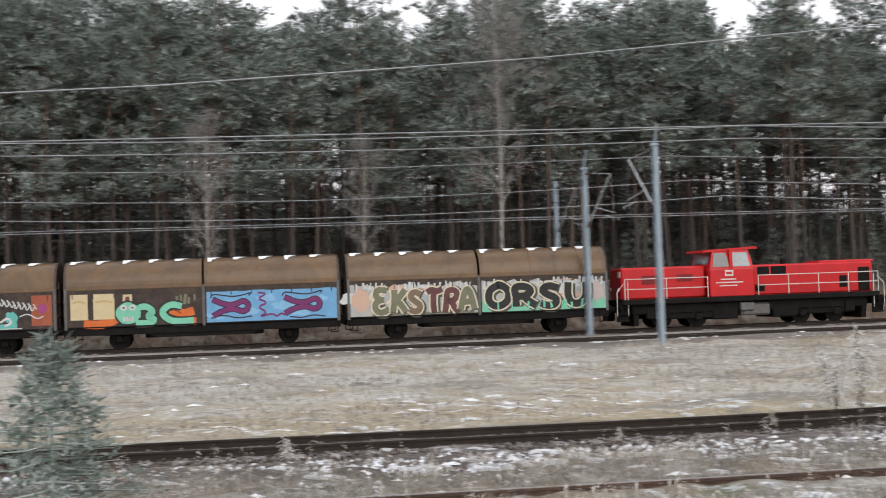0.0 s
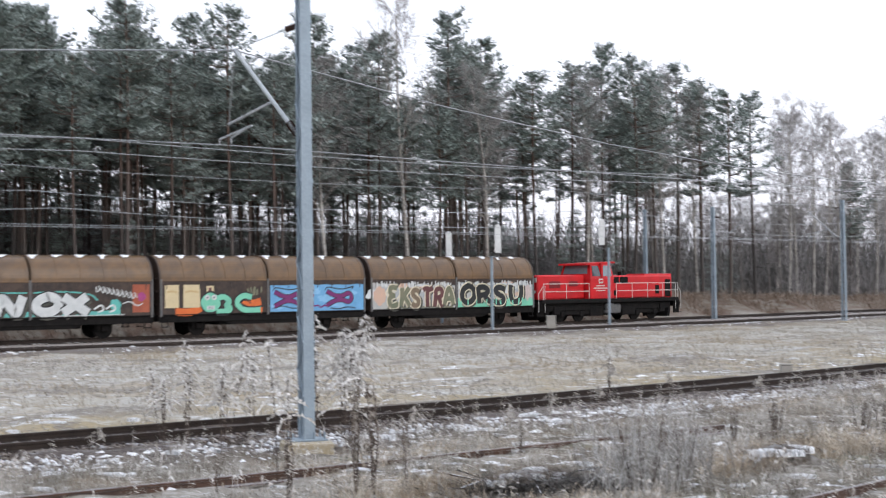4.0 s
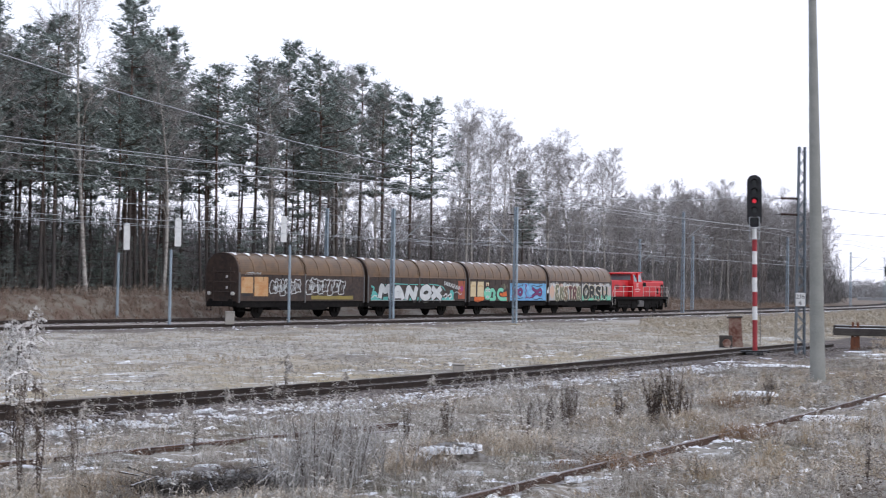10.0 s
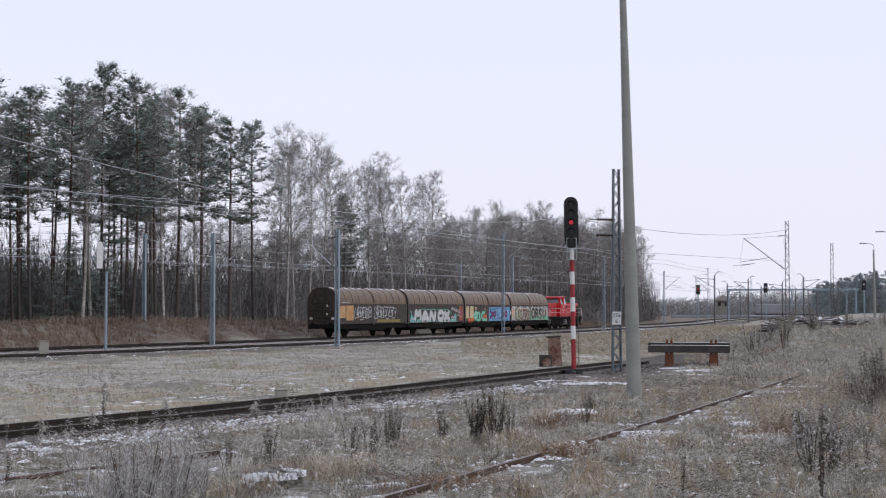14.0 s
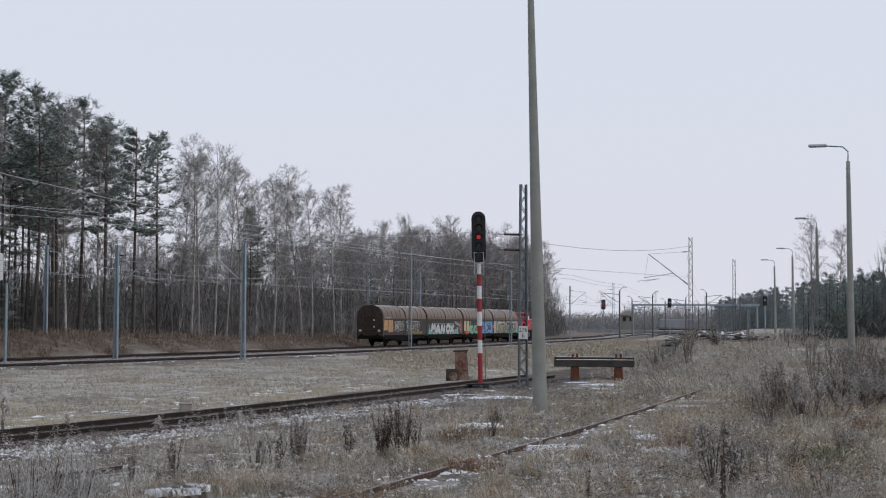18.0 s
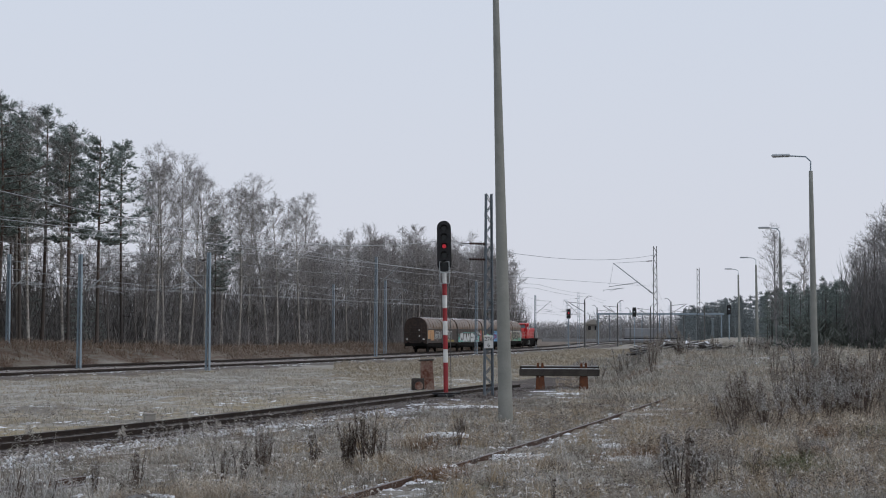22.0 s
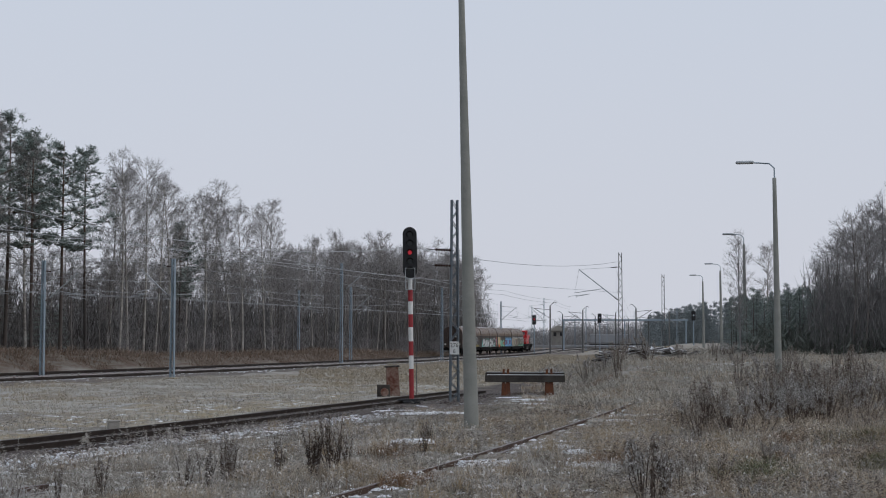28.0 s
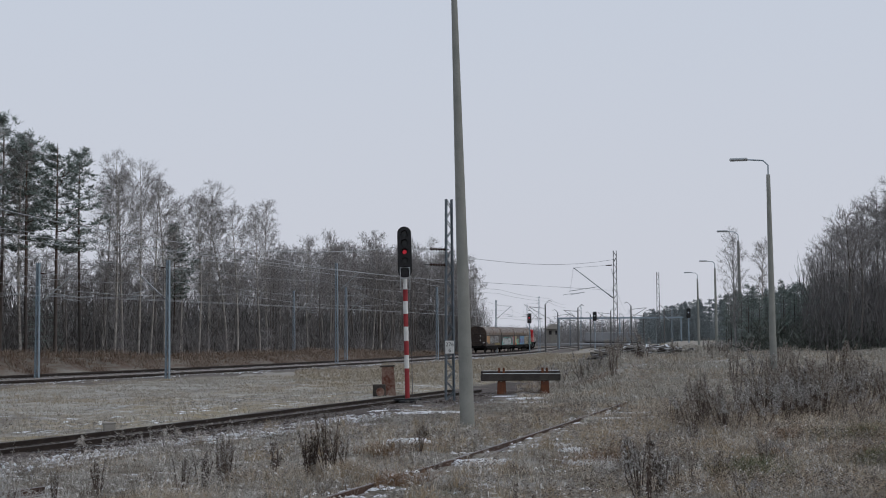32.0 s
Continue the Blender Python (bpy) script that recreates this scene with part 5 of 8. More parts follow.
brush("thicket_brush", "dense dark leafless brush of the thicket", strip(24000, 88, 292, 14, 42), 1.5, 10, 0.04, BRAMBLE, 0.4, 4, 1.6)
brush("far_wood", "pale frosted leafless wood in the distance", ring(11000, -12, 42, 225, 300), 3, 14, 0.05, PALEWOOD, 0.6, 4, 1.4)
brush("thicket_brush", "dense leafless brush at the thicket's far end", strip(9000, 225, 302, 11, 26), 1, 12.5, 0.04, BRAMBLE, 0.3, 4, 1.6)
# Added wood: its grey mass stands in for haze low over the station.
brush("far_wood", "tall pale wood added in place of haze beyond the station", ring(9000, 48.5, 58, 470, 560), 2, 12.5, 0.07, PALEWOOD, 0.6, 4, 1.8)
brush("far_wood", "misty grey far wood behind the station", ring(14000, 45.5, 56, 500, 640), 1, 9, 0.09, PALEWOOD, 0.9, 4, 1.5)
GREENDARK = mat("dark_conifer_undergrowth", (0.085, 0.095, 0.08), (0.14, 0.15, 0.13), 0.95, 0, 0.3, 2, 0, island=0.9)
# Far conifers: distance haze mixed into the green as pale blue-grey.
FARCON = mat("far_conifer_haze_blue", (0.16, 0.185, 0.19), (0.22, 0.245, 0.25), 0.95, 0, 0.05, 0.5, 0, island=0.9)
brush("wood_backing", "grey leafless growth and young trees behind the pines", strip(24000, 10, 100, 28, 60), 1, 11, 0.035, BRAMBLE, 0.3, 4, 1.5)
ridge = []
for k in range(330):
    az = 52.0 + 12 * rt.random()
    d = 360 + 110 * rt.random()
    x, y = d * math.sin(radians(az)), d * math.cos(radians(az))
    top = EYE[2] + d * math.tan(radians(float(np.interp(az, [52, 54.6, 57.4, 60], [1.05, 1.6, 2.1, 2.4])) * (0.7 + 0.3 * rt.random())))
    z = float(ground_z(x, y)[0])
    i = int(rt.integers(0, 3))
    ridge.append((spruces[i], pose(x, y, z, 0, 0, float(rt.random() * 360)) @ Matrix.Diagonal((1.5, 1.5, (top - z) / (7.5, 5.5, 10)[i], 1))))
far_ridge = joined("far_conifer_ridge", "conifer wood on the far ridge, coloured bluish grey for haze", "wood", ridge)
# Every material of the ridge gives way to the haze-tinted one.
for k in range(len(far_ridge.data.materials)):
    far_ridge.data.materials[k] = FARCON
for k in range(44):
    az, d = 55.4 + 4.6 * ((k + rt.random()) / 44), 104 + 26 * rt.random()
    polar(spruces[k % 3], az, d, (EYE[2] + 0.2 + d * math.tan(radians((0.9 + 0.75 * rt.random()) * (0.75 + 0.07 * (az - 55.4))))) / (7.5, 5.5, 10)[k % 3])
for k in range(40):
    az, d = 58.7 + 6.3 * (k + rt.random()) / 40, 98 + 24 * rt.random()
    el = float(np.interp(az, [58.7, 59.7, 61.1, 63], [3.5, 4.5, 5.7, 6.4])) * (0.72 + 0.28 * rt.random())
    i = int(rt.integers(0, 4))
    polar(thick[i], az, d, (EYE[2] - 0.9 + d * math.tan(radians(el))) / (13, 14, 12, 11)[i])
brush("lineside_brush", "dark leafless brush beside the street lamps", ring(9000, 58.6, 67, 99, 130), 1, 8.5, 0.025, BRAMBLE, 0.22, 3, 1.6)
brush("lineside_undergrowth", "dark green undergrowth beside the street lamps", ring(4000, 56.5, 66, 99, 120), 0.5, 3.0, 0.05, GREENDARK, 0.8, 4, 0.8)
columnar = make_tree("poplar_tree", "slender upright leafless poplar beside the street lamps", zip(("trunk", "crown"), bare_parts(150, 13.5, 3.3, TWIG_DARK, TWIG_DARK, crown0=0.14, trunk=0.11, twigs=3600, up=2.4, width=0.012, boughs=32, reach=0.5, kids=4)), "")
polar(columnar, 55.8, 106, 0.66), polar(birches[1], 56.9, 150, 0.6)


# ---- the train ----
BROWN = mat("brown_wagon_paint", (0.026, 0.02, 0.018), (0.066, 0.044, 0.034), 0.5, 0.0, 0.7, 5, 0.1)
OCHRE = mat("dirty_ochre_roof_paint", (0.155, 0.09, 0.042), (0.1, 0.064, 0.038), 0.36, 0.0, 0.5, 2.5, 0.03, coat=0.15)
BLACK = mat("black_underframe", (0.008, 0.008, 0.008), (0.018, 0.016, 0.015), 0.85, 0.0, 3, 20, 0.1, gloss=0.08)
RED = mat("bright_red_loco_paint", (0.56, 0.012, 0.016), (0.42, 0.012, 0.015), 0.42, 0.0, 1.2, 20, 0.03, coat=0.08)
WHITE = mat("white_paint", (0.62, 0.60, 0.56), (0.5, 0.48, 0.44), 0.5, 0, 3, 30, 0.02)
GLASS = mat("dark_window_glass", (0.16, 0.19, 0.21), (0.2, 0.23, 0.25), 0.08, 0, 1, 5, 0, coat=1.0)
SNOW = mat("roof_snow", (0.83, 0.83, 0.84), (0.72, 0.73, 0.75), 0.8, 0, 3, 20, 0.2)
CREAM = mat("cream_panel_paint", (0.60, 0.50, 0.30), (0.52, 0.42, 0.26), 0.6, 0, 2, 20, 0.05)
WL, WB = 13.25, 12.85


def profile(n=14):
    """Half of the wagon's section, from the floor up the side and over the roof: (half width, height)."""
    pts = [(1.44, 1.05), (1.45, 2.0), (1.45, 2.9)]
    for i in range(1, n + 1):
        a = math.pi / 2 * i / n
        pts.append((1.45 * math.cos(a) ** 0.8, 2.9 + 1.34 * math.sin(a) ** 0.9))
    return pts


def wagon(label, panels):
    t = thing("goods_wagon", label, "goods wagon", group="wagons of the train")
    pr = profile()
    full = [(-y, z) for y, z in pr] + [(y, z) for y, z in reversed(pr[:-1])]
    x0, x1 = -WB / 2, WB / 2
    for e in (x0, x1):
        s = Shape().extrude(full, e - 0.05, e + 0.05)
        sg = 1 if e > 0 else -1
        for z in (1.7, 2.35, 3.0):
            s.box((e + sg * 0.08, 0, z), (0.08, 2.5 - max(0, z - 2.6) * 0.6, 0.1), 0.02)
        for y in (-0.75, 0.75):
            s.box((e + sg * 0.08, y, 2.2), (0.08, 0.1, 2.2), 0.02)
        part("end_wall", s, BROWN, t)
    for e0, e1 in ((x0 + 0.05, -0.06), (0.06, x1 - 0.05)):
        s = Shape()
        roofpts = [p for p in full if p[1] >= 2.9]
        inner = [(y * 0.965, z - 0.05) for y, z in reversed(roofpts)]
        s.extrude(roofpts + inner, e0, e1)
        hood = part("roof_panel", s, OCHRE, t, smooth=False)
        r = Shape()
        for k in range(6):
            x = e0 + 0.1 + (e1 - e0 - 0.2) * k / 5
            rib = [(y * 1.012, z + 0.02) for y, z in roofpts]
            r.extrude(rib + [(y * 0.98, z - 0.02) for y, z in reversed(roofpts)], x - 0.03, x + 0.03)
        part("roof_ribs", r, OCHRE, hood)
        rg = np.random.default_rng(int(e0 * 10) + 77)
        for k in range(5):
            xa, xb = (e0 + 0.1 + (e1 - e0 - 0.2) * q / 5 + 0.05 for q in (k, k + 1))
            for side_ in (-1, 1):
                sn = Shape()
                n = 7
                for j in range(n + 1):
                    f = j / n
                    ang = math.radians(90 - (27 + 8 * rg.random()) * f)
                    y, z = 1.47 * math.cos(ang) ** 0.8, 2.92 + 1.34 * math.sin(ang) ** 0.9
                    wd = (xb - xa) * (0.9 - 0.76 * f ** 0.5)
                    sn.v += [(xa, side_ * y, z + 0.012), (xa + wd * (0.85 + 0.3 * rg.random()), side_ * y, z + 0.012)]
                sn.f = [(2 * j, 2 * j + 1, 2 * j + 3, 2 * j + 2) for j in range(n)]
                part("roof_snow", sn, SNOW, hood)
        for sy in (-1, 1):
            pan = part("sliding_wall", Shape().box(((e0 + e1) / 2, sy * 1.435, 1.99), (e1 - e0, 0.06, 1.78), 0.01), BROWN, t)
            part("top_rail", Shape().box(((e0 + e1) / 2, sy * 1.462, 2.9), (e1 - e0, 0.06, 0.07), 0.01), OCHRE, pan)
            part("bottom_rail", Shape().box(((e0 + e1) / 2, sy * 1.462, 1.12), (e1 - e0, 0.05, 0.06), 0.01), BLACK, pan)
            for k in range(7):
                part("wall_rib", Shape().box((e0 + 0.3 + (e1 - e0 - 0.6) * k / 6, sy * 1.468, 2.66), (0.05, 0.02, 0.42), 0.006), BROWN, pan)
            if sy < 0:
                panels((e0, e1), pan)
    for x in (x0, 0, x1):
        for sy in (-1, 1):
            part("door_post", Shape().box((x * 0.995, sy * 1.47, 2.0), (0.12, 0.06, 1.95), 0.01), DARKSTEEL, t)
    s = Shape()
    for sy in (-1, 1):
        s.box((0, sy * 1.36, 0.9), (WB + 0.1, 0.09, 0.34), 0.01)
        s.extrude([(-2.9, 0.8), (-2.2, 0.55), (2.2, 0.55), (2.9, 0.8)], sy * 1.3 - 0.04, sy * 1.3 + 0.04, axis=1)
    for e in (x0, x1):
        s.box((e, 0, 0.95), (0.14, 2.6, 0.34), 0.02)
    s.box((0, 0, 0.98), (WB, 0.5, 0.2))
    s.box((0, 0, 0.74), (5.6, 1.9, 0.42), 0.05)
    part("underframe", s, BLACK, t)
    for ax in (-4.0, 4.0):
        w = Shape()
        for sy in (-1, 1):
            w.tube((ax, sy * 0.68, 0.5), (ax, sy * 0.81, 0.5), 0.5, n=24)
        w.tube((ax, -0.95, 0.5), (ax, 0.95, 0.5), 0.08, n=10)
        part("wheelset", w, BLACK, t, at=None)
        for sy in (-1, 1):
            g = Shape().box((ax, sy * 1.02, 0.52), (0.34, 0.16, 0.34), 0.04)
            for k in range(4):
                g.box((ax, sy * 1.05, 0.72 + 0.035 * k), (1.35 - 0.28 * k if k else 1.4, 0.1, 0.03))
            for q in (-0.3, 0.3):
                g.extrude([(ax + q - 0.18, 0.85), (ax + q + 0.18, 0.85), (ax + q + 0.06, 0.4), (ax + q - 0.06, 0.4)], sy * 0.96 - 0.02, sy * 0.96 + 0.02, axis=1)
            part("axle_box", g, BLACK, t)
    for e, sg in ((x0, -1), (x1, 1)):
        for sy in (-1, 1):
            b = Shape().tube((e, sy * 0.875, 1.05), (e + sg * 0.14, sy * 0.875, 1.05), 0.09, n=10)
            b.tube((e + sg * 0.14, sy * 0.875, 1.05), (e + sg * 0.19, sy * 0.875, 1.05), 0.22, n=16)
            part("buffer", b, BLACK, t)
        part("coupling", Shape().box((e + sg * 0.1, 0, 0.95), (0.18, 0.12, 0.14), 0.03), BLACK, t)
        for sy in (-1, 1):
            st = Shape().box((e - sg * 0.25, sy * 1.42, 0.5), (0.4, 0.2, 0.04))
            st.tube((e - sg * 0.08, sy * 1.42, 0.5), (e - sg * 0.08, sy * 1.42, 0.95), 0.02, n=5).tube((e - sg * 0.42, sy * 1.42, 0.5), (e - sg * 0.42, sy * 1.42, 0.95), 0.02, n=5)
            part("step", st, BLACK, t)
    return t



# ---- sprayed paint on the wagons ----


def spray(name, a, b=None, scale=2.5, spread=0.5):
    return mat(name, a, b, 0.55, 0.0, scale, 22, 0.02, spread)


G_MINT = spray("mint_green_spray", (0.20, 0.55, 0.38), (0.16, 0.46, 0.33))
G_TURQ = spray("turquoise_spray", (0.12, 0.44, 0.38), (0.10, 0.36, 0.34))
G_BLUE = spray("sky_blue_spray", (0.16, 0.37, 0.60), (0.12, 0.30, 0.50))
G_PURP = spray("plum_spray", (0.14, 0.025, 0.13), (0.18, 0.03, 0.12))
G_ORNG = spray("orange_spray", (0.62, 0.15, 0.035), (0.52, 0.11, 0.03))
G_WHITE = spray("white_spray", (0.6, 0.61, 0.6), (0.46, 0.48, 0.48))
G_SILVER = spray("silver_spray", (0.40, 0.42, 0.42), (0.3, 0.32, 0.33))
G_BLACK = spray("black_spray", (0.015, 0.017, 0.018), (0.03, 0.03, 0.03))
G_CREAM = spray("cream_spray", (0.66, 0.6, 0.44), (0.56, 0.5, 0.38))
G_MAROON = spray("maroon_spray", (0.09, 0.035, 0.038), (0.14, 0.06, 0.055))
G_OLIVE = spray("olive_spray", (0.13, 0.145, 0.095), (0.19, 0.18, 0.12))
G_MIST = spray("mottled_grey_spray", (0.3, 0.34, 0.37), (0.44, 0.42, 0.38), 1.4, 0.35)
G_RUST = spray("red_rust_paint", (0.36, 0.10, 0.05), (0.26, 0.07, 0.04))
G_YELL = spray("dull_yellow_paint", (0.26, 0.21, 0.05), (0.2, 0.16, 0.05))
G_SALMON = spray("salmon_spray", (0.58, 0.37, 0.27), (0.5, 0.36, 0.28))
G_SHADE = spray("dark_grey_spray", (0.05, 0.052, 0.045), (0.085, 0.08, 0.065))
G_UMBER = spray("umber_spray", (0.15, 0.11, 0.075), (0.2, 0.15, 0.1))
G_OCHRE = spray("ochre_stain", (0.5, 0.34, 0.16), (0.45, 0.36, 0.2))
G_PALEBLUE = spray("pale_blue_spray", (0.24, 0.45, 0.66), (0.18, 0.38, 0.58))
SIDE = -1.466


def slab(name, x0, x1, z0, z1, material, parent, layer=1, wave=0.0, seed=0):
    """A sprayed field with a soft, uneven upper edge."""
    rg = np.random.default_rng(seed)
    n = 14
    pts = [(x0 + (x1 - x0) * i / n, z0) for i in range(n + 1)]
    pts += [(x1 + (x0 - x1) * i / n, z1 + wave * (rg.random() - 0.5)) for i in range(n + 1)]
    y = SIDE - 0.0035 * layer
    s = Shape().add([(x, y, z) for x, z in pts], [(i, i + 1, 2 * n - i, 2 * n + 1 - i) for i in range(n)])
    return part(name, s, material, parent)


def ribbon(name, pts, width, material, parent, layer=2, closed=False, rounds=2):
    """A sprayed stroke along the points (x, z)."""
    P = [Vector((x, 0, z)) for x, z in pts]
    for _ in range(rounds):
        Q = []
        m = len(P)
        for i in range(m if closed else m - 1):
            a, b = P[i], P[(i + 1) % m]
            Q += [a.lerp(b, 0.25), a.lerp(b, 0.75)]
        P = Q if closed else [P[0]] + Q + [P[-1]]
    m = len(P)
    v = []
    for i, p in enumerate(P):
        d = P[(i + 1) % m if closed else min(i + 1, m - 1)] - P[(i - 1) % m if closed else max(i - 1, 0)]
        if d.length < 1e-6:
            d = Vector((1, 0, 0))
        d.normalize()
        w = Vector((-d.z, 0, d.x)) * width / 2
        for q in (p + w, p - w):
            v.append((q.x, SIDE - 0.0035 * layer, q.z))
    f = [(2 * i, 2 * i + 1, (2 * i + 3) % (2 * m), (2 * i + 2) % (2 * m)) for i in range(m if closed else m - 1)]
    return part(name, Shape().add(v, f), material, parent)


def blob(name, cx, cz, rx, rz, material, parent, layer=2, seed=0, rough=0.15):
    rg = np.random.default_rng(seed)
    n = 18
    v = []
    for i in range(n):
        a = 2 * math.pi * i / n
        k = 1 + rough * (rg.random() - 0.5) * 2
        v.append((cx + rx * k * math.cos(a), SIDE - 0.0035 * layer, cz + rz * k * math.sin(a)))
    return part(name, Shape().add(v, [tuple(range(n))]), material, parent)


GLYPHS = {
    "E": [[(0.9, 0.92), (0.3, 1.0), (0.12, 0.72), (0.45, 0.54), (0.7, 0.54)], [(0.45, 0.54), (0.05, 0.4), (0.15, 0.05), (0.6, 0.0), (0.95, 0.14)]],
    "K": [[(0.14, 1.0), (0.18, 0.5), (0.1, 0.0)], [(0.85, 1.0), (0.45, 0.62), (0.2, 0.48)], [(0.3, 0.52), (0.6, 0.35), (0.95, 0.0)]],
    "S": [[(0.9, 0.85), (0.5, 1.02), (0.14, 0.8), (0.4, 0.54), (0.8, 0.36), (0.7, 0.04), (0.3, 0.0), (0.06, 0.16)]],
    "T": [[(0.02, 0.88), (0.35, 1.0), (0.7, 0.9), (1.0, 1.0)], [(0.5, 0.92), (0.46, 0.45), (0.55, 0.0)]],
    "R": [[(0.14, 0.0), (0.16, 0.55), (0.1, 0.98), (0.6, 1.02), (0.88, 0.76), (0.6, 0.5), (0.28, 0.48)], [(0.5, 0.48), (0.72, 0.2), (0.98, 0.0)]],
    "A": [[(0.04, 0.0), (0.22, 0.6), (0.46, 1.0), (0.74, 0.7), (0.96, 0.0)], [(0.25, 0.34), (0.75, 0.36)]],
    "O": [[(0.5, 1.0), (0.08, 0.78), (0.06, 0.25), (0.45, 0.0), (0.9, 0.22), (0.94, 0.74), (0.55, 1.0), (0.4, 0.98)]],
    "U": [[(0.1, 1.0), (0.08, 0.35), (0.3, 0.0), (0.7, 0.05), (0.9, 0.4), (0.86, 0.98)]],
    "B": [[(0.1, 0.02), (0.16, 0.5), (0.1, 1.0), (0.65, 1.0), (0.82, 0.76), (0.4, 0.54), (0.88, 0.42), (0.8, 0.05), (0.2, 0.0)]],
    "C": [[(0.98, 0.8), (0.55, 1.02), (0.1, 0.75), (0.08, 0.25), (0.5, 0.0), (0.95, 0.2)]],
    "M": [[(0.04, 0.0), (0.14, 0.6), (0.2, 1.0), (0.5, 0.4), (0.82, 1.0), (0.88, 0.5), (0.98, 0.0)]],
    "N": [[(0.08, 0.0), (0.14, 0.6), (0.16, 1.0), (0.5, 0.5), (0.82, 0.02), (0.84, 0.5), (0.92, 1.0)]],
    "X": [[(0.02, 1.0), (0.45, 0.55), (1.0, 0.0)], [(0.95, 1.02), (0.5, 0.5), (0.0, 0.02)]],
}


def sprayed_word(text, x0, z, wide, high, fill, edge, parent, fat=0.2, rim=0.1, layer=3, seed=0):
    """Fat hand-sprayed letters with an outline, jostling one another."""
    rg = np.random.default_rng(900 + seed)
    for k, ch in enumerate(text):
        dx, dz, hh, tilt = x0 + wide * k, z + 0.1 * (rg.random() - 0.5), high * (0.9 + 0.2 * rg.random()), rg.normal(0, 0.09)
        for j, pts in enumerate(GLYPHS[ch]):
            ribbon("letter_shadow", [(dx + 0.07 + wide * (0.06 + 0.88 * (a + tilt * b)), dz - 0.05 + hh * b) for a, b in pts], fat + rim + 0.1, G_SHADE, parent, layer - 0.5 + 0.1 * j)
        for lay, extra, m, nm in ((layer + (k % 2) * 2, rim, edge, "letter_outline"), (layer + (k % 2) * 2 + 1, 0.0, fill[k % len(fill)], "letter_stroke")):
            for j, pts in enumerate(GLYPHS[ch]):
                ribbon(nm, [(dx + wide * (0.06 + 0.88 * (a + tilt * b)), dz + hh * b) for a, b in pts], fat + extra, m, parent, lay + 0.15 * j)


def drips(x0, x1, z, n, material, pan, seed, layer=2):
    rg = np.random.default_rng(seed)
    for k in range(n):
        x = x0 + (x1 - x0) * rg.random()
        ribbon("paint_fleck", [(x, z + 0.16 * rg.random()), (x + rg.normal(0, 0.05), z - 0.1 - 0.25 * rg.random())], 0.05 + 0.1 * rg.random(), material, pan, layer, rounds=1)


def paint_ekstra(sp, pan):
    x0, x1 = sp
    rg = np.random.default_rng(31 + int(x0))
    slab("sprayed_field", x0 + 0.06, x1 - 0.04, 1.16, 2.62, G_MIST, pan, 1, 0.35, 3)
    for k in range(9):
        blob("sprayed_patch", x0 + 0.4 + (x1 - x0 - 0.8) * rg.random(), 1.9 + 0.6 * rg.random(), 0.3 + 0.5 * rg.random(), 0.16 + 0.2 * rg.random(), (G_SALMON, G_WHITE, G_SILVER)[k % 3], pan, 1.4 + 0.05 * k, 50 + k, 0.3)
    drips(x0 + 0.2, x1 - 0.2, 2.62, 30, G_WHITE, pan, 31 + int(x0))
    if x0 < -1:
        blob("sprayed_patch", x0 + 0.55, 1.95, 0.42, 0.55, G_SALMON, pan, 2, 4)
        blob("figure_outline", x0 + 1.55, 2.12, 0.55, 0.47, G_CREAM, pan, 2.2, 5, 0.06)
        blob("sprayed_figure", x0 + 1.55, 2.12, 0.46, 0.38, G_SILVER, pan, 2.6, 5, 0.06)
        sprayed_word("EKSTRA", x0 + 1.15, 1.28, 0.84, 1.06, (G_OLIVE, G_OLIVE, G_UMBER, G_MAROON, G_MAROON, G_OLIVE), G_CREAM, pan, 0.3, 0.13, 3, 1)
        ribbon("dark_ground_line", [(x0 + 1.1, 1.2), (x0 + 3.0, 1.24), (x1 - 0.2, 1.2)], 0.1, G_OLIVE, pan, 2)
    else:
        slab("sprayed_band", x0 + 0.06, x1 - 0.04, 1.16, 1.6, G_MINT, pan, 2, 0.3, 6)
        blob("sprayed_patch", x1 - 0.5, 1.95, 0.34, 0.5, spray("pale_rose_spray", (0.55, 0.45, 0.42)), pan, 2.4, 8)
        sprayed_word("ORSU", x0 + 0.2, 1.4, 1.32, 1.02, (G_BLACK,), G_CREAM, pan, 0.36, 0.14, 3, 2)
        ribbon("white_edge", [(x0 + 0.3, 2.5), (x0 + 1.2, 2.62), (x0 + 2.3, 2.48), (x0 + 3.6, 2.6), (x0 + 5.0, 2.5)], 0.07, G_WHITE, pan, 2)
        drips(x0 + 0.2, x1 - 0.3, 1.5, 16, G_MINT, pan, 61, 8)


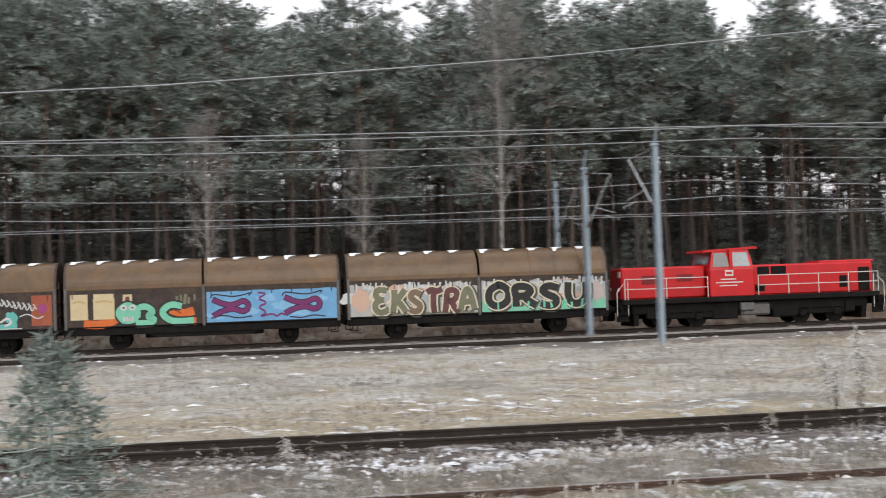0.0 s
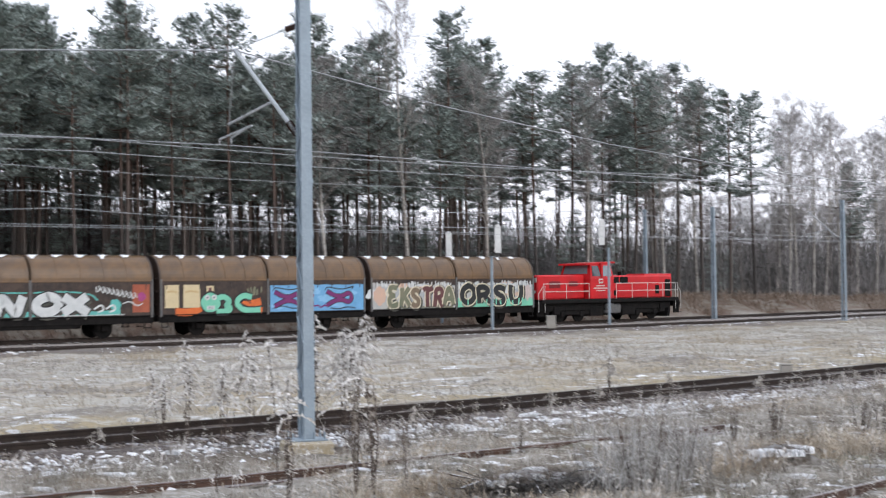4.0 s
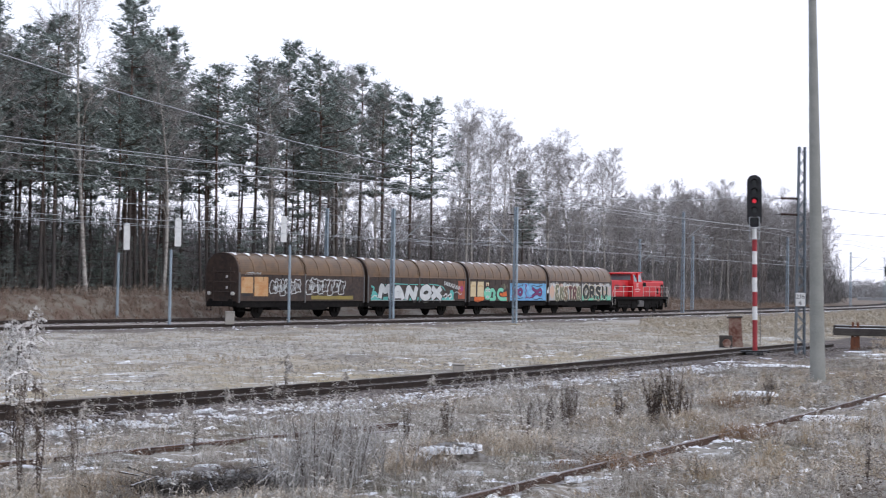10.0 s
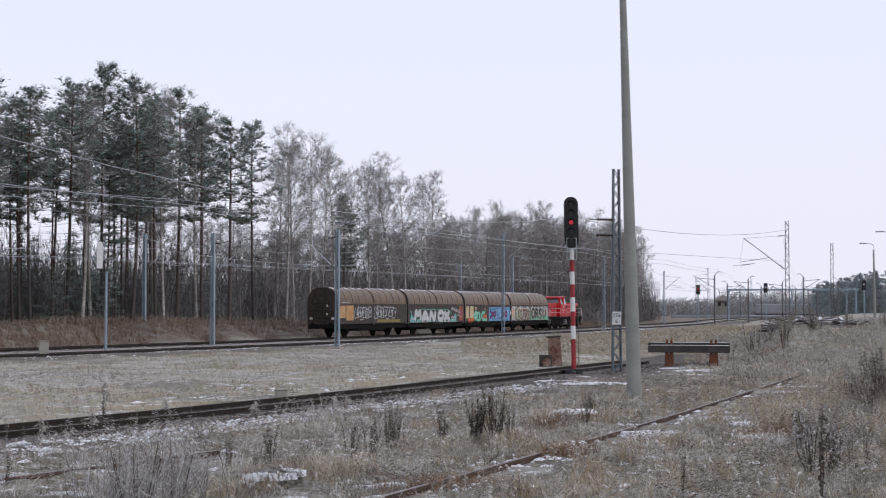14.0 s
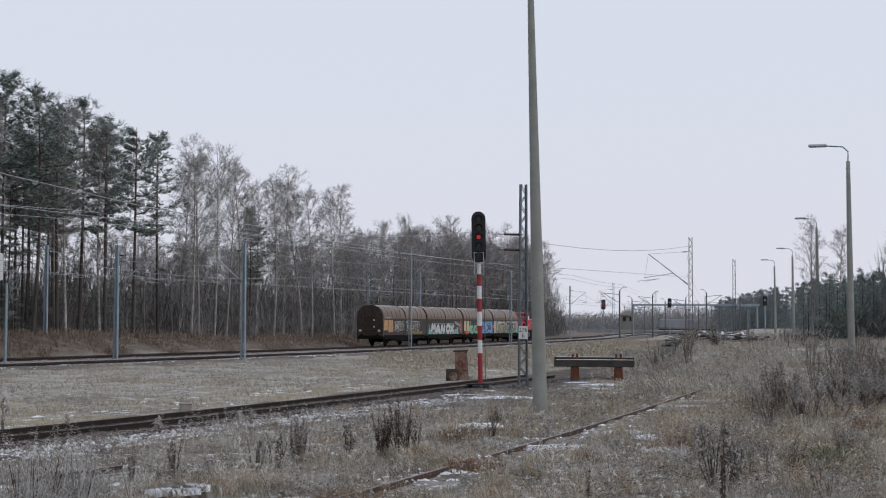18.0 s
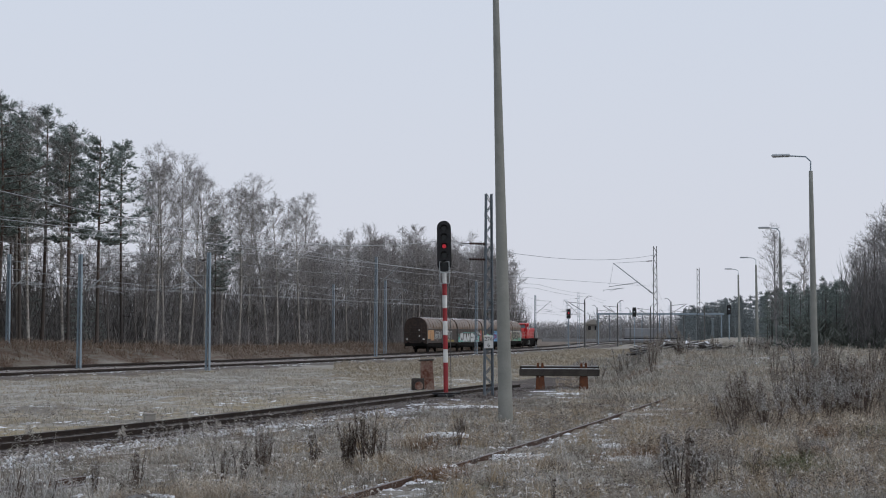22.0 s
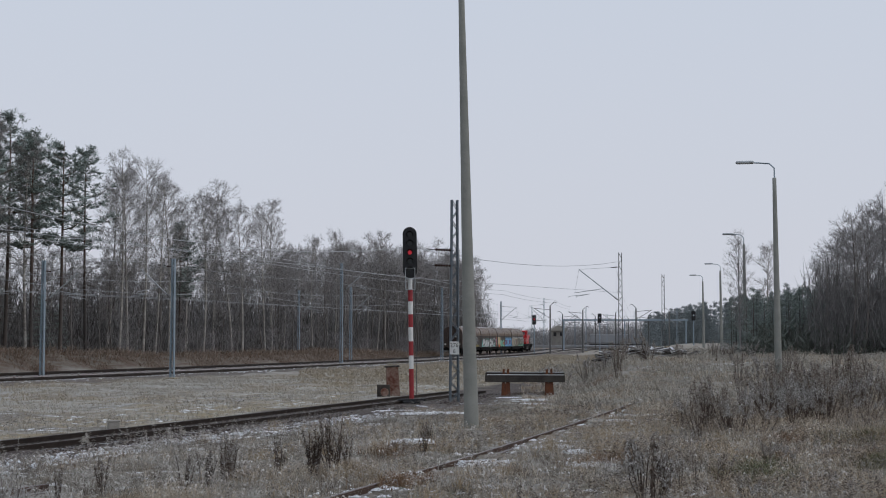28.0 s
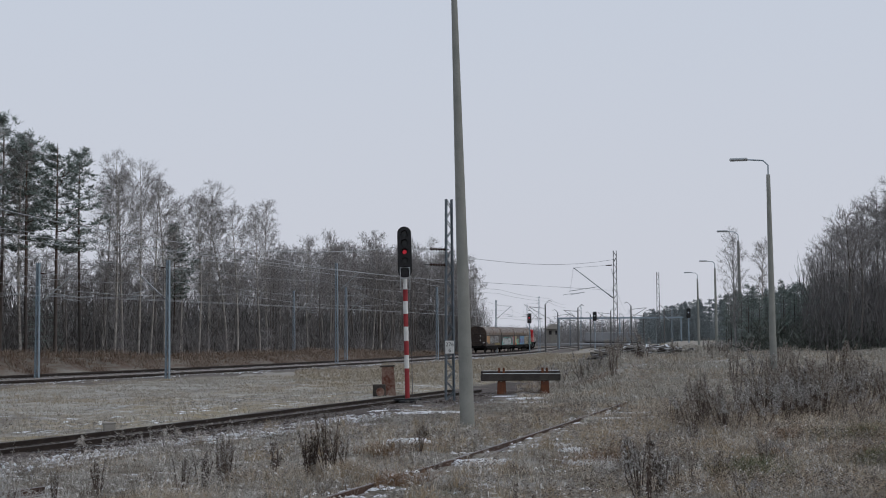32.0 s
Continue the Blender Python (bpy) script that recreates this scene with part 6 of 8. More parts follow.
def paint_mint(sp, pan):
    x0, x1 = sp
    if x0 < -1:
        for a, w in ((0.2, 0.8), (1.25, 0.98)):
            part("cream_panel", Shape().box((x0 + a + w / 2, SIDE - 0.005, 2.08), (w, 0.012, 1.2), 0.004), CREAM, pan)
            ribbon("panel_stain", [(x0 + a + 0.1, 2.3), (x0 + a + w * 0.5, 2.36), (x0 + a + w - 0.1, 2.28)], 0.1, G_OCHRE, pan, 5)
        slab("notice", x0 + 2.62, x0 + 3.05, 2.22, 2.62, CREAM, pan, 1)
        slab("notice_mark", x0 + 2.74, x0 + 2.93, 2.32, 2.52, G_MAROON, pan, 2)
        ribbon("sprayed_flame", [(x0 + 0.8, 1.28), (x0 + 1.6, 1.22), (x0 + 2.2, 1.4), (x0 + 2.6, 1.75)], 0.4, G_ORNG, pan, 2)
        ribbon("sprayed_flame", [(x1 - 1.5, 1.85), (x1 - 0.9, 1.6), (x1 - 0.4, 1.75)], 0.4, G_ORNG, pan, 2)
        ribbon("sprayed_flame", [(x1 - 1.5, 1.3), (x1 - 0.9, 1.3), (x1 - 0.3, 1.25)], 0.36, G_ORNG, pan, 2.1)
        for lay, extra, m in ((2.5, 0.09, G_BLACK), (3, 0.0, G_MINT)):
            blob("mint_head", x0 + 2.85, 1.72, 0.58 + extra, 0.52 + extra, m, pan, lay, 40, 0.05)
            for j, pts in enumerate((((3.35, 1.98), (3.7, 2.05), (4.05, 1.75), (3.7, 1.55), (4.1, 1.42), (3.9, 1.24), (3.2, 1.24)), ((5.35, 1.98), (4.8, 2.12), (4.35, 1.72), (4.75, 1.32), (5.3, 1.26), (5.9, 1.3)))):
                ribbon("mint_stroke", [(x0 + a, b) for a, b in pts], 0.3 + extra * 1.6, m, pan, lay + 0.2 * j)
        ribbon("dark_curl", [(x0 + 4.6, 1.72), (x0 + 4.95, 1.86), (x0 + 5.3, 1.66)], 0.05, G_BLACK, pan, 5)
        for dx in (-0.2, 0.2):
            blob("painted_eye", x0 + 2.85 + dx, 2.0, 0.16, 0.14, G_WHITE, pan, 8, 3, 0.03)
            blob("painted_pupil", x0 + 2.85 + dx, 1.99, 0.05, 0.05, G_BLACK, pan, 9, 3, 0.03)
        slab("painted_teeth", x0 + 2.62, x0 + 3.08, 1.36, 1.56, G_WHITE, pan, 8)
        for dx in (0.12, 0.24, 0.35):
            ribbon("tooth_gap", [(x0 + 2.62 + dx, 1.37), (x0 + 2.62 + dx, 1.55)], 0.025, G_BLACK, pan, 9, rounds=0)
        drips(x1 - 1.2, x1 - 0.3, 2.4, 6, G_OLIVE, pan, 43)
    else:
        slab("blue_field", x0 + 0.08, x1 - 0.05, 1.16, 2.62, G_BLUE, pan, 1, 0.05, 12)
        for k in range(7):
            blob("pale_cloud", x0 + 0.5 + 0.8 * k, 1.45 + 0.9 * ((k * 0.618) % 1), 0.45, 0.2, G_PALEBLUE, pan, 1.3 + 0.05 * k, 70 + k, 0.3)
        for ox, sg in ((0.35, 1), (3.75, 1)):
            loop = [(0.0, 2.25), (0.55, 1.98), (1.05, 1.95), (1.5, 2.18), (1.75, 1.88), (1.5, 1.58), (1.05, 1.78), (0.55, 1.72), (0.0, 1.45)]
            ribbon("loop_outline", [(x0 + ox + a, b) for a, b in loop], 0.3, G_BLACK, pan, 2)
            ribbon("plum_loop", [(x0 + ox + a, b) for a, b in loop], 0.22, G_PURP, pan, 2.6)
            ribbon("dark_curl", [(x0 + ox + a, b) for a, b in ((-0.1, 2.3), (0.0, 2.5), (0.5, 2.42), (1.0, 2.34), (1.5, 2.42), (1.85, 2.54), (1.7, 2.36))], 0.06, G_BLACK, pan, 3)
        ribbon("plum_scribble", [(x0 + 2.5, 2.5), (x0 + 2.95, 2.45), (x0 + 2.45, 2.2), (x0 + 3.0, 2.02), (x0 + 2.45, 1.8), (x0 + 2.95, 1.55), (x0 + 2.5, 1.32), (x0 + 3.2, 1.5), (x0 + 3.35, 1.3), (x0 + 3.6, 1.5), (x0 + 3.75, 1.38)], 0.09, G_PURP, pan, 2)
        ribbon("dark_scrawl", [(x0 + 0.25, 1.35), (x0 + 0.9, 1.5), (x0 + 1.5, 1.3), (x0 + 2.2, 1.4)], 0.06, G_BLACK, pan, 2)
        ribbon("dark_scrawl", [(x0 + 4.0, 1.3), (x0 + 4.6, 1.22), (x0 + 5.1, 1.36), (x0 + 5.7, 1.26)], 0.06, G_BLACK, pan, 2)


def paint_silver(sp, pan):
    x0, x1 = sp
    if x0 < -1:
        slab("sprayed_band", x0 + 0.3, x1 - 0.03, 1.18, 1.42, G_TURQ, pan, 1, 0.1, 15)
        blob("sprayed_drop", x0 + 0.75, 1.55, 0.4, 0.3, G_TURQ, pan, 1.4, 16)
        ribbon("turquoise_swirl", [(x0 + 0.35, 2.2), (x0 + 0.75, 2.1), (x0 + 0.5, 1.82), (x0 + 1.05, 1.72), (x0 + 0.6, 1.5), (x0 + 1.2, 1.4)], 0.14, G_TURQ, pan, 2)
        ribbon("white_swirl", [(x0 + 0.4, 1.35), (x0 + 0.8, 1.6), (x0 + 1.15, 1.38)], 0.1, G_WHITE, pan, 3)
        sprayed_word("MAN", x0 + 1.2, 1.3, 1.62, 0.92, (G_WHITE,), G_BLACK, pan, 0.46, 0.13, 3, 5)
        ribbon("turquoise_edge", [(x0 + 1.2, 2.2), (x0 + 2.6, 2.42), (x0 + 4.4, 2.38), (x1 - 0.1, 2.36)], 0.07, G_TURQ, pan, 2)
    else:
        slab("sprayed_band", x0 + 0.03, x0 + 4.6, 1.18, 1.42, G_TURQ, pan, 1, 0.1, 17)
        sprayed_word("OX", x0 - 0.02, 1.3, 1.5, 0.92, (G_WHITE,), G_BLACK, pan, 0.46, 0.13, 3, 6)
        ribbon("turquoise_edge", [(x0 + 0.1, 2.36), (x0 + 1.4, 2.42), (x0 + 3.0, 2.3), (x0 + 3.4, 1.95)], 0.07, G_TURQ, pan, 2)
        for dx in (0.0, 0.62):
            ribbon("white_swirl", [(x0 + 3.2 + dx, 1.5), (x0 + 3.6 + dx, 1.75), (x0 + 3.75 + dx, 1.45), (x0 + 3.4 + dx, 1.35)], 0.1, G_WHITE, pan, 2.4)
        blob("sprayed_drop", x0 + 4.35, 1.7, 0.3, 0.3, G_TURQ, pan, 2, 16)
        slab("rust_field", x1 - 1.05, x1 - 0.12, 1.3, 2.72, G_RUST, pan, 1)
        blob("sprayed_patch", x1 - 0.55, 2.1, 0.22, 0.22, spray("magenta_spray", (0.35, 0.06, 0.2)), pan, 2, 18)
        rg = np.random.default_rng(88)
        for k in range(9):
            x, z = x0 + 3.3 + 0.24 * k, 2.52 - 0.045 * k
            ribbon("white_scribble", [(x, z + 0.12), (x + 0.2 * rg.random(), z - 0.22), (x + 0.24, z + 0.05), (x + 0.1, z + 0.2), (x + 0.3, z - 0.1)], 0.055, G_WHITE, pan, 3 + 0.1 * k)
        ribbon("white_scribble", [(x1 - 1.6, 1.75), (x1 - 1.2, 1.9), (x1 - 0.8, 1.6), (x1 - 0.5, 1.75)], 0.055, G_WHITE, pan, 3)
    ribbon("white_line", [(x0 + 0.4, 1.2), (x1 - 1.5, 1.2)], 0.04, G_WHITE, pan, 7)


def paint_outline(sp, pan):
    x0, x1 = sp
    if x0 < -1:
        for a, w, m, z0, z1 in ((0.15, 1.1, spray("orange_ochre_paint", (0.42, 0.2, 0.075), (0.5, 0.34, 0.18), 1.6, 0.4), 1.65, 2.7), (1.38, 1.3, spray("orange_ochre_paint", (0.42, 0.2, 0.075)), 1.45, 2.72)):
            part("faded_panel", Shape().box((x0 + a + w / 2, SIDE - 0.005, (z0 + z1) / 2), (w, 0.012, z1 - z0), 0.004), m, pan)
        slab("dark_notice", x0 + 0.3, x0 + 1.0, 1.45, 1.75, G_BLACK, pan, 1)
        slab("white_tag", x0 + 0.5, x0 + 2.0, 2.85, 3.0, G_SILVER, pan, 3, 0.1, 20)
        cxs, z = [x0 + 3.2 + 0.48 * k for k in range(6)], 2.05
    else:
        cxs, z = [x0 + 0.35 + 0.58 * k for k in range(7)], 2.1
        slab("yellow_band", x0 + 0.6, x1 - 1.2, 1.25, 1.5, G_YELL, pan, 1, 0.05, 21)
    for k, c in enumerate(cxs):
        rg = np.random.default_rng(200 + k + int(x0 < -1) * 20)
        w, h, up = 0.27 + 0.1 * rg.random(), 0.42 + 0.22 * rg.random(), 0.12 * (k % 2)
        turn = rg.normal(0, 0.18)
        loop = [(-0.9, -1.0), (-1.1, 0.2), (-0.5, 0.9 + 0.3 * rg.random()), (0.3, 0.6), (0.9, 1.0), (1.1, 0.1), (0.5, -0.3 * rg.random()), (1.0, -0.9), (0.1, -1.0 + 0.3 * rg.random())]
        ribbon("letter_outline", [(c + w * (a + turn * b), z + up + h * b) for a, b in loop], 0.055, G_WHITE, pan, 3 + k % 2, closed=True)
        ribbon("letter_stroke", [(c + w * (-0.3 + turn), z + up + 0.35 * h), (c + 0.2 * w, z + up + 0.1), (c - 0.1 * w, z + up - 0.4 * h)], 0.05, G_SILVER, pan, 3)
        drips(c - w, c + w, z + up, 2, G_SILVER, pan, 300 + k)


RED_DARK = mat("dark_red_grille", (0.20, 0.015, 0.018), (0.14, 0.012, 0.014), 0.5, 0, 3, 40, 0.1)
TAIL_GLASS = mat("lamp_glass", (0.5, 0.5, 0.48), (0.4, 0.4, 0.4), 0.15, 0, 5, 20, 0)


# The cab glass again, with shade put into its colour for the rear side panes.
DARKGLASS = mat("shaded_window_glass", (0.04, 0.045, 0.05), (0.06, 0.065, 0.07), 0.08, 0, 1, 5, 0, coat=1.0)


def loco():
    t = thing("diesel_locomotive", "bright red diesel shunting locomotive with white handrails pulling goods wagons", "locomotive")
    part("frame", Shape().box((0, 0, 1.36), (13.3, 2.9, 0.26), 0.03).box((0, 0, 1.05), (12.9, 1.6, 0.4)), BLACK, t)
    part("rear_hood", Shape().box((-4.4, 0, 2.28), (4.3, 1.9, 1.6), 0.09), RED, t)
    part("front_hood", Shape().box((3.3, 0, 2.25), (6.5, 1.9, 1.56), 0.09), RED, t)
    part("front_hood_top", Shape().box((5.2, 0, 3.06), (2.9, 1.7, 0.16), 0.05), RED, t)
    part("cab", Shape().box((-1.05, 0, 2.15), (2.25, 2.86, 1.36), 0.05), RED, t)
    up = Shape()
    lo, hi = [(-2.2, -1.43), (0.1, -1.43), (0.1, 1.43), (-2.2, 1.43)], [(-1.95, -1.2), (-0.1, -1.2), (-0.1, 1.2), (-1.95, 1.2)]
    up.add([(x, y, 2.8) for x, y in lo] + [(x, y, 3.82) for x, y in hi], [(0, 1, 5, 4), (1, 2, 6, 5), (2, 3, 7, 6), (3, 0, 4, 7), (4, 5, 6, 7), (3, 2, 1, 0)])
    cab2 = part("cab_upper", up, RED, t)
    part("cab_roof", Shape().extrude([(-2.45, 3.72), (-2.4, 3.84), (0.32, 3.97), (0.36, 3.86)], -1.25, 1.25, axis=1), RED, t)
    part("window_post", Shape().extrude([(-1.16, 2.8), (-1.0, 2.8), (-1.0, 3.84), (-1.16, 3.84)], -1.43, -1.2, axis=1), RED, cab2)
    for sy in (-1, 1):
        n = Vector((0, sy * 0.975, 0.22))
        for wa, wb, gl in ((-0.98, -0.1, GLASS), (-2.0, -1.18, DARKGLASS)):
            wv = [(wa, sy * 1.40, 2.98), (wb, sy * 1.40, 2.98), (wb - 0.1, sy * 1.245, 3.68), (wa + (0.1 if wa < -1.5 else 0.0), sy * 1.245, 3.68)]
            part("side_window", Shape().add([Vector(p) + n * 0.012 for p in wv], [(0, 1, 2, 3)]), gl, cab2)
    for x, sg in ((-2.13, -1), (0.03, 1)):
        wv = [(x, -1.1, 3.15), (x, 1.1, 3.15), (x - sg * 0.14, 1.0, 3.7), (x - sg * 0.14, -1.0, 3.7)]
        part("end_window", Shape().add([Vector(p) + Vector((sg * 0.015, 0, 0)) for p in wv], [(0, 1, 2, 3)]), GLASS, cab2)
    for sy in (-1, 1):
        for a, b in ((-6.5, -2.3), (0.3, 6.6)):
            r = Shape()
            y = sy * 1.4
            n = 3 if a < 0 else 5
            for k in range(n):
                x = a + (b - a) * k / (n - 1)
                r.tube((x, y, 1.45), (x, y, 2.5), 0.022, n=6)
            for z in (2.0, 2.5):
                r.tube((a, y, z), (b, y, z), 0.022, n=6)
            part("handrail", r, WHITE, t)
        for x in (-6.9, 6.9):
            r = Shape()
            sg = 1 if x > 0 else -1
            r.path([(x - sg * 0.35, sy * 1.4, 2.3), (x, sy * 1.4, 1.9), (x, sy * 1.4, 0.7)], 0.022)
            r.tube((x - sg * 0.55, sy * 1.4, 2.4), (x - sg * 0.55, sy * 1.4, 0.7), 0.022, n=6)
            part("step_rail", r, WHITE, t)
            st = Shape()
            for z in (0.45, 0.8, 1.12):
                st.box((x - sg * 0.3, sy * 1.32, z), (0.6, 0.25, 0.04))
            st.box((x - sg * 0.3, sy * 1.2, 0.85), (0.6, 0.03, 0.9))
            part("step", st, BLACK, t)
    for cx in (-3.6, 3.6):
        g = Shape()
        for sy in (-1, 1):
            g.box((cx, sy * 1.0, 0.62), (3.3, 0.14, 0.34), 0.05)
            for q in (-0.9, 0.9):
                g.box((cx + q, sy * 1.1, 0.52), (0.36, 0.16, 0.36), 0.05)
                g.tube((cx + q - 0.3, sy * 1.08, 0.7), (cx + q - 0.3, sy * 1.08, 1.1), 0.09, n=10).tube((cx + q + 0.3, sy * 1.08, 0.7), (cx + q + 0.3, sy * 1.08, 1.1), 0.09, n=10)
        part("bogie", g, BLACK, t)
        for q in (-0.9, 0.9):
            w = Shape().tube((cx + q, -0.8, 0.5), (cx + q, 0.8, 0.5), 0.09, n=10)
            for sy in (-1, 1):
                w.tube((cx + q, sy * 0.68, 0.5), (cx + q, sy * 0.81, 0.5), 0.5, n=24)
            part("wheelset", w, BLACK, t)
    for x, z, w, h in ((-5.0, 2.45, 1.0, 0.45), (-3.3, 2.5, 0.8, 0.35)):
        part("grille", Shape().box((x, -0.955, z), (w, 0.03, h), 0.01), RED_DARK, t)
    for x, z, w, h in ((0.75, 2.72, 0.62, 0.42), (1.55, 2.72, 0.8, 0.42), (0.55, 1.85, 0.5, 0.35), (6.05, 2.15, 0.6, 1.2), (4.95, 2.05, 0.4, 0.6)):
        part("grille", Shape().box((x, -0.955, z), (w, 0.03, h), 0.01), BLACK, t)
    for k, (x, w) in enumerate(((-1.25, 0.8), (-1.2, 1.4), (-1.25, 0.9))):
        part("lettering_bar", Shape().box((x, -1.437, 2.35 - 0.16 * k), (w, 0.008, 0.06)), WHITE, t)
    part("emblem", Shape().box((-1.2, -1.437, 2.66), (0.42, 0.008, 0.3)), WHITE, t)
    part("emblem_bar", Shape().box((-1.2, -1.443, 2.66), (0.3, 0.008, 0.12)), RED, t)
    part("exhaust", Shape().tube((2.2, 0, 2.9), (2.2, 0, 3.3), 0.14, n=12), BLACK, t)
    for sy in (-1, 1):
        part("tool_box", Shape().box((-0.3, sy * 1.3, 0.95), (0.7, 0.25, 0.4), 0.04), DARKSTEEL, t)
        part("headlight", Shape().tube((-6.57, sy * 0.7, 2.0), (-6.64, sy * 0.7, 2.0), 0.1, n=12), TAIL_GLASS, t)
    part("white_notice", Shape().box((-6.5, -0.62, 2.75), (0.12, 0.5, 0.3), 0.01), WHITE, t)
    part("fuel_tank", Shape().box((0.2, 0, 0.8), (1.5, 2.5, 0.62), 0.08), DARKSTEEL, t)
    part("side_skirt", Shape().box((0, 0, 0.98), (12.2, 2.3, 0.5), 0.05), BLACK, t)
    for x in (-1.35, 1.75):
        part("battery_box", Shape().box((x, 0, 0.68), (1.3, 2.4, 0.66), 0.06), BLACK, t)
    for x in (-5.9, 5.9):
        part("snow_plough", Shape().extrude([(-1.1, 0.16), (1.1, 0.16), (1.2, 0.75), (-1.2, 0.75)], x - 0.12, x + 0.12), BLACK, t)
        for sy in (-1, 1):
            part("sand_box", Shape().box((x * 0.87, sy * 1.12, 0.78), (0.5, 0.3, 0.55), 0.04), BLACK, t)
    for e, sg in ((-6.65, -1), (6.65, 1)):
        part("buffer_beam", Shape().box((e, 0, 1.1), (0.14, 2.7, 0.5), 0.03), BLACK, t)
        for sy in (-1, 1):
            b = Shape().tube((e, sy * 0.875, 1.05), (e + sg * 0.45, sy * 0.875, 1.05), 0.1, n=10)
            b.tube((e + sg * 0.45, sy * 0.875, 1.05), (e + sg * 0.53, sy * 0.875, 1.05), 0.23, n=16)
            part("buffer", b, BLACK, t)
    for c in t.children_recursive:
        c.data.transform(Matrix.Diagonal((1.03, 1, 1, 1)))
    return t


train = [loco(), wagon("brown goods wagon with snowy roof and cream, black and turquoise graffiti", paint_ekstra),
         wagon("brown goods wagon with snowy roof and mint-green and blue graffiti", paint_mint),
         wagon("brown goods wagon with snowy roof and white and turquoise graffiti", paint_silver),
         wagon("last brown goods wagon with outlined graffiti and white tail lamps", paint_outline)]
TAIL = mat("pale_tail_lamp", (0.6, 0.58, 0.55), (0.5, 0.48, 0.45), 0.3, 0, 5, 30, 0)
for sy in (-1, 1):
    part("tail_lamp", Shape().tube((-WB / 2 - 0.05, sy * 1.05, 1.62), (-WB / 2 - 0.2, sy * 1.05, 1.62), 0.12, n=14), TAIL, train[4])
for z in (2.2, 2.9):
    part("end_plate", Shape().box((-WB / 2 - 0.13, -0.5, z - 0.2), (0.02, 0.16, 0.16), 0.004), TAIL, train[4])
CENTRES = [7.4, 21.4, 21.4 + WL, 21.4 + WL * 2, 21.4 + WL * 3]
RUN_T = [0, 2, 4, 6, 8, 9, 12, 13, 15, 17, 19, 22, 25, 28, 30, 32]
RUN_S = [31.7, 50.6, 69.4, 88.0, 106.4, 115.4, 142.0, 150.3, 166.0, 180.8, 194.4, 213.4, 231.2, 248.6, 259.6, 269.6]


def train_front(t):
    return float(np.interp(t, RUN_T, RUN_S))


def motions():
    """The train rolls along the main line, slowing down as it goes away."""
    for ob, back in zip(train, CENTRES):
        rows = []
        for k in range(33):
            s = train_front(k) - back
            a, b = on_line(s - 4), on_line(s + 4)
            d = b - a
            c = (a + b) / 2
            rows.append((float(k), pose(c.x, c.y, 0.0, 0, 0, math.degrees(math.atan2(d.y, d.x)))))
        walk(ob, rows)


# ---- grass, weeds and snow ----
STRAW = mat("frosted_straw_grass", (0.33, 0.265, 0.17), (0.4, 0.365, 0.31), 0.95, 0, 0.25, 1.2, 0, island=0.35, spread=0.9, world_space=True)
FROSTED = mat("hoarfrosted_grass", (0.4, 0.378, 0.34), (0.125, 0.103, 0.076), 0.95, 0, 0.6, 1.8, 0, island=0.8, spread=0.7, world_space=True)
BROWNGRASS = mat("brown_dead_grass", (0.25, 0.182, 0.115), (0.64, 0.57, 0.47), 0.95, 0, 0.55, 1.6, 0, island=0.55, spread=0.6, world_space=True)
MEADOWFROST = mat("frosted_meadow_blades", (0.46, 0.44, 0.4), (0.31, 0.275, 0.22), 0.95, 0, 0.25, 1.2, 0, island=0.35, spread=0.9, world_space=True)
STALK = mat("dark_dead_stalk", (0.05, 0.036, 0.03), (0.11, 0.085, 0.07), 0.9, 0, 3, 20, 0, rand=0.5)
PLUME = mat("frosted_seed_plume", (0.36, 0.325, 0.28), (0.62, 0.595, 0.56), 0.95, 0, 2, 10, 0, island=0.9, spread=0.8)
PLUME_WHITE = mat("white_frosted_seed_plume", (0.42, 0.395, 0.36), (0.74, 0.72, 0.7), 0.95, 0, 2, 10, 0, island=0.9, spread=0.8)
PLUME_DIM = mat("brown_seed_plume", (0.15, 0.115, 0.085), (0.46, 0.425, 0.38), 0.95, 0, 2, 10, 0, island=0.9, spread=0.8)
PLUME_GREY = mat("frost_grey_seed_plume", (0.17, 0.145, 0.12), (0.6, 0.58, 0.555), 0.95, 0, 2, 10, 0, island=0.9, spread=0.8)
ru = np.random.default_rng(31)


def grass(name, label, xy, h, w, blades, material, arch=0.5):
    """Tufts of bent blades at the points xy."""
    n = len(xy)
    z = ground_z(xy[:, 0], xy[:, 1])
    N = n * blades
    o = np.repeat(np.column_stack([xy, z - 0.02]), blades, 0)
    o[:, :2] += ru.normal(0, 0.05, (N, 2))
    a = ru.random(N) * 6.283
    H = np.repeat(h, blades) * (0.5 + 0.8 * ru.random(N))
    lean = arch * H * (0.3 + ru.random(N))
    d = np.column_stack([np.cos(a), np.sin(a), np.zeros(N)])
    side = np.column_stack([-np.sin(a + 0.7), np.cos(a + 0.7), np.zeros(N)]) * (w * (0.6 + 0.8 * ru.random(N)))[:, None]
    mid = o + d * (lean * 0.35)[:, None]
    mid[:, 2] += H * 0.65
    tip = o + d * lean[:, None]
    tip[:, 2] += H * (0.75 + 0.3 * ru.random(N))
    up = (mid - o) * 0.12
    v = np.stack([o - side, o + side, mid + up, mid - side * 0.8, mid + side * 0.8, tip], 1).reshape(-1, 3)
    k = 6 * np.arange(N)[:, None]
    t = np.concatenate([k + np.array([0, 1, 2]), k + np.array([3, 4, 5])], 0)
    return single(name, np_mesh(name, v, t, material), material, label, "grass", kind="stuff")


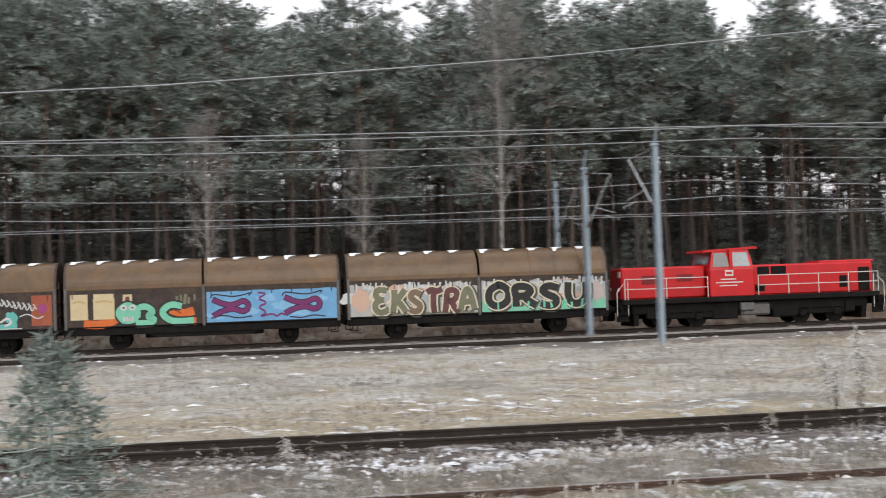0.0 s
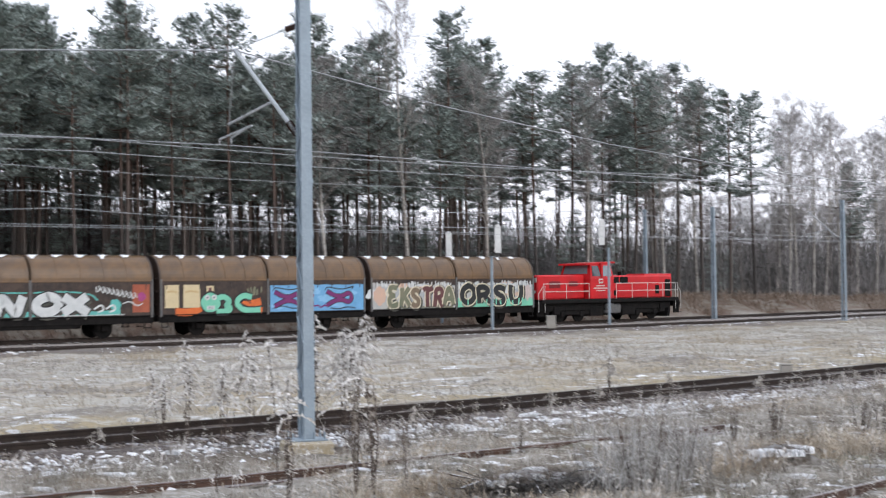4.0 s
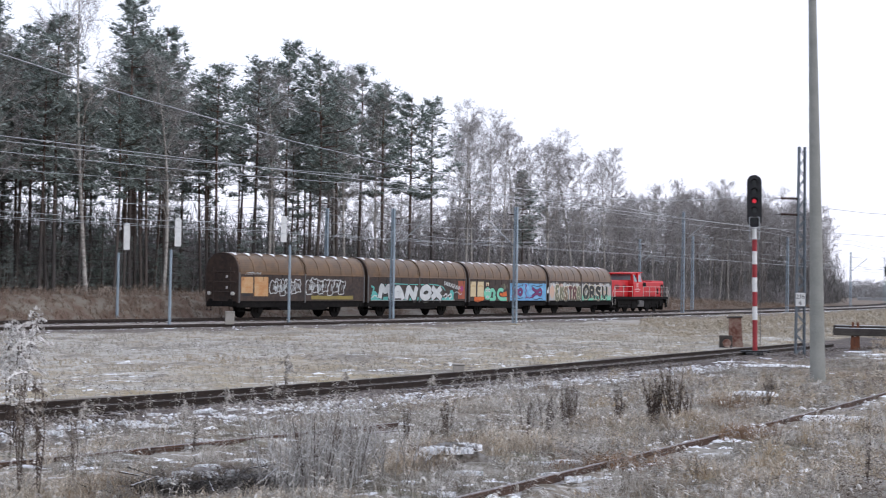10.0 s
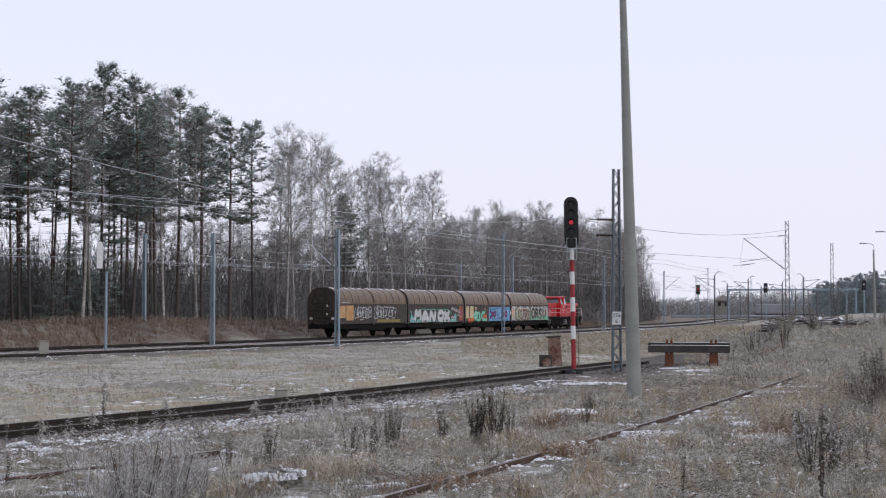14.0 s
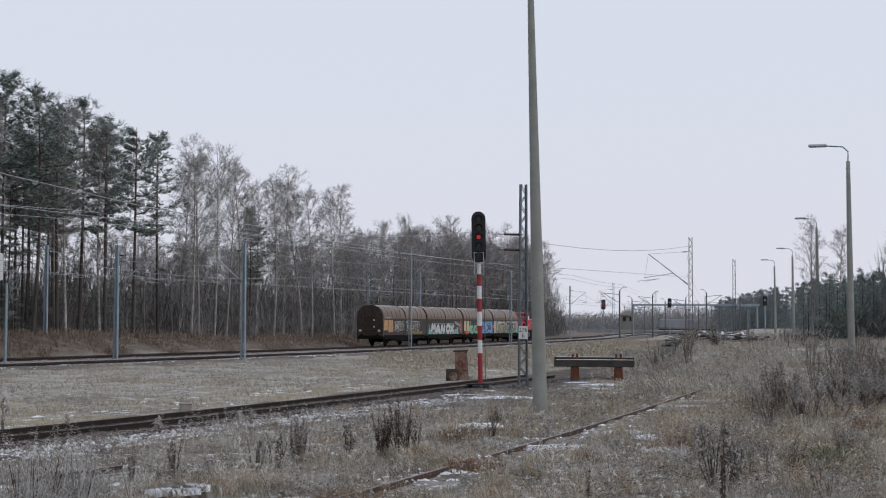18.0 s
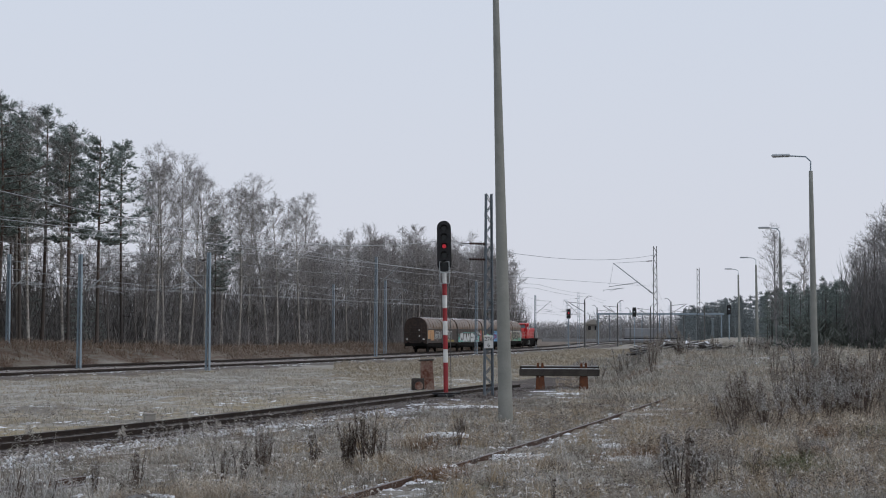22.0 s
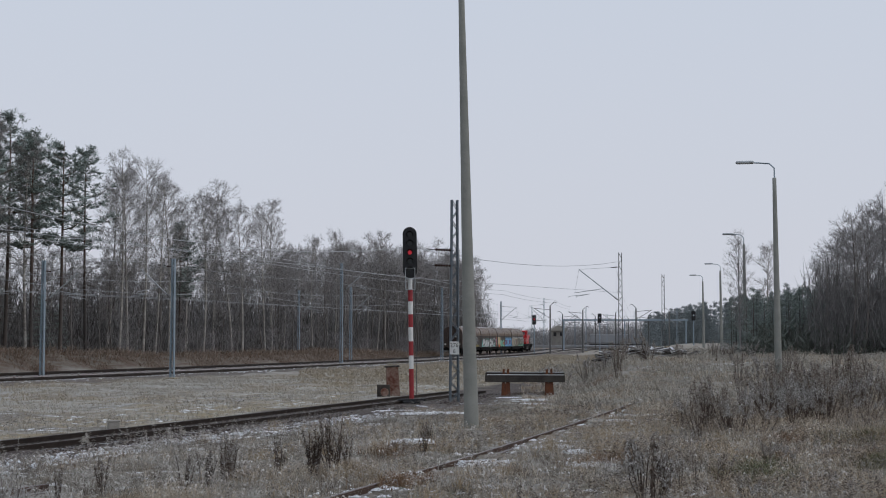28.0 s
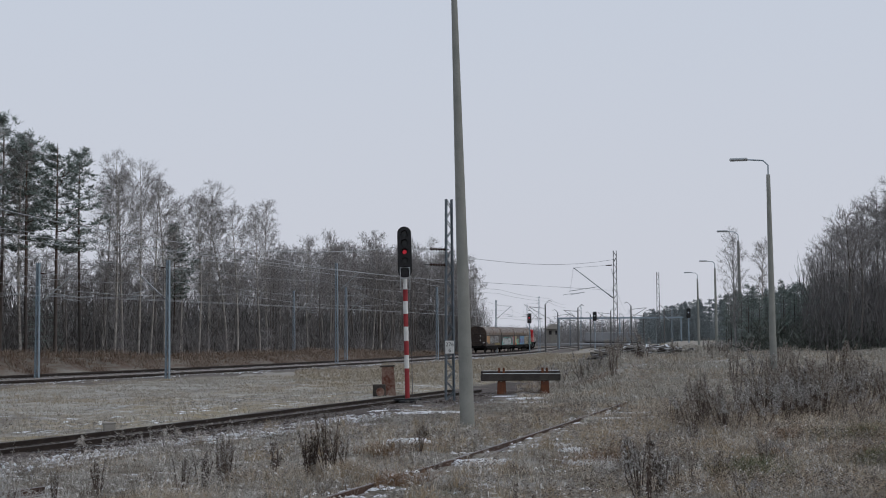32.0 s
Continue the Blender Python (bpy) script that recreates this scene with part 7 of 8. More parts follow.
def scatter(n, d0, d1, az0, az1, keep=None, power=1.0):
    d = np.sqrt(d0 ** 2 + (d1 ** 2 - d0 ** 2) * ru.random(n) ** power)
    az = np.radians(az0 + (az1 - az0) * ru.random(n))
    xy = np.column_stack([d * np.sin(az), d * np.cos(az)])
    return xy[keep(xy)] if keep is not None else xy


def patchy(xy, f=0.35, seed=0.0):
    return 0.5 + 0.25 * np.sin(f * 2.1 * xy[:, 0] + seed + 2 * np.sin(f * xy[:, 1])) + 0.25 * np.sin(f * 2.7 * xy[:, 1] + 1.7 * seed + 1.3 * np.sin(f * 1.6 * xy[:, 0]))


def off_beds(xy):
    s, o = line_coords(xy)
    m = siding_side(xy)
    clear = np.ones(len(xy), bool)
    for a, b in (((-4, 18.2), (5.8, 21.1)), ((5.8, 21.1), (13, 24.2)), ((9.9, 15.9), (22.3, 22.7)), ((22.3, 22.7), (32.3, 28.5)), ((32.3, 28.5), (46.6, 37.2))):
        a, b = np.array(a), np.array(b)
        n = np.array([b[1] - a[1], a[0] - b[0]]) / np.linalg.norm(b - a)
        side = (xy - a) @ n
        along = (xy - a) @ (b - a) / ((b - a) @ (b - a))
        clear &= ~((side > -0.12) & (side < 0.75) & (along > 0) & (along < 1))
    for x, y, r in ((4.9, 23.9, 0.75), (6.7, 17.95, 0.85), (11.1, 18.95, 0.75)):
        clear &= np.hypot(xy[:, 0] - x, xy[:, 1] - y) > r
    return (o < -9.2) & (np.abs(m) > 2.2) & clear


meadow = scatter(150000, 22, 105, -30, 50, lambda p: off_beds(p) & (siding_side(p) > 1.0), 0.8)
k = patchy(meadow, 0.13, 1.0) + ru.normal(0, 0.14, len(meadow))
grass("meadow_grass", "pale straw-coloured meadow grass touched with frost", meadow[k < 0.42], (0.08 + 0.2 * patchy(meadow, 0.45, 8.0) ** 2)[k < 0.42], 0.015, 2, STRAW, 0.9)
grass("frosted_meadow_grass", "grey-white hoarfrosted meadow grass", meadow[k >= 0.42], (0.08 + 0.2 * patchy(meadow, 0.45, 8.0) ** 2)[k >= 0.42], 0.015, 2, MEADOWFROST, 0.9)
nearby = scatter(105000, 12.5, 58, -30, 66, lambda p: off_beds(p) & (siding_side(p) < -3.0 + 0.5 * np.sin(1.3 * p[:, 0]) * np.sin(0.47 * p[:, 0])), 1.35)
k = patchy(nearby, 0.4, 2.0)
azn = np.degrees(np.arctan2(nearby[:, 0], nearby[:, 1]))
brown = (k + 0.35 * np.clip((azn - 45) / 12, -0.6, 1) + 0.5 * ru.random(len(k))) > 0.9
hh = 0.10 + 0.2 * patchy(nearby, 1.9, 4.0) ** 2 + 0.12 * np.clip((azn - 48) / 8, 0, 1)
grass("rough_brown_grass", "rough brown dead grass and herbs with frosted tips", nearby[brown], hh[brown], 0.006, 6, BROWNGRASS, 0.8)
grass("frosted_rough_grass", "rough grey hoarfrosted grass beside the siding", nearby[~brown], hh[~brown] * 0.85, 0.0055, 6, FROSTED, 0.9)


def lace(name, label, xy, h, material):
    """Slender dead herbs whose bent tops carry short drooping frosted sprays."""
    n = len(xy)
    z = ground_z(xy[:, 0], xy[:, 1])
    o = np.column_stack([xy, z])
    a = ru.random(n) * 6.283
    H = h * (0.5 + 0.8 * ru.random(n))
    bend = np.column_stack([np.cos(a), np.sin(a), np.zeros(n)]) * (H * (0.15 + 0.35 * ru.random(n)))[:, None]
    top = o + bend + np.column_stack([np.zeros((n, 2)), H])
    rows = [np.stack([o + [0.003, 0, 0], o - [0.003, 0, 0], top], 1)]
    for c in range(9):
        f = (0.5 + 0.5 * ru.random(n))[:, None]
        p = o + (top - o) * f + bend * (f - 1) * f * 0.6
        b = ru.random(n) * 6.283
        ln = (0.03 + 0.09 * (1.25 - f[:, 0])) * (0.6 + 0.8 * ru.random(n))
        e = p + np.column_stack([np.cos(b) * ln, np.sin(b) * ln, -0.35 * ln])
        u = np.column_stack([-np.sin(b), np.cos(b), np.full(n, 1.2)]) * 0.0085
        rows.append(np.stack([p, (p + e) / 2 + u, e], 1))
    v = np.concatenate(rows).reshape(-1, 3)
    return single(name, np_mesh(name, v, np.arange(len(v)).reshape(-1, 3), material), material, label, "herbs", kind="stuff")


herbs = scatter(5200, 13, 44, -28, 60, lambda p: off_beds(p) & (siding_side(p) < -1.9), 0.8)
herbs = herbs[patchy(herbs, 0.7, 3.0) > 0.33]
lace("frosted_herbs", "fine dead herbs with lacy white-frosted tips", herbs, 0.38, PLUME)
tall = scatter(1500, 15, 36, 6, 46, lambda p: off_beds(p) & (siding_side(p) < -2.6))
lace("frosted_herbs", "taller dead herbs with white-frosted sprays", tall[patchy(tall, 0.6, 5.0) > 0.5], 0.75, PLUME)
GREYHERB = mat("grey_brown_dead_herbs", (0.13, 0.105, 0.085), (0.34, 0.325, 0.31), 0.95, 0, 0.5, 3, 0, island=1.0, spread=0.9, world_space=True)
mead = scatter(9000, 26, 64, -28, 44, lambda p: off_beds(p) & (siding_side(p) > 1.6), 1.2)
lace("meadow_herbs", "patches of grey-brown dead herbs in the frosted meadow", mead[patchy(mead, 0.16, 6.0) > 0.6], 0.3, GREYHERB)
dusk = scatter(9000, 13, 60, 34, 64, lambda p: off_beds(p) & (siding_side(p) < -1.9), 1.2)
lace("dead_herbs", "dark brown dead herbs among rough grass", dusk[patchy(dusk, 0.45, 7.0) > 0.52], 0.42, GREYHERB)
DARKHERB = mat("dark_reddish_dead_herbs", (0.085, 0.062, 0.048), (0.26, 0.225, 0.19), 0.95, 0, 0.5, 3, 0, island=1.0, spread=0.9, world_space=True)
dim = scatter(9000, 14, 56, 46, 64, lambda p: off_beds(p) & (siding_side(p) < -5.1), 1.3)
lace("dead_herbs", "dark reddish dead herbs in thick patches", dim[patchy(dim, 0.38, 11.0) > 0.7], 0.5, DARKHERB)
hedge = np.concatenate([np.column_stack([ru.normal(x, r, n), ru.normal(y, r * 0.6, n)]) for x, y, r, n in
                        ((10.2, 18.7, 0.4, 100), (23.4, 25.2, 0.6, 260), (18.6, 22.4, 0.5, 200), (17.2, 23.0, 0.8, 160), (13.0, 20.2, 0.6, 140), (5.0, 18.2, 0.7, 90))])
def clusters(n, d0, d1, a0, a1, per, spread):
    c = scatter(n, d0, d1, a0, a1, lambda p: off_beds(p) & (siding_side(p) < -2.4), 1.2)
    return np.repeat(c, per, 0) + ru.normal(0, spread, (len(c) * per, 2))


TUSSOCK = mat("golden_straw_tussock", (0.36, 0.255, 0.135), (0.46, 0.40, 0.31), 0.95, 0, 0.5, 2.0, 0, island=0.7, spread=0.8, world_space=True)
c1, c2, c3 = clusters(230, 14, 48, 36, 64, 16, 0.16), clusters(380, 14, 40, -10, 60, 14, 0.14), clusters(90, 14, 40, 20, 62, 14, 0.15)
grass("grass_tussocks", "golden straw tussocks standing out of rough grass", c1, 0.2 + 0.22 * ru.random(len(c1)), 0.005, 6, TUSSOCK, 0.7)
grass("grass_tussocks", "white hoarfrosted grass tussocks", c2, 0.16 + 0.18 * ru.random(len(c2)), 0.0045, 6, PLUME, 1.0)
grass("grass_tussocks", "dark brown rotting grass tussocks", c3, 0.14 + 0.16 * ru.random(len(c3)), 0.0055, 6, DARKHERB, 1.0)
grass("grass_tussocks", "dry brown grass tussocks beside the siding", hedge, 0.2 + 0.2 * ru.random(len(hedge)), 0.0045, 10, BROWNGRASS, 0.9)
far_right = scatter(17000, 44, 150, 47, 64, lambda p: line_coords(p)[1] < -9, 1.3)
grass("far_rough_grass", "brown dead grass on waste ground before the station", far_right, 0.1 + 0.26 * patchy(far_right, 0.25, 2.0) ** 2, 0.014, 5, BROWNGRASS, 0.7)
far_mead = scatter(36000, 88, 230, 38, 53, lambda p: (line_coords(p)[1] < -9) & (siding_side(p) > 1.0), 1.0)
grass("far_meadow_grass", "frosted straw grass on level ground before the station", far_mead, 0.12 + 0.3 * patchy(far_mead, 0.22, 3.0) ** 2, 0.035, 3, STRAW, 0.9)
waste = scatter(26000, 58, 150, 48, 63, lambda p: line_coords(p)[1] < -9, 1.1)
grass("far_rough_grass", "frost-grey dead grass on waste ground before the station", waste, 0.14 + 0.4 * patchy(waste, 0.35, 5.0) ** 2, 0.02, 4, MEADOWFROST, 0.8)
RUSTFERN = mat("rusty_dead_fern", (0.17, 0.09, 0.05), (0.3, 0.21, 0.14), 0.95, 0, 0.6, 2, 0, island=0.9, spread=0.8)
GREENTUFT = mat("dull_green_winter_herb", (0.075, 0.085, 0.035), (0.19, 0.19, 0.12), 0.9, 0, 0.8, 3, 0, island=0.9, spread=0.8)
for label, material, h, heaps in (("rusty brown dead fern in rough grass", RUSTFERN, 0.26, ((25.0, 20.9, 0.55), (30.4, 16.9, 0.7), (28.6, 18.3, 0.4), (22.6, 25.0, 0.5), (18.2, 20.0, 0.4), (13.6, 17.8, 0.45), (33.0, 21.0, 0.5), (60.5, 51.0, 1.2), (36.0, 20.0, 0.6))),
                                  ("dull green herbs in frosted grass", GREENTUFT, 0.34, ((24.4, 16.2, 0.5), (25.4, 17.0, 0.45), (34.5, 19.8, 0.9), (38.5, 20.6, 1.0), (28.0, 15.4, 0.5)))):
    q = np.concatenate([np.column_stack([ru.normal(x, r, 150), ru.normal(y, r * 0.6, 150)]) for x, y, r in heaps])
    grass("winter_herbs", label, q, h * (0.6 + 0.7 * ru.random(len(q))), 0.007, 6, material, 0.9)


def curls(name, label, xy, h, material):
    """Thin stems whose frosted tips hook over and hang."""
    n = len(xy)
    a = ru.random(n) * 6.283
    H = h * (0.6 + 0.7 * ru.random(n))
    out = np.column_stack([np.cos(a), np.sin(a), np.zeros(n)])
    side = np.column_stack([-np.sin(a + 0.6), np.cos(a + 0.6), np.zeros(n)])
    o = np.column_stack([xy, ground_z(xy[:, 0], xy[:, 1]) - 0.02])
    pts = [(0, 0, 0.003), (0.03, 0.6, 0.003), (0.08, 0.9, 0.006), (0.16, 1.0, 0.012), (0.26, 0.98, 0.015), (0.33, 0.88, 0.013), (0.36, 0.78, 0.006)]
    v = np.stack([o + out * (H * x)[:, None] + np.column_stack([np.zeros((n, 2)), H * z]) + sgn * side * w + np.array([0, 0, sgn * w]) for x, z, w in pts for sgn in (-1, 1)], 1).reshape(-1, 3)
    t = np.array([q for k in range(len(pts) - 1) for q in ((2 * k, 2 * k + 1, 2 * k + 3), (2 * k, 2 * k + 3, 2 * k + 2))])
    return single(name, np_mesh(name, v, (t[None] + 2 * len(pts) * np.arange(n)[:, None, None]).reshape(-1, 3), material), material, label, "herbs", kind="stuff")


hook = scatter(4200, 13, 42, -20, 60, lambda p: off_beds(p) & (siding_side(p) < -3.0), 1.0)
curls("frosted_curled_herbs", "dead herbs with white frosted tips hooked over", hook[patchy(hook, 0.8, 6.0) > 0.45], 0.3, PLUME)
bankp = np.array([[*on_line(s, o)[:2]] for s, o in zip(-40 + 250 * ru.random(17000), 3.6 + 8.6 * ru.random(17000))])
grass("bank_bracken", "rusty brown bracken and dead grass on the bank", bankp, (0.22 + 0.5 * patchy(bankp, 0.3, 2.0)) * (0.6 + 0.7 * ru.random(len(bankp))), 0.026, 5,
      mat("rusty_bracken", (0.15, 0.093, 0.063), (0.31, 0.262, 0.215), 0.95, 0, 0.2, 2, 0, island=1.0, spread=0.9, world_space=True), 0.8)


def stalks(seed, h, n, spread, plume, leafy=True, start=0.2, thick=0.009, sprays=15, tiers=False):
    """Dead stalks in a clump; each carries arching sprays of seed heads, in flat tiers where asked."""
    rg = np.random.default_rng(seed)
    s, pl = Shape(), Shape()
    for i in range(n):
        a = rg.random() * 6.283
        base = Vector((math.cos(a), math.sin(a), 0)) * spread * 0.35 * rg.random()
        top = base + Vector((math.cos(a) * spread * rg.random(), math.sin(a) * spread * rg.random(), h * (0.65 + 0.4 * rg.random())))
        midp = base.lerp(top, 0.55) + Vector((rg.normal(0, 0.03), rg.normal(0, 0.03), 0))
        limb(s, [base, midp, top], thick, thick * 0.55, 4)
        if leafy:
            for c in range(34):
                p = base.lerp(top, 0.15 + 0.85 * rg.random())
                b = rg.random() * 6.283
                e = p + Vector((math.cos(b) * 0.055, math.sin(b) * 0.055, -0.05))
                s.add([p, p.lerp(e, 0.5) + Vector((0.012, 0.012, 0.01)), e, p.lerp(e, 0.5) - Vector((0.012, 0.012, -0.01))], [(0, 1, 2, 3)])
        if plume:
            lean_a = rg.random() * 6.283
            for c in range(sprays):
                f = c / (sprays - 1)
                p = midp.lerp(top, start + (1.05 - start) * f)
                b = 2.4 * c + lean_a if tiers else lean_a + rg.normal(0, 1.1)
                rise, fall = (0.3, 0.62) if tiers else (0.75, 0.95)
                ln = (0.26 * (1.15 - f) + 0.05) * plume * (0.7 + 0.5 * rg.random())
                out = Vector((math.cos(b), math.sin(b), 0))
                last = p
                for r in range(1, 7):
                    u = r / 6
                    e = p + out * ln * u + Vector((0, 0, ln * (rise * u - fall * u * u)))
                    m = last.lerp(e, 0.5)
                    w = (0.017 if tiers else 0.021) * (1.2 - 0.6 * u) * min(1.6, 0.6 + plume)
                    for x in range(3 if tiers else 2):
                        k1, k2 = Vector(rg.normal(0, w, 3)), Vector(rg.normal(0, w, 3))
                        pl.add([last + k1 * 0.6, m + k2 + Vector((0, 0, w)), e + k1 * 0.4 - Vector((0, 0, w * 0.8))], [(0, 1, 2)])
                    last = e
    return s, pl


def weed(name, label, seed, h, n, spread, plume, pm, places, category="plant", group="", leafy=True, start=0.2, thick=0.009, sprays=15, tiers=False):
    s, pl = stalks(seed, h, n, spread, plume, leafy, start, thick, sprays, tiers)
    sm = s.mesh("stalks", STALK)
    pm_ = pl.mesh("plumes", pm) if pl.v else None
    first = None
    for x, y, scale in places:
        z = float(ground_z(x, y)[0]) - 0.02
        m = pose(x, y, z, 0, 0, float(ru.random() * 360)) @ Matrix.Diagonal((scale, scale, scale, 1))
        if first is None:
            first = thing(name, label, category, m, group=group)
            tagged(part("stalk_clump", sm, STALK, first), kind="stuff")
            if pm_:
                tagged(part("plume_spray", pm_, pm, first), kind="stuff")
        else:
            copy_thing(first, Matrix()).matrix_basis = m


GOLD = "dead goldenrod with white-frosted drooping plumes"
weed("goldenrod", GOLD, 1, 2.1, 2, 0.4, 1.4, PLUME_WHITE, [(4.64, 28.18, 0.88), (3.83, 20.59, 0.95), (5.75, 27.1, 1.05), (5.3, 22.5, 0.9), (2.9, 25.6, 0.85)], group="goldenrod", sprays=15, start=0.1, tiers=True)
weed("goldenrod", GOLD, 2, 2.0, 3, 0.6, 1.35, PLUME_WHITE, [(5.9, 25.8, 1.1), (5.66, 24.54, 1.08), (3.2, 22.8, 0.9), (2.4, 24.0, 0.7), (-6.0, 20.5, 0.35)], group="goldenrod", sprays=15, start=0.1, tiers=True)
weed("goldenrod", GOLD, 3, 1.0, 2, 0.3, 1.0, PLUME, [(15.1, 34.4, 0.95), (7.19, 25.39, 0.6), (9.4, 26.2, 0.55), (3.09, 30.79, 0.5), (16.2, 33.2, 0.5), (13.0, 30.4, 0.5), (-1.2, 24.0, 0.45), (1.4, 25.6, 0.45), (11.0, 28.3, 0.5),
     (18.0, 31.5, 0.5), (20.0, 31.0, 0.55), (22.0, 33.5, 0.45), (8.0, 22.0, 0.6), (12.5, 24.5, 0.6)], group="goldenrod")
DARKST = "clump of dark dead stalks standing in frosted grass"
weed("dead_stalks", DARKST, 4, 1.6, 3, 0.08, 0.3, PLUME_DIM, [(4.65, 18.49, 1.05), (4.45, 18.7, 1.0), (3.4, 18.0, 0.8), (16.71, 12.94, 1.0), (2.72, 19.81, 0.4), (15.6, 14.6, 0.5), (5.3, 19.2, 0.6)], group="dead stalks")
weed("dead_stalks", DARKST, 5, 1.25, 15, 0.3, 0.3, PLUME_DIM, [(18.55, 22.6, 1.0), (18.3, 22.9, 0.8), (24.9, 26.6, 0.6)], group="dead stalks", thick=0.013, start=0.3, sprays=9)
weed("dead_stalks", DARKST, 8, 1.1, 6, 0.28, 0.32, PLUME_GREY, [(17.6, 23.19, 0.8), (16.11, 22.95, 0.85), (16.7, 23.6, 0.8), (25.6, 27.2, 0.5), (15.3, 22.4, 0.7), (19.4, 23.4, 0.7), (20.6, 24.6, 0.6), (14.3, 21.6, 0.6), (21.6, 26.0, 0.6), (13.2, 22.6, 0.6), (10.1, 21.0, 0.6), (12.0, 22.0, 0.5), (22.6, 24.2, 0.5)], group="dead stalks", thick=0.012, start=0.4, sprays=9)
BROWNGOLD = "brown dead goldenrod with frost-grey plumes on waste ground"
field = [(35.7, 25.51, 0.9), (35.25, 24.07, 0.95), (43.64, 28.1, 1.1), (42.76, 26.41, 1.1), (57.38, 33.1, 0.85), (54.73, 30.24, 0.8), (59.0, 47.95, 1.1), (64.9, 55.13, 1.1), (26.0, 16.98, 0.35), (26.89, 16.99, 0.3)]
def group_of(n, d0, d1, a0, a1, h0, h1):
    for i in range(n):
        d, az = d0 + (d1 - d0) * ru.random(), a0 + (a1 - a0) * ru.random()
        field.append((d * math.sin(radians(az)), d * math.cos(radians(az)), h0 + (h1 - h0) * ru.random()))


group_of(9, 40, 46, 53.4, 56.6, 0.6, 0.95)
group_of(30, 47, 58, 55.8, 59.4, 0.7, 1.12)
group_of(8, 44, 50, 57.4, 62.5, 0.5, 0.8)
group_of(14, 54, 66, 59.8, 63.5, 0.6, 1.0)
group_of(18, 62, 80, 55.6, 61.0, 0.7, 1.0)
group_of(15, 82, 100, 47.8, 52.6, 0.5, 0.95)
group_of(12, 88, 100, 52.6, 56.5, 0.4, 0.7)
group_of(12, 19, 34, 52.5, 60, 0.2, 0.42)
weed("goldenrod", BROWNGOLD, 6, 1.75, 7, 0.6, 0.6, PLUME_DIM, field[::2], group="brown goldenrod", start=0.45, thick=0.013, sprays=14, tiers=True)
weed("goldenrod", BROWNGOLD, 7, 1.6, 8, 0.9, 0.6, PLUME_GREY, field[1::2], group="brown goldenrod", start=0.5, thick=0.012, sprays=14, tiers=True)
stand = np.concatenate([np.column_stack([ru.normal(x, 0.8, 26), ru.normal(y, 0.8, 26)]) for x, y, sc in field if sc > 0.45 and math.hypot(x, y) < 75])
grass("stand_grass", "rank straw grass grown through a stand of goldenrod", stand, 0.25 + 0.35 * ru.random(len(stand)), 0.009, 4, BROWNGRASS, 0.5)
low_herbs = stand + ru.normal(0, 1.2, stand.shape)
lace("dead_herbs", "dark dead herbs below goldenrod", low_herbs[::2], 0.75, DARKHERB)
weed("goldenrod", "dark dead goldenrod clump with curled frosted plumes", 9, 1.15, 9, 0.3, 0.6, PLUME_GREY, [(19.93, 15.6, 1.0), (20.1, 15.3, 0.8)], group="goldenrod", start=0.1, thick=0.012, sprays=13)

# low frosted shrubs, a heap of cut wood, snow lying in hollows, the sapling
GREYTWIG = mat("grey_frosted_twigs", (0.5, 0.49, 0.47), (0.2, 0.18, 0.16), 0.9, 0, 2, 8, 0, island=0.8)


def twig_shrub(seed, h, n, spread):
    rg = np.random.default_rng(seed)
    s = Shape()
    for i in range(n):
        a = rg.random() * 6.283
        b = Vector((rg.normal(0, spread * 0.3), rg.normal(0, spread * 0.3), 0))
        t = b + Vector((math.cos(a) * spread * 0.4 * rg.random(), math.sin(a) * spread * 0.4 * rg.random(), h * (0.5 + 0.6 * rg.random())))
        limb(s, [b, b.lerp(t, 0.5) + Vector(rg.normal(0, 0.03, 3)), t], 0.007, 0.004, 3)
        for k in range(7):
            p = b.lerp(t, 0.3 + 0.7 * rg.random())
            s.tube(p, p + Vector((rg.normal(0, 0.09), rg.normal(0, 0.09), 0.05 + 0.1 * rg.random())), 0.004, 0.003, 3, caps=False)
    return s


for i, (x, y, h, n, sp) in enumerate(((8.1, 17.4, 1.05, 120, 1.15), (8.9, 17.9, 0.75, 70, 1.0))):
    t = thing("frosted_shrub", "low leafless shrub with grey frosted twigs", "shrub", pose(x, y, float(ground_z(x, y)[0]) - 0.02), group="frosted shrubs")
    tagged(part("twig_mass", twig_shrub(400 + i, h, n, sp), GREYTWIG, t), kind="stuff")
    for k in range(6):
        a = 1.05 * k + i
        foot = Vector((0.12 * math.cos(a) * sp, 0.12 * math.sin(a) * sp, 0))
        part("stem", Shape().tube(foot, foot * 2.6 + Vector((0, 0, h * (0.75 + 0.06 * k))), 0.012, 0.005, 5), STALK, t)
heap = thing("brushwood_heap", "heap of cut branches under frost and snow", "brushwood", pose(6.6, 18.1, GROUND - 0.02))
rg = np.random.default_rng(9)
for i in range(26):
    a, l = rg.random() * 6.283, 0.25 + 0.6 * rg.random()
    c = Vector((rg.normal(0, 0.45), rg.normal(0, 0.3), 0.05 + 0.28 * rg.random()))
    d = Vector((math.cos(a), math.sin(a), rg.normal(0, 0.25))) * l / 2
    part("branch", Shape().tube(c - d, c + d, 0.008 + 0.012 * rg.random(), 0.006, 5), mat("frosted_branch_bark", (0.035, 0.028, 0.024), (0.08, 0.068, 0.06), 0.9, 0, 3, 20, 0.3, frost=0.55), heap)


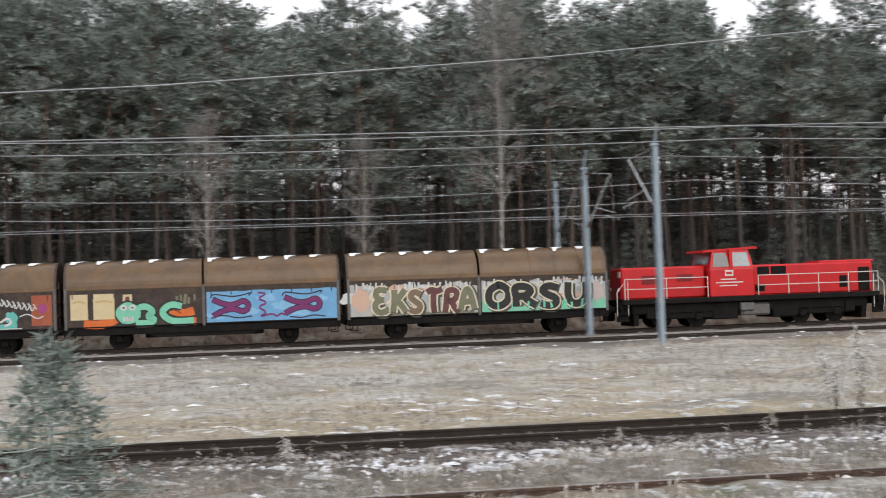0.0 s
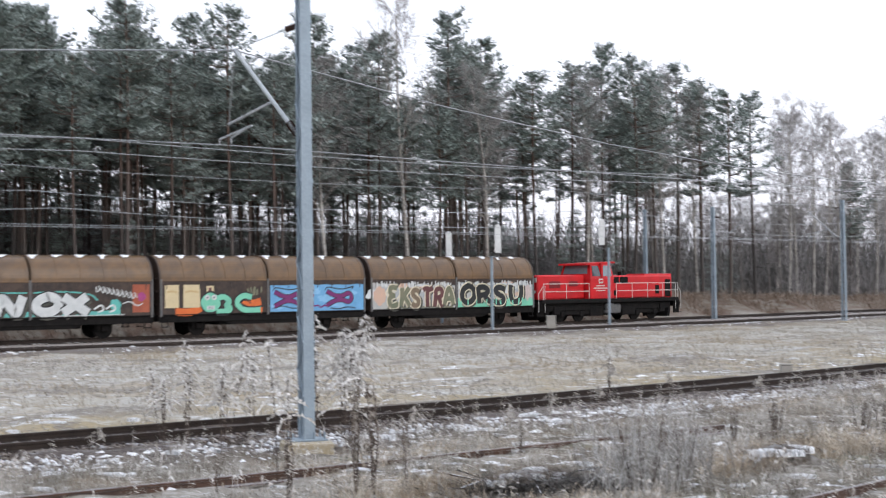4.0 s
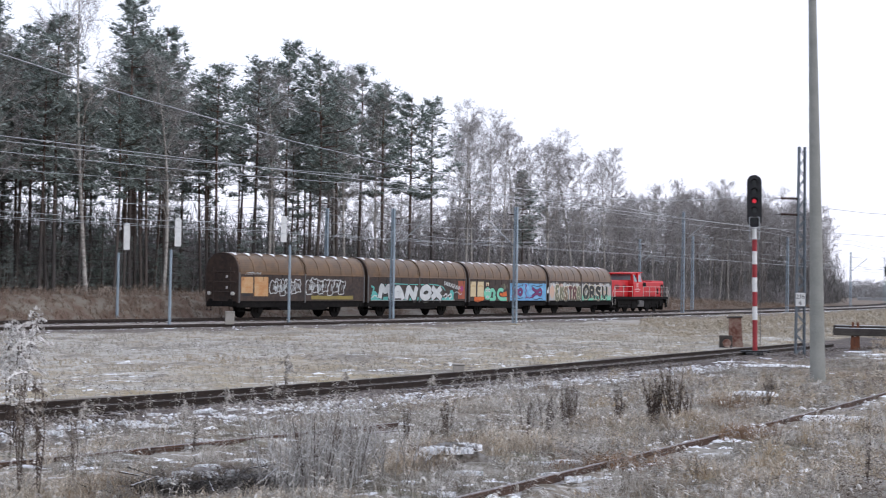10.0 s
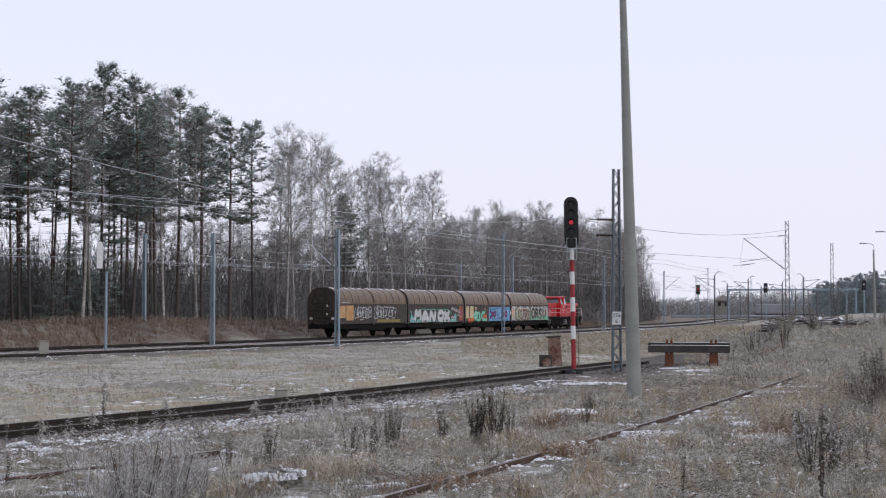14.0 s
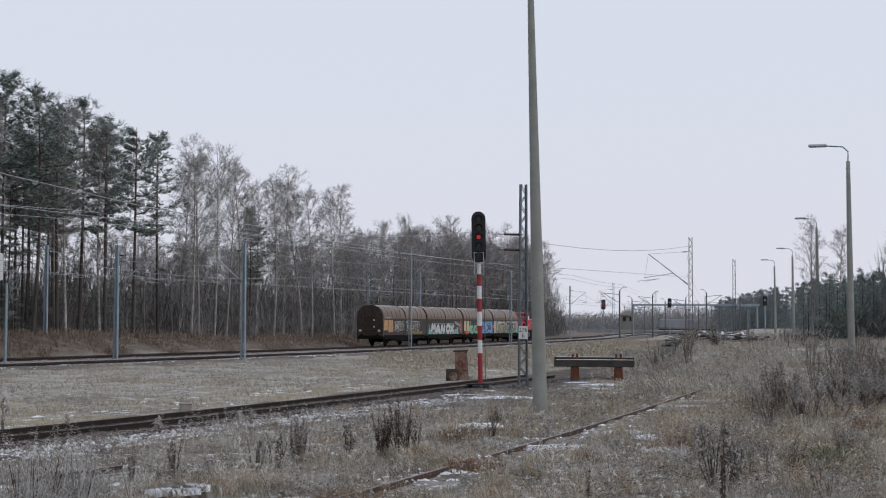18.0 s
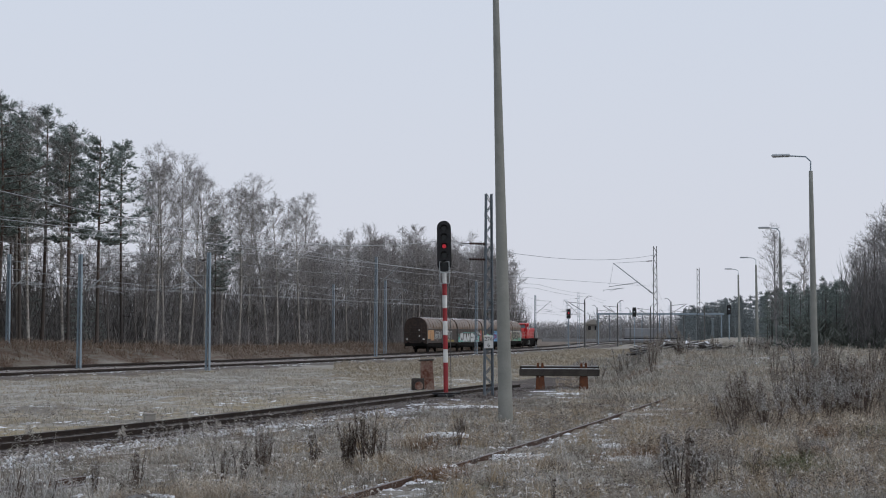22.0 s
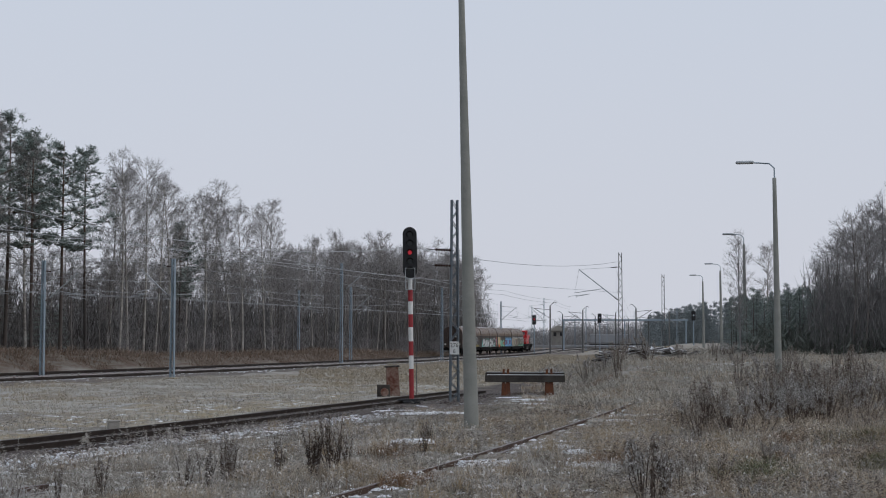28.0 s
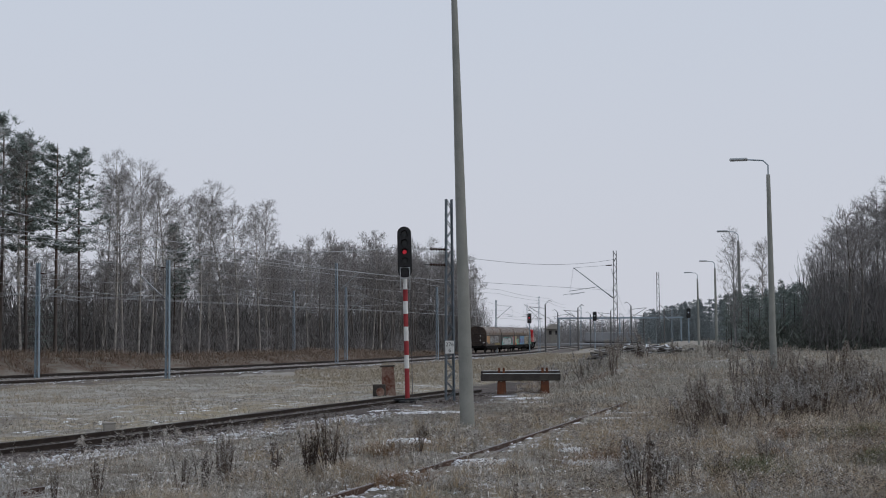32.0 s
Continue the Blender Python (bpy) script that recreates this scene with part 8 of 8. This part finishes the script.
cover = np.column_stack([rg.normal(6.7, 0.5, 420), rg.normal(18.0, 0.3, 420)])
grass("frosted_leaf_litter", "dark drooping leaves with frosted edges over cut branches", cover, 0.12 + 0.14 * rg.random(len(cover)), 0.014, 5,
      mat("dark_frosted_leaves", (0.028, 0.024, 0.02), (0.17, 0.155, 0.145), 0.8, 0, 3, 12, 0, island=1.1, spread=0.7), 2.4)


EARTH = mat("mossy_earth", (0.04, 0.031, 0.024), (0.1, 0.08, 0.06), 0.95, 0, 2, 12, 0.6, frost=0.2)


def mound(x, y, w, d, h, seed):
    """A low hummock of earth and moss."""
    rg = np.random.default_rng(seed)
    s, n, rings = Shape(), 18, 5
    ph = rg.random(4) * 6.28
    s.v.append((0, 0, h))
    for k in range(1, rings + 1):
        for i in range(n):
            a, f = 2 * math.pi * i / n, k / rings
            r = f * (1 + 0.18 * math.sin(2 * a + ph[0]) + 0.12 * math.sin(5 * a + ph[1]))
            s.v.append((r * w / 2 * math.cos(a), r * d / 2 * math.sin(a), h * (1 - f ** 2) * (0.9 + 0.2 * rg.random()) - 0.06 * f))
    s.f += [(0, 1 + i, 1 + (i + 1) % n) for i in range(n)]
    s.f += [(1 + k * n + i, 1 + (k + 1) * n + i, 1 + (k + 1) * n + (i + 1) % n, 1 + k * n + (i + 1) % n) for k in range(rings - 1) for i in range(n)]
    single("earth_hummock", s, EARTH, "low hummock of dark earth and grass with snow on top", "hummock", pose(x, y, float(ground_z(x, y)[0])), group="hummocks", smooth=True)
    q = np.column_stack([rg.normal(x, w * 0.2, 260), rg.normal(y, d * 0.2, 260)])
    e = ((q[:, 0] - x) / (w / 2)) ** 2 + ((q[:, 1] - y) / (d / 2)) ** 2
    tuft = grass("grass_tussocks", "dark dead herbs growing on the hummock", q[e < 0.9], (0.08 + 0.12 * rg.random(260))[e < 0.9], 0.005, 5, DARKHERB, 1.5)
    tuft.location.z += h * 0.55


for q in ((11.15, 19.1, 1.7, 1.1, 0.36), (23.3, 25.4, 1.6, 1.0, 0.32), (6.75, 18.1, 1.7, 1.1, 0.3), (51.2, 47.2, 3.2, 1.7, 0.2)):
    mound(*q, int(q[0]))


def snow_patch(x, y, w, d, h, seed, lift=0.0):
    rg = np.random.default_rng(seed)
    nx, ny = 44, 26
    ph = rg.random(8) * 6.28
    s = Shape()
    X, Y = np.meshgrid(np.linspace(-1.15, 1.15, nx), np.linspace(-1.15, 1.15, ny))
    wob = 0.22 * np.sin(3.1 * X * w + ph[0] + 2 * np.sin(2.3 * Y + ph[1])) + 0.2 * np.sin(6.5 * Y + ph[2] + 3 * np.sin(4.3 * X + ph[3])) + 0.16 * np.sin(11 * X + ph[4]) * np.sin(9 * Y + ph[5]) + rg.normal(0, 0.09, X.shape)
    rag = np.sin(17 * X + 2 * np.sin(7 * Y) + ph[6]) * np.sin(13 * Y + ph[7])
    f = 0.72 - 0.8 * np.sqrt(X ** 2 + Y ** 2) + 1.35 * wob + 0.34 * rag
    Z = np.where(f > 0.15, h * np.clip(f, 0, 1) ** 0.5, -0.04)
    s.v += [(float(x) * w / 2 + rg.normal(0, 0.012), float(y) * d / 2 + rg.normal(0, 0.008), float(z)) for x, y, z in zip(X.ravel(), Y.ravel(), Z.ravel())]
    for j in range(ny - 1):
        for i in range(nx - 1):
            q = [j * nx + i, j * nx + i + 1, (j + 1) * nx + i + 1, (j + 1) * nx + i]
            if max(f.ravel()[q]) > 0.15:
                s.f.append(tuple(q))
    if not s.f:
        s.f.append((0, 1, nx + 1, nx))
    return single("snow_patch", s, SNOW, "patch of leftover snow lying in frosted grass", "snow", pose(x, y, float(ground_z(x, y)[0]) + 0.01 + lift, 0, 0, -25), group="snow patches", smooth=True)


for i, q in enumerate(((10.95, 18.95, 0.55, 0.4, 0.08, 0.22), (11.45, 19.1, 0.5, 0.36, 0.08, 0.21), (10.65, 18.95, 0.3, 0.22, 0.06, 0.15), (11.2, 18.8, 0.36, 0.25, 0.06, 0.17), (23.3, 25.35, 0.9, 0.55, 0.09, 0.24),
                       (6.45, 18.05, 0.26, 0.16, 0.06, 0.2), (6.85, 18.15, 0.34, 0.18, 0.06, 0.24), (6.75, 17.85, 0.22, 0.14, 0.05, 0.17), (7.05, 17.9, 0.2, 0.14, 0.05, 0.14), (6.2, 17.9, 0.2, 0.12, 0.05, 0.1), (7.1, 18.05, 0.25, 0.16, 0.04, 0.12), (6.3, 18.3, 0.22, 0.16, 0.04, 0.1))):
    snow_patch(*q[:5], 470 + i, q[5])
spots = [(22.6, 22.4, 1.2, 0.7, 0.06), (23.6, 22.8, 0.9, 0.6, 0.06), (24.8, 20.8, 1.0, 0.8, 0.08), (26.4, 22.6, 0.8, 0.6, 0.05), (27.6, 24.6, 1.0, 0.7, 0.05),
         (38, 30.5, 2.6, 0.6, 0.05), (42, 33.3, 2.2, 0.6, 0.05), (35.5, 37.5, 2.0, 0.8, 0.04), (37, 41, 2.4, 0.8, 0.04), (31, 35, 1.4, 0.6, 0.04), (47.5, 43.6, 1.8, 1.0, 0.04), (45.6, 41.6, 1.6, 0.8, 0.04), (49.0, 46.4, 1.2, 0.6, 0.04)]
for i in range(50):
    x = -10 + 40 * ru.random()
    y = float(np.interp(x, SIDING_X, SIDING_Y)) - 3.5 + ru.normal(0, 0.7)
    spots.append((x, y, 0.15 + 0.45 * ru.random(), 0.1 + 0.2 * ru.random(), 0.05))
for i in range(60):
    d, az = 17 + 14 * ru.random(), -14 + 50 * ru.random()
    spots.append((d * math.sin(radians(az)), d * math.cos(radians(az)), 0.15 + 0.4 * ru.random(), 0.1 + 0.18 * ru.random(), 0.04))
for i in range(12):
    d, az = 33 + 16 * ru.random(), -20 + 55 * ru.random()
    p = (d * math.sin(radians(az)), d * math.cos(radians(az)))
    if siding_side(np.array([p]))[0] > 2.5:
        spots.append((*p, 0.25 + 0.4 * ru.random(), 0.3 + 0.3 * ru.random(), 0.03))
for i, q in enumerate(spots):
    snow_patch(*q, 500 + i)
def flecks(name, label, xy, size, lift=0.0):
    """Small broken crusts of snow."""
    n = len(xy)
    z = ground_z(xy[:, 0], xy[:, 1])
    a0 = ru.random(n) * 6.283
    r = size * (0.4 + 1.2 * ru.random(n) ** 2)
    ang = a0[:, None] + np.linspace(0, 6.283, 6)[None, :-1] + ru.normal(0, 0.25, (n, 5))
    rr = r[:, None] * (0.5 + 0.9 * ru.random((n, 5)))
    rim = np.stack([xy[:, :1] + rr * np.cos(ang), xy[:, 1:] + 0.6 * rr * np.sin(ang), np.repeat((z + lift - 0.01)[:, None], 5, 1)], 2)
    top = np.column_stack([xy + ru.normal(0, 0.02, (n, 2)), z + lift + 0.025 + 0.08 * r])[:, None]
    v = np.concatenate([rim, top], 1).reshape(-1, 3)
    t = np.array([(i, (i + 1) % 5, 5) for i in range(5)])
    return single(name, np_mesh(name, v, (t[None] + 6 * np.arange(n)[:, None, None]).reshape(-1, 3), SNOW), SNOW, label, "snow", kind="stuff")


verge_xy = np.array([[*on_line(a, b)[:2]] for a, b in zip(-40 + 230 * ru.random(1500), -6.2 - 3.2 * ru.random(1500) ** 1.3)])
flecks("snow_flecks", "broken crusts of snow on the gravel verge", verge_xy[patchy(verge_xy, 0.3, 2.0) > 0.35], 0.12, 0.07)
sx = -12 + 52 * ru.random(1400)
side_xy = np.column_stack([sx, np.interp(sx, SIDING_X, SIDING_Y) - 3.3 + ru.normal(0, 0.55, 1400)])
flecks("snow_flecks", "broken crusts of snow beside the siding", side_xy[patchy(side_xy, 0.5, 1.0) > 0.35], 0.085)
open_xy = scatter(1500, 14, 40, -20, 56, lambda p: siding_side(p) < -2.4)
flecks("snow_flecks", "scraps of snow in the rough grass", open_xy[patchy(open_xy, 0.55, 9.0) > 0.62], 0.12)
mead_xy = scatter(1600, 26, 60, -28, 42, lambda p: off_beds(p) & (siding_side(p) > 2.0))
flecks("snow_flecks", "scraps of snow in the meadow", mead_xy[patchy(mead_xy, 0.3, 4.0) > 0.78], 0.15)
rail_u = ru.random(420)
rail_xy = np.column_stack([9.9 + 40 * rail_u, 15.9 + 23.6 * rail_u - 0.35]) + ru.normal(0, 0.25, (420, 2))
flecks("snow_flecks", "snow lying along the old rail", rail_xy[patchy(rail_xy, 0.5, 3.0) > 0.5], 0.13)
sap = make_tree("pine_sapling", "young frosted pine sapling with bluish needles", zip(("trunk", "crown"), spruce_parts(300, 2.3, 1.25, 20)), "", "tree")
sap.matrix_basis = pose(-8.72, 18.31, GROUND - 0.05)
sap.children[1].data.materials[0] = mat("bluish_frosted_needles", (0.24, 0.31, 0.265), (0.58, 0.62, 0.61), 0.85, 0, 2, 8, 0, island=1.0)


motions()
